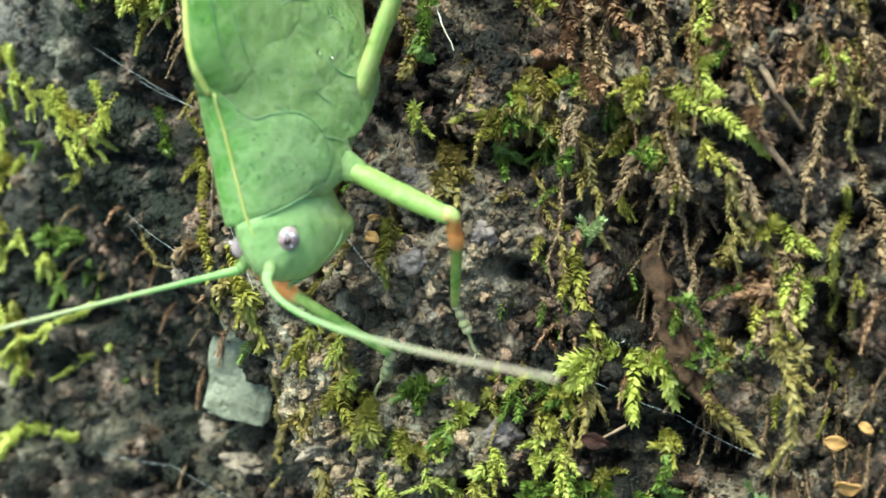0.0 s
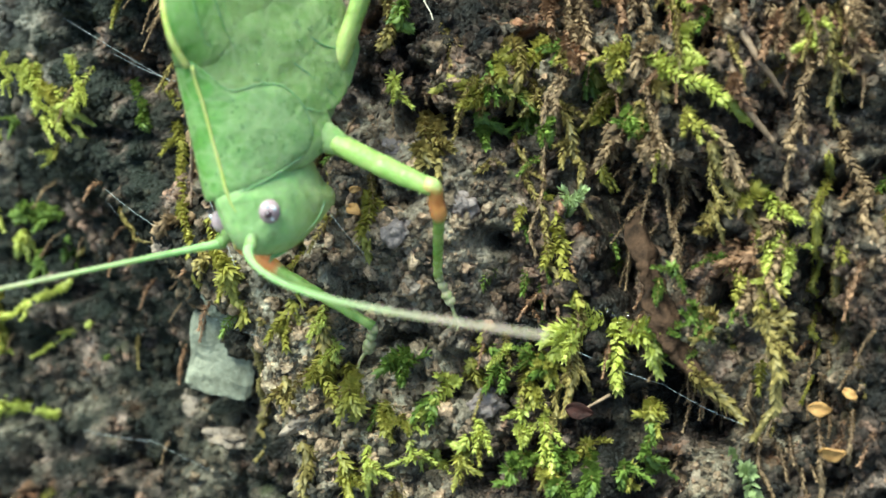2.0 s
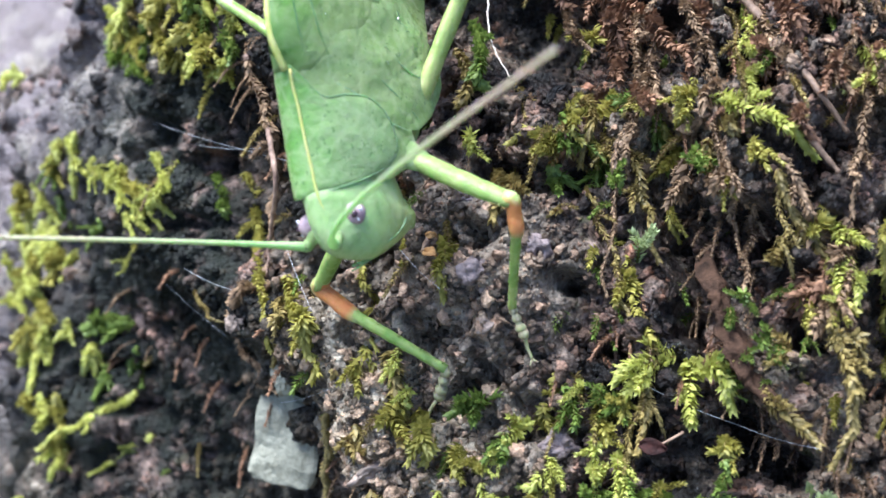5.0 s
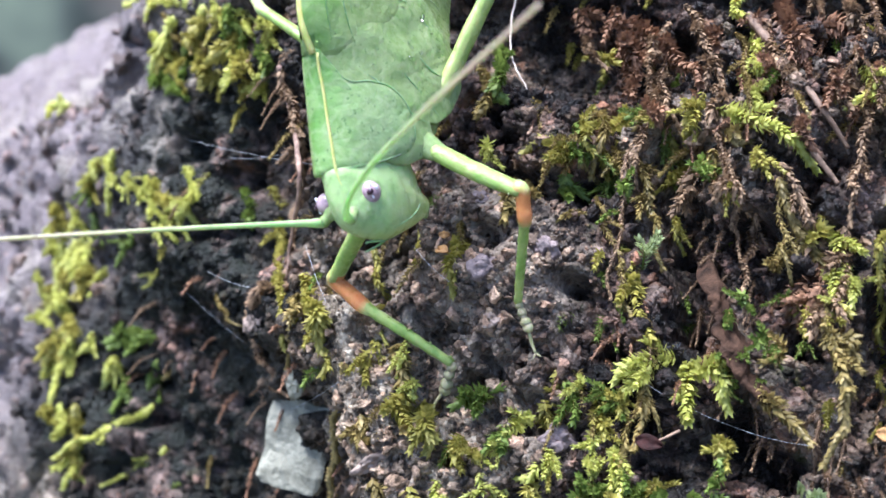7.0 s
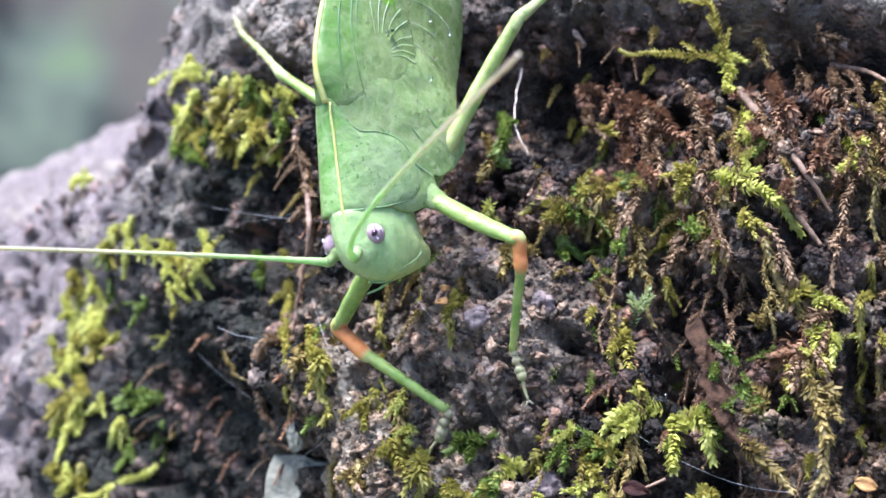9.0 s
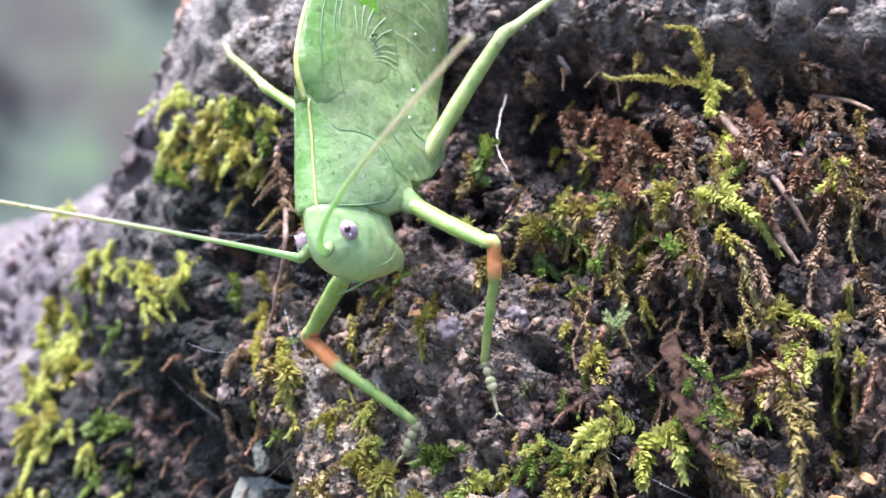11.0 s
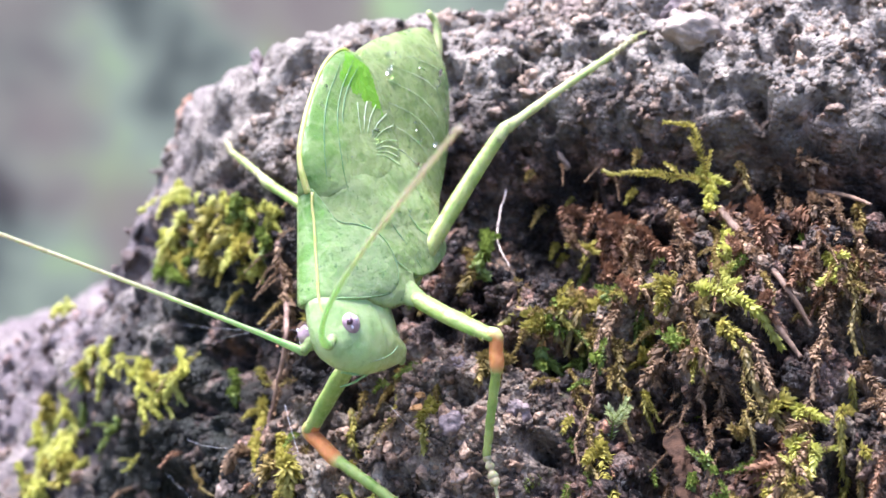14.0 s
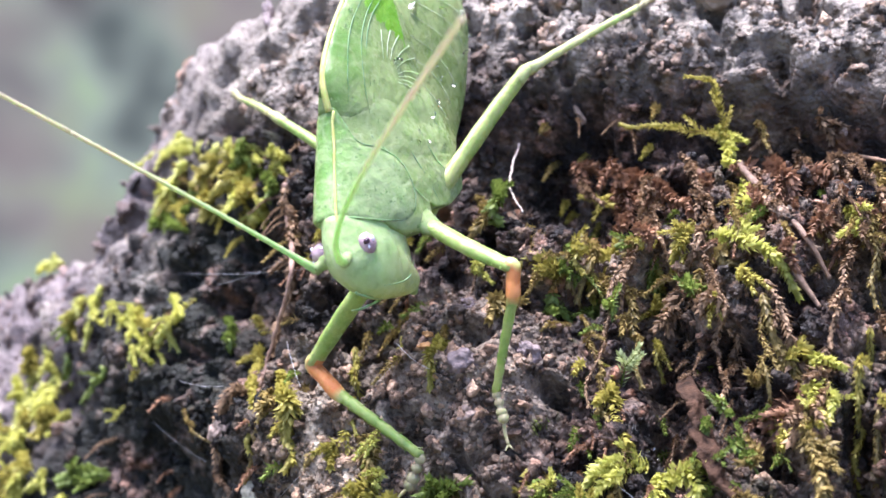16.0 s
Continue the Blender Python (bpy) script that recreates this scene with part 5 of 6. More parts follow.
strand(LIME, [(-32.9, 24.7, -8.5), (-32.8, 21.8, -10.5), (-31.3, 18.3, -13.3)], 0.9)
strand(GREEN, [(-36.4, 25.8, -26.9), (-39.1, 26.6, -28.4), (-41.6, 27.8, -29.4)], 0.9)
strand(LIME, [(-45.2, 29.8, -30.0), (-47.3, 30.4, -30.9), (-48.5, 30.2, -31.9)], 1.0)
strand(OLIVE, [(1.4, 5.1, 7.4), (2.0, 0.4, 5.8), (1.3, 0.2, 4.3)], 0.8)
strand(GREEN, [(3.0, 8.2, 8.8), (3.5, 0.5, 7.5), (3.1, 0.8, 5.3)], 0.8)
strand(OLIVE_LIME, [(12.9, 4.1, 8.7), (12.9, 3.6, 8.3), (13.0, 3.0, 7.8)], 0.8)
strand(LIME, [(-51.6, 26.3, -50.1), (-52.4, 21.8, -55.1), (-55.0, 20.1, -63.6)], 1.5)
strand(LIME, [(-54.9, 30.0, -54.7), (-56.1, 26.4, -60.8), (-57.5, 22.8, -67.9)], 1.4)
strand(LIME, [(-38.9, 15.9, -48.7), (-44.2, 18.9, -49.7), (-50.2, 21.5, -53.3)], 1.1)
strand(LIME, [(-45.4, 19.3, -49.1), (-47.7, 18.5, -50.8), (-51.0, 20.8, -56.2)], 1.2)
strand(LIME, [(-44.2, 37.8, -19.2), (-47.3, 41.1, -24.9), (-47.5, 34.1, -27.2)], 1.0)
strand(OLIVE_LIME, [(-27.2, 27.1, 6.9), (-27.5, 26.4, 5.4), (-29.5, 33.4, 2.9)], 0.77)
strand(OLIVE_LIME, [(-27.0, 26.5, 5.0), (-26.7, 23.8, 3.7), (-26.8, 23.1, 2.1)], 0.92)
strand(GREEN, [(-32.4, 33.2, 1.1), (-30.8, 28.8, 0.5), (-28.9, 24.5, 0.0)], 0.73)
strand(LIME, [(-34.2, 37.3, 4.5), (-32.7, 33.4, 3.6), (-31.6, 32.5, 2.4)], 0.94)
strand(LIME, [(-19.8, 17.3, 3.8), (-19.9, 16.2, 3.1), (-20.9, 18.9, 1.8)], 0.98)
strand(OLIVE_LIME, [(-21.3, 17.6, 3.7), (-21.5, 18.4, 2.6), (-21.7, 18.8, 1.6)], 0.71)
strand(LIME, [(-19.4, 14.9, 4.4), (-20.2, 16.7, 3.1), (-21.3, 18.4, 1.9)], 0.69)
strand(OLIVE_LIME, [(-31.5, 33.6, 2.9), (-29.9, 28.1, 1.9), (-28.4, 24.7, 0.7)], 0.68)
strand(OLIVE_LIME, [(-24.8, 23.6, 3.0), (-25.2, 23.4, 2.3), (-25.7, 23.2, 1.6)], 0.69)
strand(GREEN, [(-19.3, 15.7, 7.3), (-18.8, 13.7, 6.4), (-18.5, 12.6, 5.4)], 0.8)
strand(GREEN, [(-28.5, 29.7, 4.3), (-29.7, 33.4, 2.6), (-29.3, 26.7, 2.0)], 1.0)
strand(GREEN, [(-22.8, 21.1, 10.3), (-22.9, 20.4, 9.0), (-23.3, 20.2, 7.7)], 0.92)
strand(LIME, [(-22.3, 20.3, 6.1), (-22.4, 17.6, 4.9), (-23.5, 19.2, 3.1)], 1.0)
strand(OLIVE_LIME, [(-31.6, 33.7, 4.0), (-32.2, 33.4, 2.9), (-33.0, 33.1, 1.8)], 0.97)
strand(GREEN, [(-33.7, 35.5, 1.3), (-33.9, 35.3, 0.3), (-33.4, 31.8, -0.2)], 1.01)
strand(LIME, [(-25.3, 24.7, 10.2), (-24.7, 23.7, 9.3), (-23.5, 20.3, 8.6)], 0.68)
strand(OLIVE, [(-32.5, 36.8, 6.7), (-31.2, 32.4, 6.1), (-30.0, 30.0, 5.4)], 0.68)
strand(LIME, [(-21.9, 21.2, 10.5), (-21.4, 20.7, 9.1), (-20.2, 16.2, 8.1)], 0.77)
strand(OLIVE_LIME, [(-21.7, 20.4, 6.2), (-21.6, 16.2, 5.3), (-22.7, 17.9, 3.8)], 1.01)
strand(OLIVE, [(-28.7, 30.4, 6.6), (-27.4, 26.5, 5.9), (-26.3, 24.6, 5.1)], 0.7)
strand(GREEN, [(-21.1, 21.2, 8.7), (-21.4, 20.0, 7.1), (-21.8, 16.7, 5.8)], 0.74)
strand(LIME, [(-33.9, 39.2, 7.9), (-34.1, 37.6, 7.2), (-34.8, 37.3, 6.4)], 0.72)
strand(LIME, [(-49.9, 39.1, -26.9), (-47.4, 33.4, -26.4), (-46.2, 33.3, -28.2)], 0.87)
strand(LIME, [(-48.5, 32.0, -29.9), (-47.7, 30.9, -30.7), (-46.6, 29.4, -31.3)], 0.7)
strand(LIME, [(-49.2, 38.4, -28.0), (-47.4, 34.0, -28.0), (-45.7, 30.4, -28.4)], 0.94)
strand(LIME, [(-51.0, 39.8, -26.9), (-50.4, 38.6, -27.9), (-49.2, 35.6, -28.2)], 0.79)
strand(LIME, [(-52.3, 40.5, -30.3), (-51.5, 39.5, -31.0), (-48.2, 31.7, -29.5)], 1.02)
strand(LIME, [(-52.1, 41.5, -25.6), (-51.3, 39.3, -26.5), (-50.8, 38.5, -27.8)], 0.75)
strand(LIME, [(-46.4, 30.2, -29.0), (-46.3, 30.2, -30.9), (-45.6, 27.8, -32.9)], 0.91)
strand(LIME, [(-49.2, 41.5, -24.8), (-48.9, 39.7, -25.9), (-48.8, 37.8, -26.9)], 1.03)
strand(LIME, [(-34.1, 27.3, -20.0), (-34.5, 26.3, -21.1), (-34.9, 25.3, -21.2)], 0.56)
strand(LIME, [(-31.1, 20.0, -10.8), (-31.1, 19.8, -11.8), (-30.9, 19.1, -12.7)], 0.74)
strand(GREEN, [(-42.9, 36.1, -12.5), (-42.8, 35.5, -13.3), (-42.2, 33.4, -13.8)], 0.71)
strand(LIME, [(-35.2, 27.5, -10.4), (-34.1, 23.6, -10.2), (-33.6, 22.6, -10.6)], 0.74)
strand(LIME, [(-36.2, 27.1, -8.6), (-35.2, 22.1, -8.7), (-35.7, 21.8, -9.7)], 0.55)
strand(GREEN, [(-42.8, 36.0, -16.5), (-43.0, 36.8, -19.2), (-42.4, 34.9, -19.6)], 0.77)
strand(GREEN, [(-37.0, 28.0, -16.2), (-38.0, 29.6, -18.7), (-40.0, 34.0, -22.3)], 0.57)
strand(GREEN, [(12.8, -3.0, 0.7), (12.3, -3.7, -0.3), (11.7, -4.3, -1.3)], 0.6)
strand(OLIVE_LIME, [(16.3, -5.3, 5.4), (15.7, -6.8, 5.8), (15.4, -6.6, 5.0)], 0.55)
strand(GREEN, [(15.3, -3.2, 5.6), (14.8, -3.8, 5.5), (14.2, -3.6, 4.8)], 0.69)
strand(GREEN, [(12.6, -3.6, -1.0), (12.2, -3.9, -1.6), (11.7, -4.7, -1.9)], 0.74)
strand(GREEN, [(9.3, -3.4, 4.2), (9.3, -4.1, 3.2), (9.4, -4.8, 2.1)], 0.78)
strand(OLIVE_LIME, [(9.7, -3.4, 4.3), (9.9, -4.4, 3.7), (10.4, -5.0, 2.9)], 0.73)
strand(OLIVE, [(15.5, -3.9, 5.5), (15.0, -4.6, 5.2), (14.3, -4.5, 4.4)], 0.77)
strand(OLIVE_LIME, [(17.1, -7.8, -2.5), (17.5, -8.2, -3.7), (18.3, -7.5, -6.0)], 0.53)
strand(OLIVE, [(13.2, -4.4, 2.4), (13.1, -3.6, 0.8), (12.8, -3.3, -0.6)], 0.66)
strand(OLIVE, [(9.8, -3.7, 3.8), (9.7, -4.4, 2.8), (9.6, -4.2, 1.2)], 0.66)
strand(GREEN, [(10.8, -4.4, 2.9), (10.6, -4.3, 2.0), (10.3, -3.8, 1.0)], 0.53)
strand(OLIVE_LIME, [(11.0, -4.2, 3.2), (11.5, -3.7, 1.3), (12.0, -4.1, -0.0)], 0.63)
strand(GREEN, [(13.4, -3.1, -1.0), (13.1, -7.1, 0.3), (13.5, -7.4, -1.0)], 0.65)
strand(OLIVE, [(15.2, -7.3, -0.5), (14.7, -7.8, -1.3), (13.9, -8.7, -1.9)], 0.67)
strand(OLIVE_LIME, [(17.2, -4.5, 3.2), (17.8, -3.4, 1.3), (18.2, -4.0, 0.6)], 0.67)
strand(OLIVE, [(8.6, -6.9, -1.9), (8.2, -8.1, -1.9), (7.7, -8.1, -2.7)], 0.54)
strand(OLIVE_LIME, [(19.0, -6.3, 6.4), (18.3, -8.1, 6.3), (18.2, -5.7, 3.4)], 0.78)
strand(BROWN, [(20.0, -10.7, 1.2), (19.8, -11.8, 1.3), (19.6, -12.5, 1.1)], 0.68)
strand(BROWN, [(23.9, -7.1, 6.0), (23.9, -8.9, 6.0), (24.1, -10.8, 6.1)], 0.82)
strand(OLIVE_LIME, [(19.1, -6.8, 6.6), (18.6, -8.6, 6.4), (18.3, -8.8, 5.2)], 0.72)
strand(OLIVE_LIME, [(22.4, -12.2, 4.3), (22.6, -13.2, 3.8), (23.1, -13.9, 3.0)], 0.66)
strand(OLIVE, [(20.9, -9.1, 4.6), (20.9, -11.2, 5.2), (21.8, -10.9, 4.2)], 0.81)
strand(OLIVE, [(19.8, -9.5, 3.7), (19.8, -10.2, 2.7), (19.6, -11.3, 2.0)], 0.76)
strand(OLIVE_LIME, [(20.4, -12.7, 2.0), (20.5, -13.7, 1.6), (21.0, -13.4, 0.4)], 0.63)
strand(BROWN, [(20.5, -12.5, 2.3), (20.1, -13.2, 2.1), (19.8, -12.7, 1.0)], 0.75)
strand(OLIVE_LIME, [(18.8, -3.6, 0.4), (18.0, -5.4, 0.3), (17.0, -7.5, 0.5)], 0.73)
strand(BROWN, [(18.2, -9.0, 1.2), (18.1, -9.1, 0.2), (18.0, -8.8, -1.1)], 0.81)
strand(OLIVE_LIME, [(19.2, -6.9, 7.4), (18.8, -7.3, 6.6), (18.2, -8.2, 6.1)], 0.65)
strand(OLIVE_LIME, [(26.2, -14.4, -7.1), (25.6, -16.5, -6.7), (25.9, -16.2, -8.5)], 0.88)
strand(OLIVE_LIME, [(26.9, -19.4, -5.6), (26.9, -21.0, -5.0), (27.5, -21.5, -5.4)], 0.8)
strand(OLIVE, [(26.5, -22.5, -6.7), (26.6, -23.0, -7.2), (26.7, -23.5, -7.7)], 0.67)
strand(BROWN, [(26.6, -15.1, -1.5), (27.0, -14.9, -2.6), (27.6, -15.0, -3.4)], 0.89)
strand(OLIVE, [(24.5, -14.0, -3.3), (23.9, -14.9, -3.8), (23.1, -16.5, -3.6)], 0.78)
strand(OLIVE, [(28.0, -22.2, -6.6), (27.9, -22.5, -7.7), (27.5, -23.5, -8.1)], 0.84)
strand(OLIVE, [(23.6, -19.7, -9.3), (22.8, -21.2, -8.9), (22.2, -21.7, -9.5)], 0.84)
strand(LIME, [(27.6, -19.6, -4.8), (27.4, -20.5, -5.1), (27.2, -21.5, -5.4)], 0.65)
strand(OLIVE, [(26.7, -22.4, -6.5), (26.5, -22.7, -6.9), (26.3, -22.9, -7.3)], 0.81)
strand(OLIVE_LIME, [(27.9, -17.9, -4.3), (28.1, -18.7, -4.4), (28.5, -19.6, -4.4)], 0.63)
strand(BROWN, [(28.5, -16.8, -2.7), (28.2, -17.4, -2.8), (28.2, -16.5, -4.1)], 0.88)
strand(OLIVE_LIME, [(26.3, -17.5, -6.7), (25.9, -18.6, -7.3), (25.5, -19.3, -8.2)], 0.61)
strand(BROWN, [(30.6, -15.5, -1.8), (30.2, -15.8, -2.4), (29.5, -16.9, -2.4)], 0.68)
strand(BROWN, [(27.0, -19.7, -5.8), (26.1, -21.3, -5.6), (25.8, -20.7, -7.4)], 0.88)
strand(OLIVE, [(-9.4, -12.6, -17.9), (-9.5, -13.1, -19.2), (-9.5, -14.3, -19.7)], 0.91)
strand(OLIVE, [(-9.0, -12.0, -19.6), (-8.8, -13.1, -20.0), (-8.2, -15.9, -18.5)], 0.65)
strand(LIME, [(-4.8, -12.0, -15.0), (-4.9, -12.9, -15.3), (-5.0, -13.5, -15.8)], 0.8)
strand(LIME, [(-5.4, -11.3, -11.9), (-5.6, -12.4, -12.4), (-6.1, -12.0, -14.2)], 0.72)
strand(LIME, [(2.0, -17.1, -18.3), (1.6, -18.0, -18.5), (1.0, -18.6, -19.1)], 0.78)
strand(LIME, [(8.6, -15.8, -13.9), (8.2, -17.0, -13.7), (7.7, -17.1, -14.6)], 0.75)
strand(OLIVE_LIME, [(-1.2, -16.8, -17.9), (-1.4, -17.7, -18.2), (-1.6, -18.4, -18.7)], 0.94)
strand(GREEN, [(11.7, -17.0, -14.8), (11.2, -18.0, -14.5), (10.7, -18.3, -14.8)], 0.79)
strand(OLIVE_LIME, [(6.8, -15.5, -13.0), (6.8, -14.7, -14.4), (6.7, -14.9, -14.6)], 0.7)
strand(OLIVE_LIME, [(11.5, -17.1, -15.0), (11.6, -18.7, -14.4), (11.9, -19.1, -14.8)], 0.71)
strand(LIME, [(9.8, -19.3, -16.5), (9.5, -19.9, -16.5), (9.1, -20.3, -16.9)], 0.84)
strand(OLIVE_LIME, [(4.5, -19.9, -20.9), (4.5, -21.0, -20.5), (4.7, -20.1, -22.3)], 0.78)
strand(GREEN, [(10.3, -15.9, -13.9), (10.2, -16.8, -14.1), (10.1, -17.6, -14.2)], 0.63)
strand(GREEN, [(8.0, -22.4, -20.2), (7.8, -23.3, -20.3), (7.5, -23.8, -20.8)], 0.81)
strand(OLIVE_LIME, [(5.9, -15.2, -15.6), (6.0, -14.6, -17.2), (6.1, -14.8, -18.1)], 0.78)
strand(OLIVE_LIME, [(-0.0, -17.5, -18.6), (0.1, -18.3, -18.7), (0.3, -18.7, -19.1)], 0.63)
strand(GREEN, [(10.8, -22.1, -18.4), (10.9, -22.8, -18.3), (11.2, -22.8, -18.9)], 0.9)
strand(LIME, [(2.6, -18.7, -21.8), (2.8, -18.3, -23.5), (3.1, -20.0, -23.0)], 0.72)
strand(LIME, [(0.6, -19.2, -20.2), (0.4, -19.7, -20.7), (0.1, -19.9, -21.5)], 0.77)
strand(OLIVE_LIME, [(10.2, -18.2, -16.1), (10.2, -19.4, -16.0), (10.3, -20.1, -16.5)], 0.69)
strand(LIME, [(8.8, -20.1, -18.8), (8.9, -21.4, -17.9), (9.2, -21.4, -18.5)], 0.68)
strand(GREEN, [(2.5, -17.5, -16.6), (2.4, -17.8, -17.6), (2.4, -18.8, -17.8)], 0.9)
strand(LIME, [(10.0, -19.9, -18.5), (9.6, -21.1, -18.3), (9.1, -21.3, -19.1)], 0.6)
strand(GREEN, [(9.8, -21.7, -20.1), (9.7, -22.3, -20.0), (9.6, -23.0, -19.9)], 0.7)
strand(OLIVE_LIME, [(11.9, -15.9, -15.1), (12.0, -17.0, -14.7), (12.3, -18.0, -14.3)], 0.73)
strand(LIME, [(1.2, -19.0, -20.7), (1.4, -18.5, -22.4), (1.9, -18.8, -23.3)], 0.8)
strand(OLIVE_LIME, [(11.8, -25.3, -21.0), (12.1, -24.0, -23.8), (12.3, -24.3, -24.6)], 0.8)
strand(GREEN, [(12.4, -25.2, -21.5), (12.5, -26.0, -21.4), (12.7, -26.1, -22.2)], 0.77)
strand(OLIVE_LIME, [(14.4, -20.2, -20.9), (13.9, -21.1, -20.5), (13.2, -22.1, -20.1)], 0.7)
strand(GREEN, [(18.9, -22.5, -17.4), (18.6, -22.8, -18.4), (18.1, -23.8, -18.7)], 0.68)
strand(OLIVE_LIME, [(19.5, -20.4, -16.8), (18.9, -21.5, -16.5), (18.4, -21.9, -17.0)], 0.88)
strand(GREEN, [(16.3, -23.8, -19.8), (16.2, -24.8, -19.9), (16.3, -24.5, -21.6)], 0.77)
strand(GREEN, [(12.8, -22.1, -20.1), (12.4, -23.0, -19.7), (11.8, -24.0, -19.2)], 0.65)
strand(GREEN, [(11.5, -25.0, -19.5), (11.1, -25.7, -19.5), (10.7, -24.8, -21.4)], 0.83)
strand(OLIVE_LIME, [(10.4, -23.1, -20.0), (10.3, -24.7, -19.4), (10.4, -25.0, -20.3)], 0.61)
strand(OLIVE_LIME, [(16.9, -24.0, -19.8), (17.0, -24.3, -20.7), (17.1, -24.5, -21.5)], 0.61)
strand(GREEN, [(11.4, -22.4, -18.6), (11.0, -22.6, -19.5), (10.5, -23.1, -20.0)], 0.69)
strand(GREEN, [(18.6, -23.6, -19.1), (19.1, -22.6, -21.5), (19.1, -23.6, -21.7)], 0.64)
strand(GREEN, [(22.4, -19.3, -8.4), (22.0, -20.2, -8.1), (21.8, -20.5, -8.4)], 0.59)
strand(GREEN, [(21.3, -17.4, -6.0), (21.1, -17.9, -5.8), (21.0, -18.0, -6.0)], 0.57)
strand(GREEN, [(20.6, -19.2, -10.4), (20.4, -20.2, -10.0), (20.5, -20.6, -10.3)], 0.57)
strand(GREEN, [(24.5, -16.0, -6.5), (24.5, -16.6, -6.3), (24.6, -16.8, -6.5)], 0.5)
strand(GREEN, [(22.0, -20.7, -11.4), (21.8, -21.0, -11.8), (21.4, -22.0, -11.5)], 0.4)
strand(GREEN, [(20.1, -17.2, -7.6), (19.9, -18.2, -7.2), (19.8, -18.5, -7.5)], 0.51)
strand(GREEN, [(20.2, -18.4, -12.6), (20.1, -19.5, -12.2), (20.2, -20.2, -12.1)], 0.41)
strand(GREEN, [(19.7, -18.3, -10.4), (19.7, -19.0, -10.4), (19.9, -19.4, -10.7)], 0.58)
strand(GREEN, [(25.4, -19.2, -8.9), (25.2, -19.5, -9.2), (24.9, -20.0, -9.2)], 0.38)
strand(GREEN, [(23.3, -20.2, -9.1), (22.9, -21.2, -8.8), (22.7, -21.5, -9.2)], 0.49)
strand(RUST_DRY, [(14.7, 2.8, 7.6), (14.6, 1.2, 6.9), (14.2, -2.3, 6.4)], 0.67)
strand(RUST_DRY, [(14.1, 6.3, 11.8), (14.1, 5.2, 11.3), (14.2, 5.2, 10.6)], 0.67)
strand(BROWN, [(16.1, 0.1, 7.9), (15.6, -2.9, 7.2), (15.4, -3.5, 6.3)], 0.54)
strand(BROWN, [(11.0, 6.9, 9.5), (11.2, 2.8, 8.9), (11.7, 0.2, 8.3)], 0.56)
strand(RUST_DRY, [(14.3, 6.1, 9.4), (14.6, 3.4, 8.4), (15.1, 1.7, 7.3)], 0.62)
strand(RUST_DRY, [(15.2, -4.0, 6.6), (15.3, -7.0, 6.3), (16.0, -6.7, 5.5)], 0.55)
strand(RUST_DRY, [(10.7, 9.6, 11.5), (10.9, 8.5, 10.6), (11.3, 7.9, 9.6)], 0.77)
strand(BROWN, [(16.4, -1.0, 7.5), (16.3, -3.6, 6.8), (16.4, -4.7, 5.9)], 0.73)
strand(RUST_DRY, [(20.7, 0.3, 11.8), (21.1, 0.7, 11.0), (20.9, -2.9, 10.5)], 0.83)
strand(BROWN, [(20.9, -2.4, 10.3), (20.0, -5.4, 9.3), (19.3, -5.9, 8.1)], 0.54)
strand(BROWN, [(16.0, 0.9, 10.6), (16.0, -1.1, 10.2), (16.1, -2.2, 9.7)], 0.55)
strand(RUST_DRY, [(17.6, 2.7, 10.4), (16.9, 0.7, 9.6), (16.3, 0.7, 8.7)], 0.66)
strand(RUST_DRY, [(24.7, -1.8, 13.2), (24.7, -1.9, 12.3), (24.7, -1.0, 11.4)], 0.67)
strand(RUST_DRY, [(35.0, -8.8, 10.0), (34.0, -11.8, 8.9), (33.9, -11.9, 7.5)], 0.58)
strand(RUST_DRY, [(25.7, -11.4, 6.7), (25.9, -13.1, 5.8), (26.9, -13.0, 4.7)], 0.59)
strand(BROWN, [(29.5, -7.3, 10.0), (29.5, -9.5, 8.8), (29.9, -11.3, 7.7)], 0.75)
strand(BROWN, [(26.7, -5.5, 11.0), (26.2, -7.6, 9.8), (25.7, -9.6, 8.7)], 0.51)
strand(BROWN, [(32.9, 2.0, 14.1), (30.7, -6.8, 13.8), (30.9, -6.9, 13.1)], 0.64)
strand(RUST_DRY, [(27.5, -6.7, 10.9), (27.7, -6.3, 10.1), (27.1, -9.3, 9.7)], 0.51)
strand(BROWN, [(24.9, -2.0, 12.1), (25.0, -4.1, 10.9), (25.2, -6.8, 9.8)], 0.66)
strand(BROWN, [(34.7, -9.2, 10.4), (34.2, -11.2, 9.6), (34.2, -11.9, 8.6)], 0.76)
strand(BROWN, [(27.1, 3.4, 16.2), (26.8, 3.5, 15.6), (26.1, 3.6, 14.9)], 0.63)
strand(RUST_DRY, [(32.3, -9.6, 10.5), (32.3, -10.7, 9.8), (32.4, -11.3, 9.0)], 0.58)
strand(OLIVE, [(26.0, 2.7, 17.1), (26.2, 1.6, 15.8), (26.7, 0.9, 14.6)], 0.55)
strand(BROWN, [(29.8, 2.2, 14.3), (30.0, 1.1, 13.8), (29.2, -4.9, 13.6)], 0.51)
strand(BROWN, [(34.0, -8.4, 11.3), (33.8, -11.0, 10.9), (33.9, -13.2, 10.5)], 0.55)
strand(BROWN, [(31.1, 0.5, 17.8), (31.6, 0.9, 16.8), (32.4, 1.1, 15.7)], 0.62)
strand(BROWN, [(34.8, -11.0, 8.5), (34.4, -12.0, 8.0), (34.2, -12.5, 7.3)], 0.68)
strand(RUST_DRY, [(30.0, -8.5, 9.6), (29.2, -9.9, 8.7), (28.2, -11.3, 7.8)], 0.67)
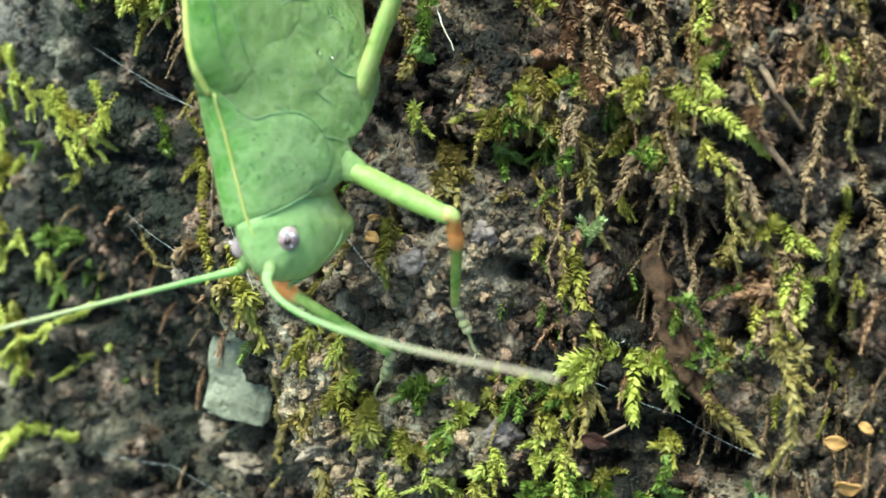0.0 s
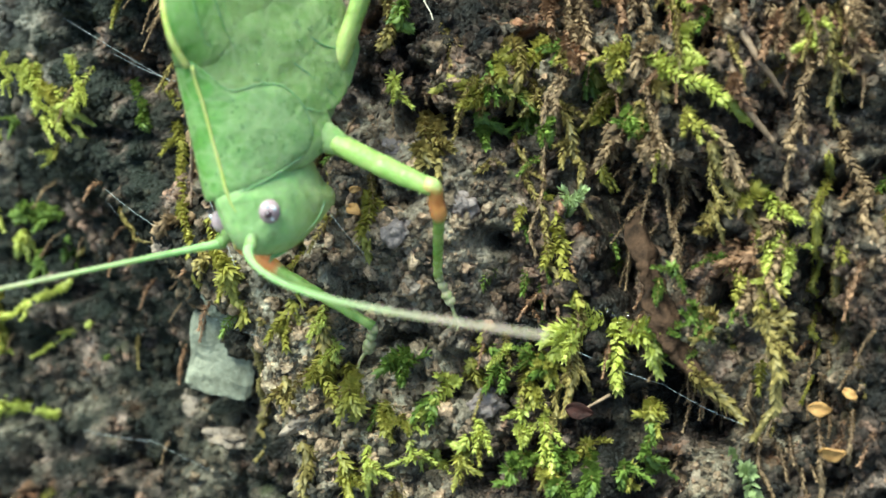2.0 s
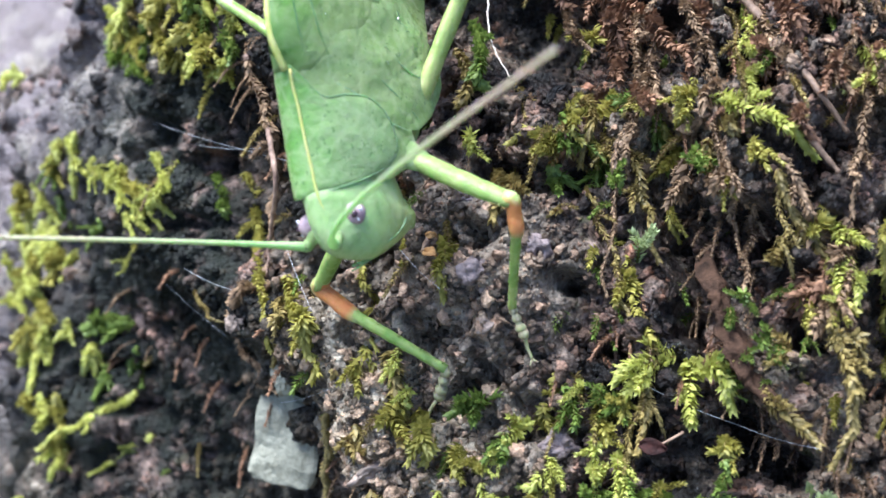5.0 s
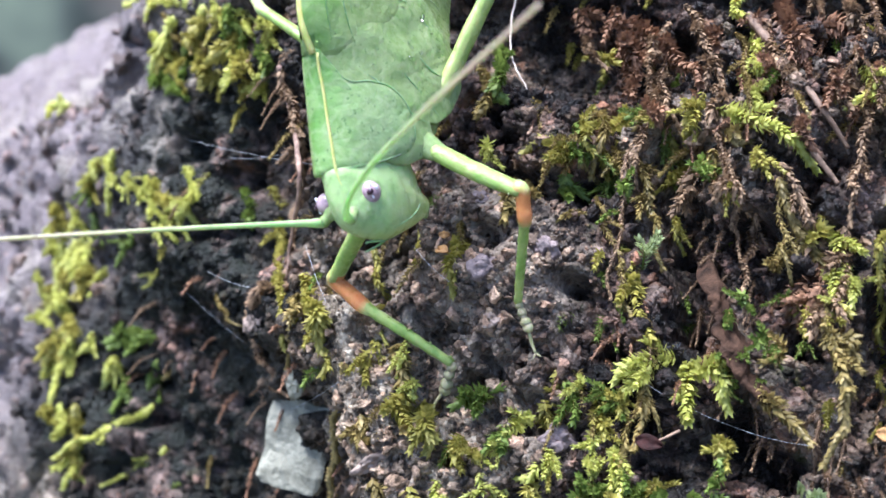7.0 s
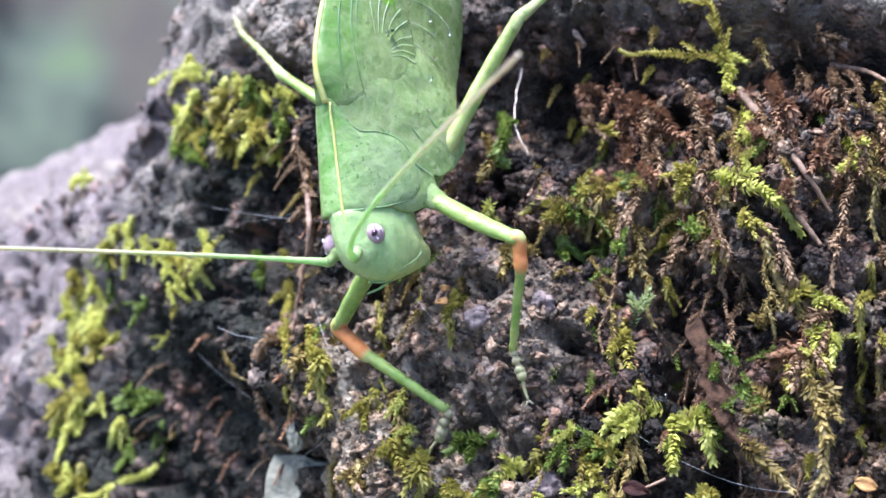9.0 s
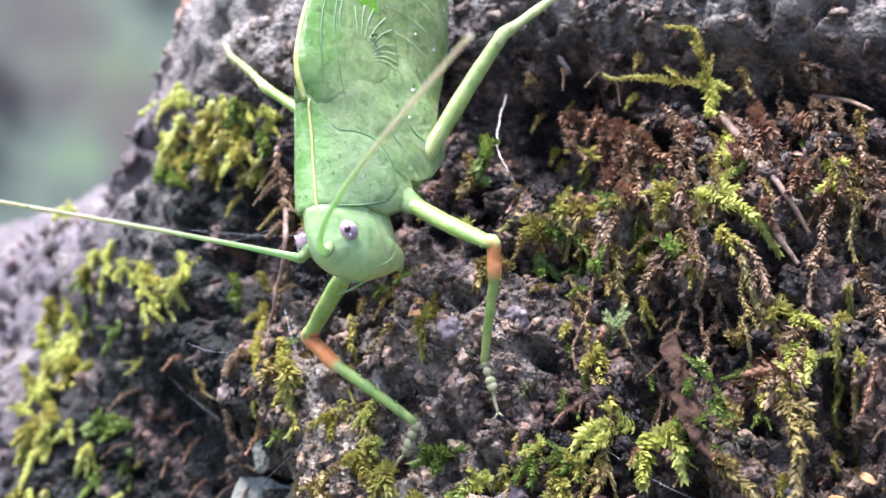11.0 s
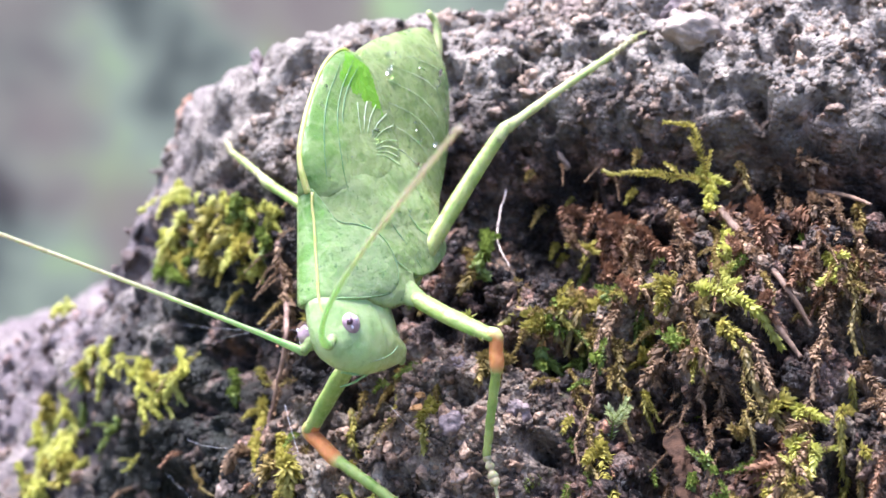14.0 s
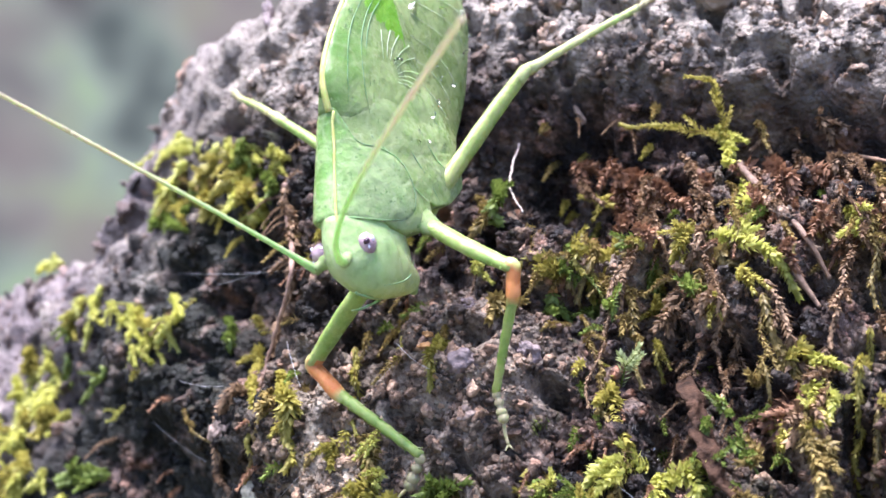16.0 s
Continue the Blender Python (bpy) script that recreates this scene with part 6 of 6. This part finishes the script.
strand(RUST_DRY, [(25.0, -5.8, 9.2), (24.4, -6.8, 8.6), (23.8, -6.2, 7.9)], 0.76)
strand(OLIVE_LIME, [(-44.5, 22.0, -39.5), (-44.8, 22.3, -41.5), (-44.8, 21.3, -42.6)], 0.93)
strand(OLIVE_LIME, [(-44.6, 24.7, -35.5), (-44.8, 25.1, -37.8), (-43.9, 22.6, -38.3)], 1.18)
strand(OLIVE_LIME, [(-48.6, 39.3, -26.6), (-48.8, 37.4, -26.9), (-50.2, 38.0, -28.3)], 0.84)
strand(LIME, [(-48.1, 30.6, -32.4), (-48.6, 30.4, -33.5), (-48.9, 29.3, -34.1)], 0.87)
strand(LIME, [(-41.9, 34.8, -22.6), (-42.5, 34.3, -24.2), (-43.3, 32.9, -25.4)], 0.95)
strand(LIME, [(-43.8, 22.5, -38.5), (-45.3, 23.1, -41.0), (-46.6, 22.0, -42.1)], 1.21)
strand(OLIVE_LIME, [(-49.6, 29.8, -38.0), (-48.2, 26.4, -37.4), (-47.2, 24.7, -37.8)], 0.95)
strand(LIME, [(-43.8, 22.5, -41.3), (-44.6, 21.4, -42.2), (-46.1, 21.2, -43.6)], 1.06)
strand(LIME, [(-44.4, 36.8, -20.9), (-44.5, 35.4, -22.8), (-44.5, 34.0, -24.8)], 1.17)
strand(LIME, [(-46.2, 25.9, -36.1), (-46.6, 24.9, -37.7), (-46.5, 22.2, -38.2)], 1.32)
strand(OLIVE_LIME, [(-46.6, 31.6, -28.2), (-47.1, 30.0, -29.7), (-48.5, 30.0, -32.1)], 0.89)
strand(OLIVE_LIME, [(-48.1, 31.0, -30.6), (-48.3, 29.9, -31.4), (-49.2, 30.4, -33.1)], 0.86)
strand(OLIVE_LIME, [(-49.0, 42.8, -17.5), (-48.4, 41.0, -19.0), (-48.3, 41.1, -21.0)], 1.1)
strand(LIME, [(-47.3, 35.1, -25.8), (-47.2, 33.4, -26.4), (-48.4, 35.2, -28.1)], 1.09)
strand(OLIVE_LIME, [(-44.0, 35.6, -22.3), (-44.4, 34.4, -23.9), (-45.2, 33.1, -25.3)], 0.89)
strand(LIME, [(-46.9, 40.5, -16.7), (-45.9, 39.5, -18.5), (-44.0, 37.2, -19.7)], 0.97)
strand(OLIVE_LIME, [(-45.4, 35.7, -23.2), (-45.0, 34.4, -24.2), (-44.5, 33.1, -25.4)], 0.99)
strand(LIME, [(-51.4, 45.9, -21.8), (-50.2, 43.2, -22.9), (-49.1, 41.6, -24.2)], 1.1)
strand(OLIVE_LIME, [(-48.6, 41.7, -24.4), (-47.1, 35.1, -24.2), (-48.9, 38.6, -27.0)], 0.77)
strand(LIME, [(-39.9, 26.5, -30.2), (-40.2, 25.8, -31.8), (-41.4, 27.0, -34.1)], 1.15)
strand(LIME, [(-42.4, 28.6, -28.2), (-42.8, 27.9, -29.3), (-44.1, 29.3, -31.2)], 0.98)
strand(OLIVE_LIME, [(-47.2, 34.5, -28.0), (-45.3, 30.1, -28.2), (-44.4, 29.5, -29.8)], 1.01)
strand(OLIVE, [(26.6, -5.0, 11.1), (26.0, -7.6, 9.3), (26.1, -11.3, 7.9), (26.6, -12.2, 6.4)], 0.48)
strand(OLIVE, [(11.1, -6.9, -2.0), (12.2, -11.1, -4.6), (12.5, -13.4, -7.5), (13.5, -15.7, -9.8)], 0.52)
strand(BROWN, [(33.5, 0.3, 14.6), (32.1, -9.8, 13.3), (33.9, -8.4, 11.3), (34.2, -9.1, 9.7)], 0.42)
strand(BROWN, [(32.1, -8.8, 12.0), (32.5, -11.2, 9.8), (32.4, -12.5, 7.5), (33.3, -12.5, 5.5)], 0.56)
strand(BROWN, [(22.2, -12.7, 0.2), (23.1, -11.4, -2.9), (21.4, -16.7, -4.6), (21.1, -17.7, -6.8)], 0.49)
strand(BROWN, [(24.1, -14.0, 3.8), (25.4, -14.7, 1.7), (26.1, -15.7, -0.3), (26.9, -14.8, -2.5)], 0.54)
strand(BROWN, [(14.9, -1.5, 5.4), (14.4, -6.2, 3.9), (13.9, -7.0, 1.9), (14.1, -6.8, 0.1)], 0.46)
strand(BROWN, [(17.5, 1.3, 12.1), (17.1, 0.1, 9.2), (16.4, -5.1, 6.8), (17.3, -5.5, 4.5)], 0.43)
strand(BROWN, [(33.8, -12.6, 2.4), (34.1, -15.7, 0.4), (34.3, -19.8, -1.3), (34.1, -21.8, -3.0)], 0.59)
strand(BROWN, [(29.0, -15.5, -0.6), (28.9, -17.6, -3.0), (27.1, -21.8, -4.9), (27.8, -22.0, -7.2)], 0.57)
strand(OLIVE, [(24.3, -13.6, 0.6), (24.2, -15.5, -1.5), (24.6, -16.6, -3.8), (25.3, -15.3, -6.3)], 0.47)
strand(BROWN, [(20.6, -12.3, 3.9), (21.0, -13.8, 1.2), (21.3, -12.0, -2.1), (21.1, -15.4, -3.9)], 0.39)
strand(OLIVE, [(23.3, -0.7, 11.2), (23.0, -4.9, 9.3), (22.3, -10.6, 7.6), (21.8, -11.2, 5.8)], 0.5)
strand(BROWN, [(31.6, -10.0, 9.0), (30.9, -12.3, 5.6), (29.4, -15.0, 2.4), (29.3, -15.6, -0.6)], 0.51)
strand(BROWN, [(19.1, 1.2, 13.1), (20.2, -2.2, 11.0), (20.6, -5.5, 8.9), (20.7, -8.3, 7.3)], 0.56)
strand(BROWN, [(19.9, -7.7, 6.9), (20.2, -10.1, 4.3), (20.6, -14.1, 2.0), (22.2, -12.4, -0.7)], 0.38)
strand(LIME, [(-38.8, 31.7, -7.5), (-39.8, 34.8, -11.3), (-38.1, 30.1, -11.7)], 1.0)
strand(LIME, [(-30.1, 20.5, -9.4), (-30.6, 19.3, -11.9), (-30.1, 18.2, -13.2)], 1.0)
strand(GREEN, [(-22.5, 18.6, -8.0), (-21.3, 13.9, -8.9), (-21.3, 13.5, -10.5)], 0.8)
strand(LIME, [(-46.2, 38.8, -20.5), (-47.8, 40.8, -24.9), (-48.3, 38.0, -27.2)], 1.0)
strand(LIME, [(-28.8, 22.5, -6.6), (-27.4, 17.1, -8.0), (-29.5, 19.3, -11.0), (-28.6, 18.0, -13.1)], 1.0)
strand(LIME, [(-33.6, 25.1, -8.6), (-32.4, 21.2, -10.9), (-32.4, 20.5, -13.9)], 1.0)
strand(OLIVE_LIME, [(-41.7, 35.8, -9.7), (-42.5, 35.2, -12.4), (-41.5, 33.1, -13.9)], 0.75)
strand(GREEN, [(-39.6, 26.8, -28.4), (-37.4, 25.8, -26.9), (-35.6, 25.2, -27.0)], 0.8)
strand(LIME, [(-19.4, 17.6, 9.8), (-18.3, 16.3, 8.7), (-18.9, 15.2, 7.1)], 1.0)
strand(OLIVE, [(-10.7, -8.8, -15.0), (-12.6, -2.6, -26.1), (-13.5, 0.1, -34.9), (-14.3, -2.0, -38.9)], 0.7)
strand(OLIVE_LIME, [(-19.2, 16.4, -7.3), (-18.1, 11.8, -11.1), (-17.0, -0.3, -12.5), (-16.5, -1.4, -16.5)], 0.75)
strand(OLIVE_LIME, [(-14.0, -3.0, -10.6), (-13.2, -5.2, -13.1), (-12.3, -7.5, -15.5)], 0.75)
strand(LIME, [(-49.2, 52.4, -7.6), (-52.1, 57.2, -8.9), (-52.3, 54.3, -9.2)], 1.0)
rootlet(STRAW, [(5.1, 11.0, 12.8), (4.4, 7.2, 9.5), (4.5, 2.6, 8.1), (5.4, -0.6, 6.7)], 0.1)
rootlet(TWIG, [(23.6, -1.7, 12.9), (25.7, -4.8, 10.3), (27.5, -10.7, 7.7), (29.9, -11.7, 4.2)], 0.4)
rootlet(ROOT, [(-16.9, 9.8, 6.7), (-16.3, 10.7, 2.9), (-14.9, 2.5, 0.7), (-14.7, 0.3, -2.0), (-16.2, 4.3, -8.6), (-16.9, 3.6, -12.2)], 0.32)
rootlet(TWIG, [(32.6, 2.2, 14.6), (34.9, -1.0, 14.5), (35.4, -6.9, 14.2)], 0.3)
rootlet(TWIG, [(25.4, -10.6, 7.7), (26.6, -13.0, 4.8), (28.6, -14.3, 2.1)], 0.4)
rootlet(TWIG, [(16.1, -20.2, -15.9), (14.1, -20.7, -16.6), (13.1, -21.0, -17.1)], 0.14)
dead_frond([(19.2, -11.5, -5.0), (19.2, -15.6, -5.8), (19.7, -17.6, -7.9), (20.2, -19.8, -9.4), (21.1, -21.3, -11.4), (22.2, -23.6, -12.1)], 1.6)
strand(OLIVE, [(21.4, -21.8, -11.4), (22.4, -23.8, -12.2), (23.6, -24.6, -13.2), (24.7, -25.3, -14.0)], 0.9)
stone(STONE_RUST, (-36.7, 63.6, 17.5), 1.60, (1.4, 0.8, 0.7))
stone(STONE_BEIGE, (22.3, 7.6, 28.6), 2.30, (1.5, 0.9, 0.8))
stone(STONE_RUST, (35.8, 40.4, 35.6), 2.60, (1.3, 1, 0.9))
stone(STONE_RUST, (46.7, 35.5, 34.8), 1.90, (1.3, 1, 0.8))
stone(STONE_TAN, (11.1, 19.2, 30.7), 1.60, (1, 1, 1))
stone(STONE_TAN, (5.7, 17.7, 28.3), 1.30, (1.3, 1, 0.8))
stone(STONE_TAN, (24.0, 8.0, 28.7), 0.90, (1, 1, 1))
stone(STONE_GREY, (21.7, 13.3, 31.1), 1.30, (1.6, 1, 0.6))
stone(STONE_GREY, (1.3, -10.8, -5.6), 1.25, (1, 1, 0.8))
stone(STONE_GREY, (6.2, -9.6, -4.8), 1.30, (1.2, 1, 0.8))
stone(STONE_GREY, (1.3, -5.2, -1.5), 0.75, (0.7, 1, 1))
stone(STONE_TAN, (1.9, -11.4, -7.1), 0.50, (0.7, 1, 1))
slab((-16.6, 3.4, -29.5), (6.5, 2.2, 8.5), (-24, 8, -18))
stone(STONE_PALE, (-16.5, 2.0, -21.9), 1.20, (1.2, 1, 0.6))
stone(STONE_GREY, (6.4, -18.2, -17.9), 1.30, (1.2, 1, 0.8))
stone(STONE_TAN, (1.7, -12.5, -9.6), 0.80, (0.8, 1, 1))
stone(STONE_TAN, (33.2, 0.5, 16.7), 0.55, (0.8, 1, 0.6))
stone(STONE_TAN, (10.4, 8.8, 16.0), 0.60, (0.5, 0.5, 1.6))
stone(STONE_TAN, (-3.8, 6.9, 0.9), 0.80, (1.3, 1, 0.6))
stone(STONE_GREY, (-22.4, 32.1, 24.0), 1.40, (1.5, 1, 0.5))
stone(STONE_TAN, (-17.7, 1.8, -39.9), 1.80, (1.3, 1.2, 0.5))
stone(STONE_TAN, (-7.7, -14.3, -21.2), 1.80, (1.3, 1, 0.5))
stone(STONE_TAN, (-22.7, 10.4, -43.9), 1.30, (1.3, 1, 0.5))
stone(STONE_TAN, (-20.2, 3.3, -16.3), 0.90, (0.7, 1, 1.4))
dead_leaf((29.9, -28.4, -15.3), (32.3, -30.4, -13.3))
dead_leaf((31.5, -26.6, -11.0), (33.0, -27.5, -11.9))
dead_leaf((12.6, -20.6, -16.4), (16.2, -21.6, -17.0), DRY_RED)
dead_leaf((8.3, -3.3, -0.2), (8.9, -4.5, 1.6))
dead_leaf((-2.4, -6.7, -4.2), (-0.8, -6.6, -4.2))
dead_leaf((-2.5, -7.6, -5.2), (-1.0, -10.1, -4.8))
dead_leaf((29.5, -25.7, -13.4), (32.5, -26.0, -14.3))
silk(SILK, [(-23.5, 17.8, -4.5), (-16.1, 5.3, -0.3)])
silk(SILK, [(-25.1, 8.7, -13.1), (-19.8, 0.9, -11.7)])
silk(SILK, [(-18.6, 4.4, -22.1), (-17.6, 4.9, -26.4), (-11.3, -9.1, -16.5)])
silk(SILK, [(-35.9, 12.9, -48.2), (-27.2, 8.2, -46.2), (-20.2, 2.5, -45.7)])
silk(SILK, [(13.6, -18.1, -12.8), (20.3, -19.7, -15.9), (24.7, -26.0, -14.2)])
silk(SILK, [(-29.2, 25.7, -4.7), (-12.8, 1.3, -0.3)])
silk(SILK, [(-29.3, 18.8, -19.5), (-21.7, 7.7, -20.5)])
silk(SILK, [(-4.5, -7.1, -5.1), (-1.6, -12.2, -6.2)])
silk(SILK, [(-14.2, -2.1, -6.6), (-12.1, -8.3, -9.4)])
dew((16.2, -17.1, -9.9), 0.16)
dew((16.8, -16.7, -10.8), 0.11)
dew((17.5, -16.3, -11.7), 0.13)
dew((17.9, -16.5, -11.1), 0.16)
dew((18.0, -16.9, -11.5), 0.14)
dew((17.2, -16.5, -12.0), 0.12)
dew((15.8, -17.2, -10.1), 0.15)
for f, v, l, r, st in ((-18.5, 4.4, 0.35, 0.42, 1.5), (-20.5, 4.1, 0.3, 0.3, 1.8), (-10.0, 4.2, 1.0, 0.32, 1.4), (-23.9, 10.3, 0.25, 0.3, 1.6), (-22.4, 10.1, 0.3, 0.28, 1.2), (-21.7, 7.7, 0.45, 0.25, 1.3),
                       (-21.0, 12.2, 0.1, 0.22, 1.4), (-8.7, 9.5, 0.7, 0.24, 1.0), (-16.0, 9.0, 0.4, 0.18, 1.0), (-12.0, 10.5, 0.45, 0.2, 1.0), (-4.0, 8.5, 0.75, 0.16, 1.0), (-6.5, 11.5, 0.5, 0.2, 1.0)):
    droplet(f, v, flank(f, v) + (0.30 if l > 0.8 else 0.10) + 0.3 * r, 1.25 * r, st)


bead_rng = random.Random(41)
for k in range(34):
    f = bead_rng.uniform(-28, 3)
    low, high = along(BACK, f), along(KEEL, f)
    v = low + (high - low) * (bead_rng.uniform(0.12, 0.9) if k % 3 else bead_rng.uniform(0.02, 0.06))
    r = 0.07 + 0.13 * bead_rng.random() ** 2
    droplet(f, v, flank(f, v) + 0.10 + 0.3 * r, 1.2 * r, bead_rng.uniform(1.0, 1.5))


# ---- ground and woodland behind ----
def backdrop():
    s = Shape()
    n = 40
    xs = [(-1 if k < 0 else 1) * (abs(k) / 20) ** 3 * 60000 for k in range(-20, 21)]
    # the bank falls away behind the boulder into a shallow hollow
    verts = [(x, y, -210 + 30 * noise.noise(Vector((x, y, 0)) * 0.002) - min(3000, 0.28 * max(0, y - 250))) for x in xs for y in xs]
    faces = [(i * 41 + j, (i + 1) * 41 + j, (i + 1) * 41 + j + 1, i * 41 + j + 1) for i in range(n) for j in range(n)]
    s.add(verts, faces)
    thing("ground", s, LITTER, "brown woodland floor with leaf litter", "ground", kind="structure")
    # far woodland: plain self-lit curved sheet with painted soft patches of light and foliage
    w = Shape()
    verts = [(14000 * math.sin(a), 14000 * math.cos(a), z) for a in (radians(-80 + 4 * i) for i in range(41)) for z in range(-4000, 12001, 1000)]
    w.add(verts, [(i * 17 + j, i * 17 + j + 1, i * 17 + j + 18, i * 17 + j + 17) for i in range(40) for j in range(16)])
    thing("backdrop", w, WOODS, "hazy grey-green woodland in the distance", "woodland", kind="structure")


backdrop()

motions()
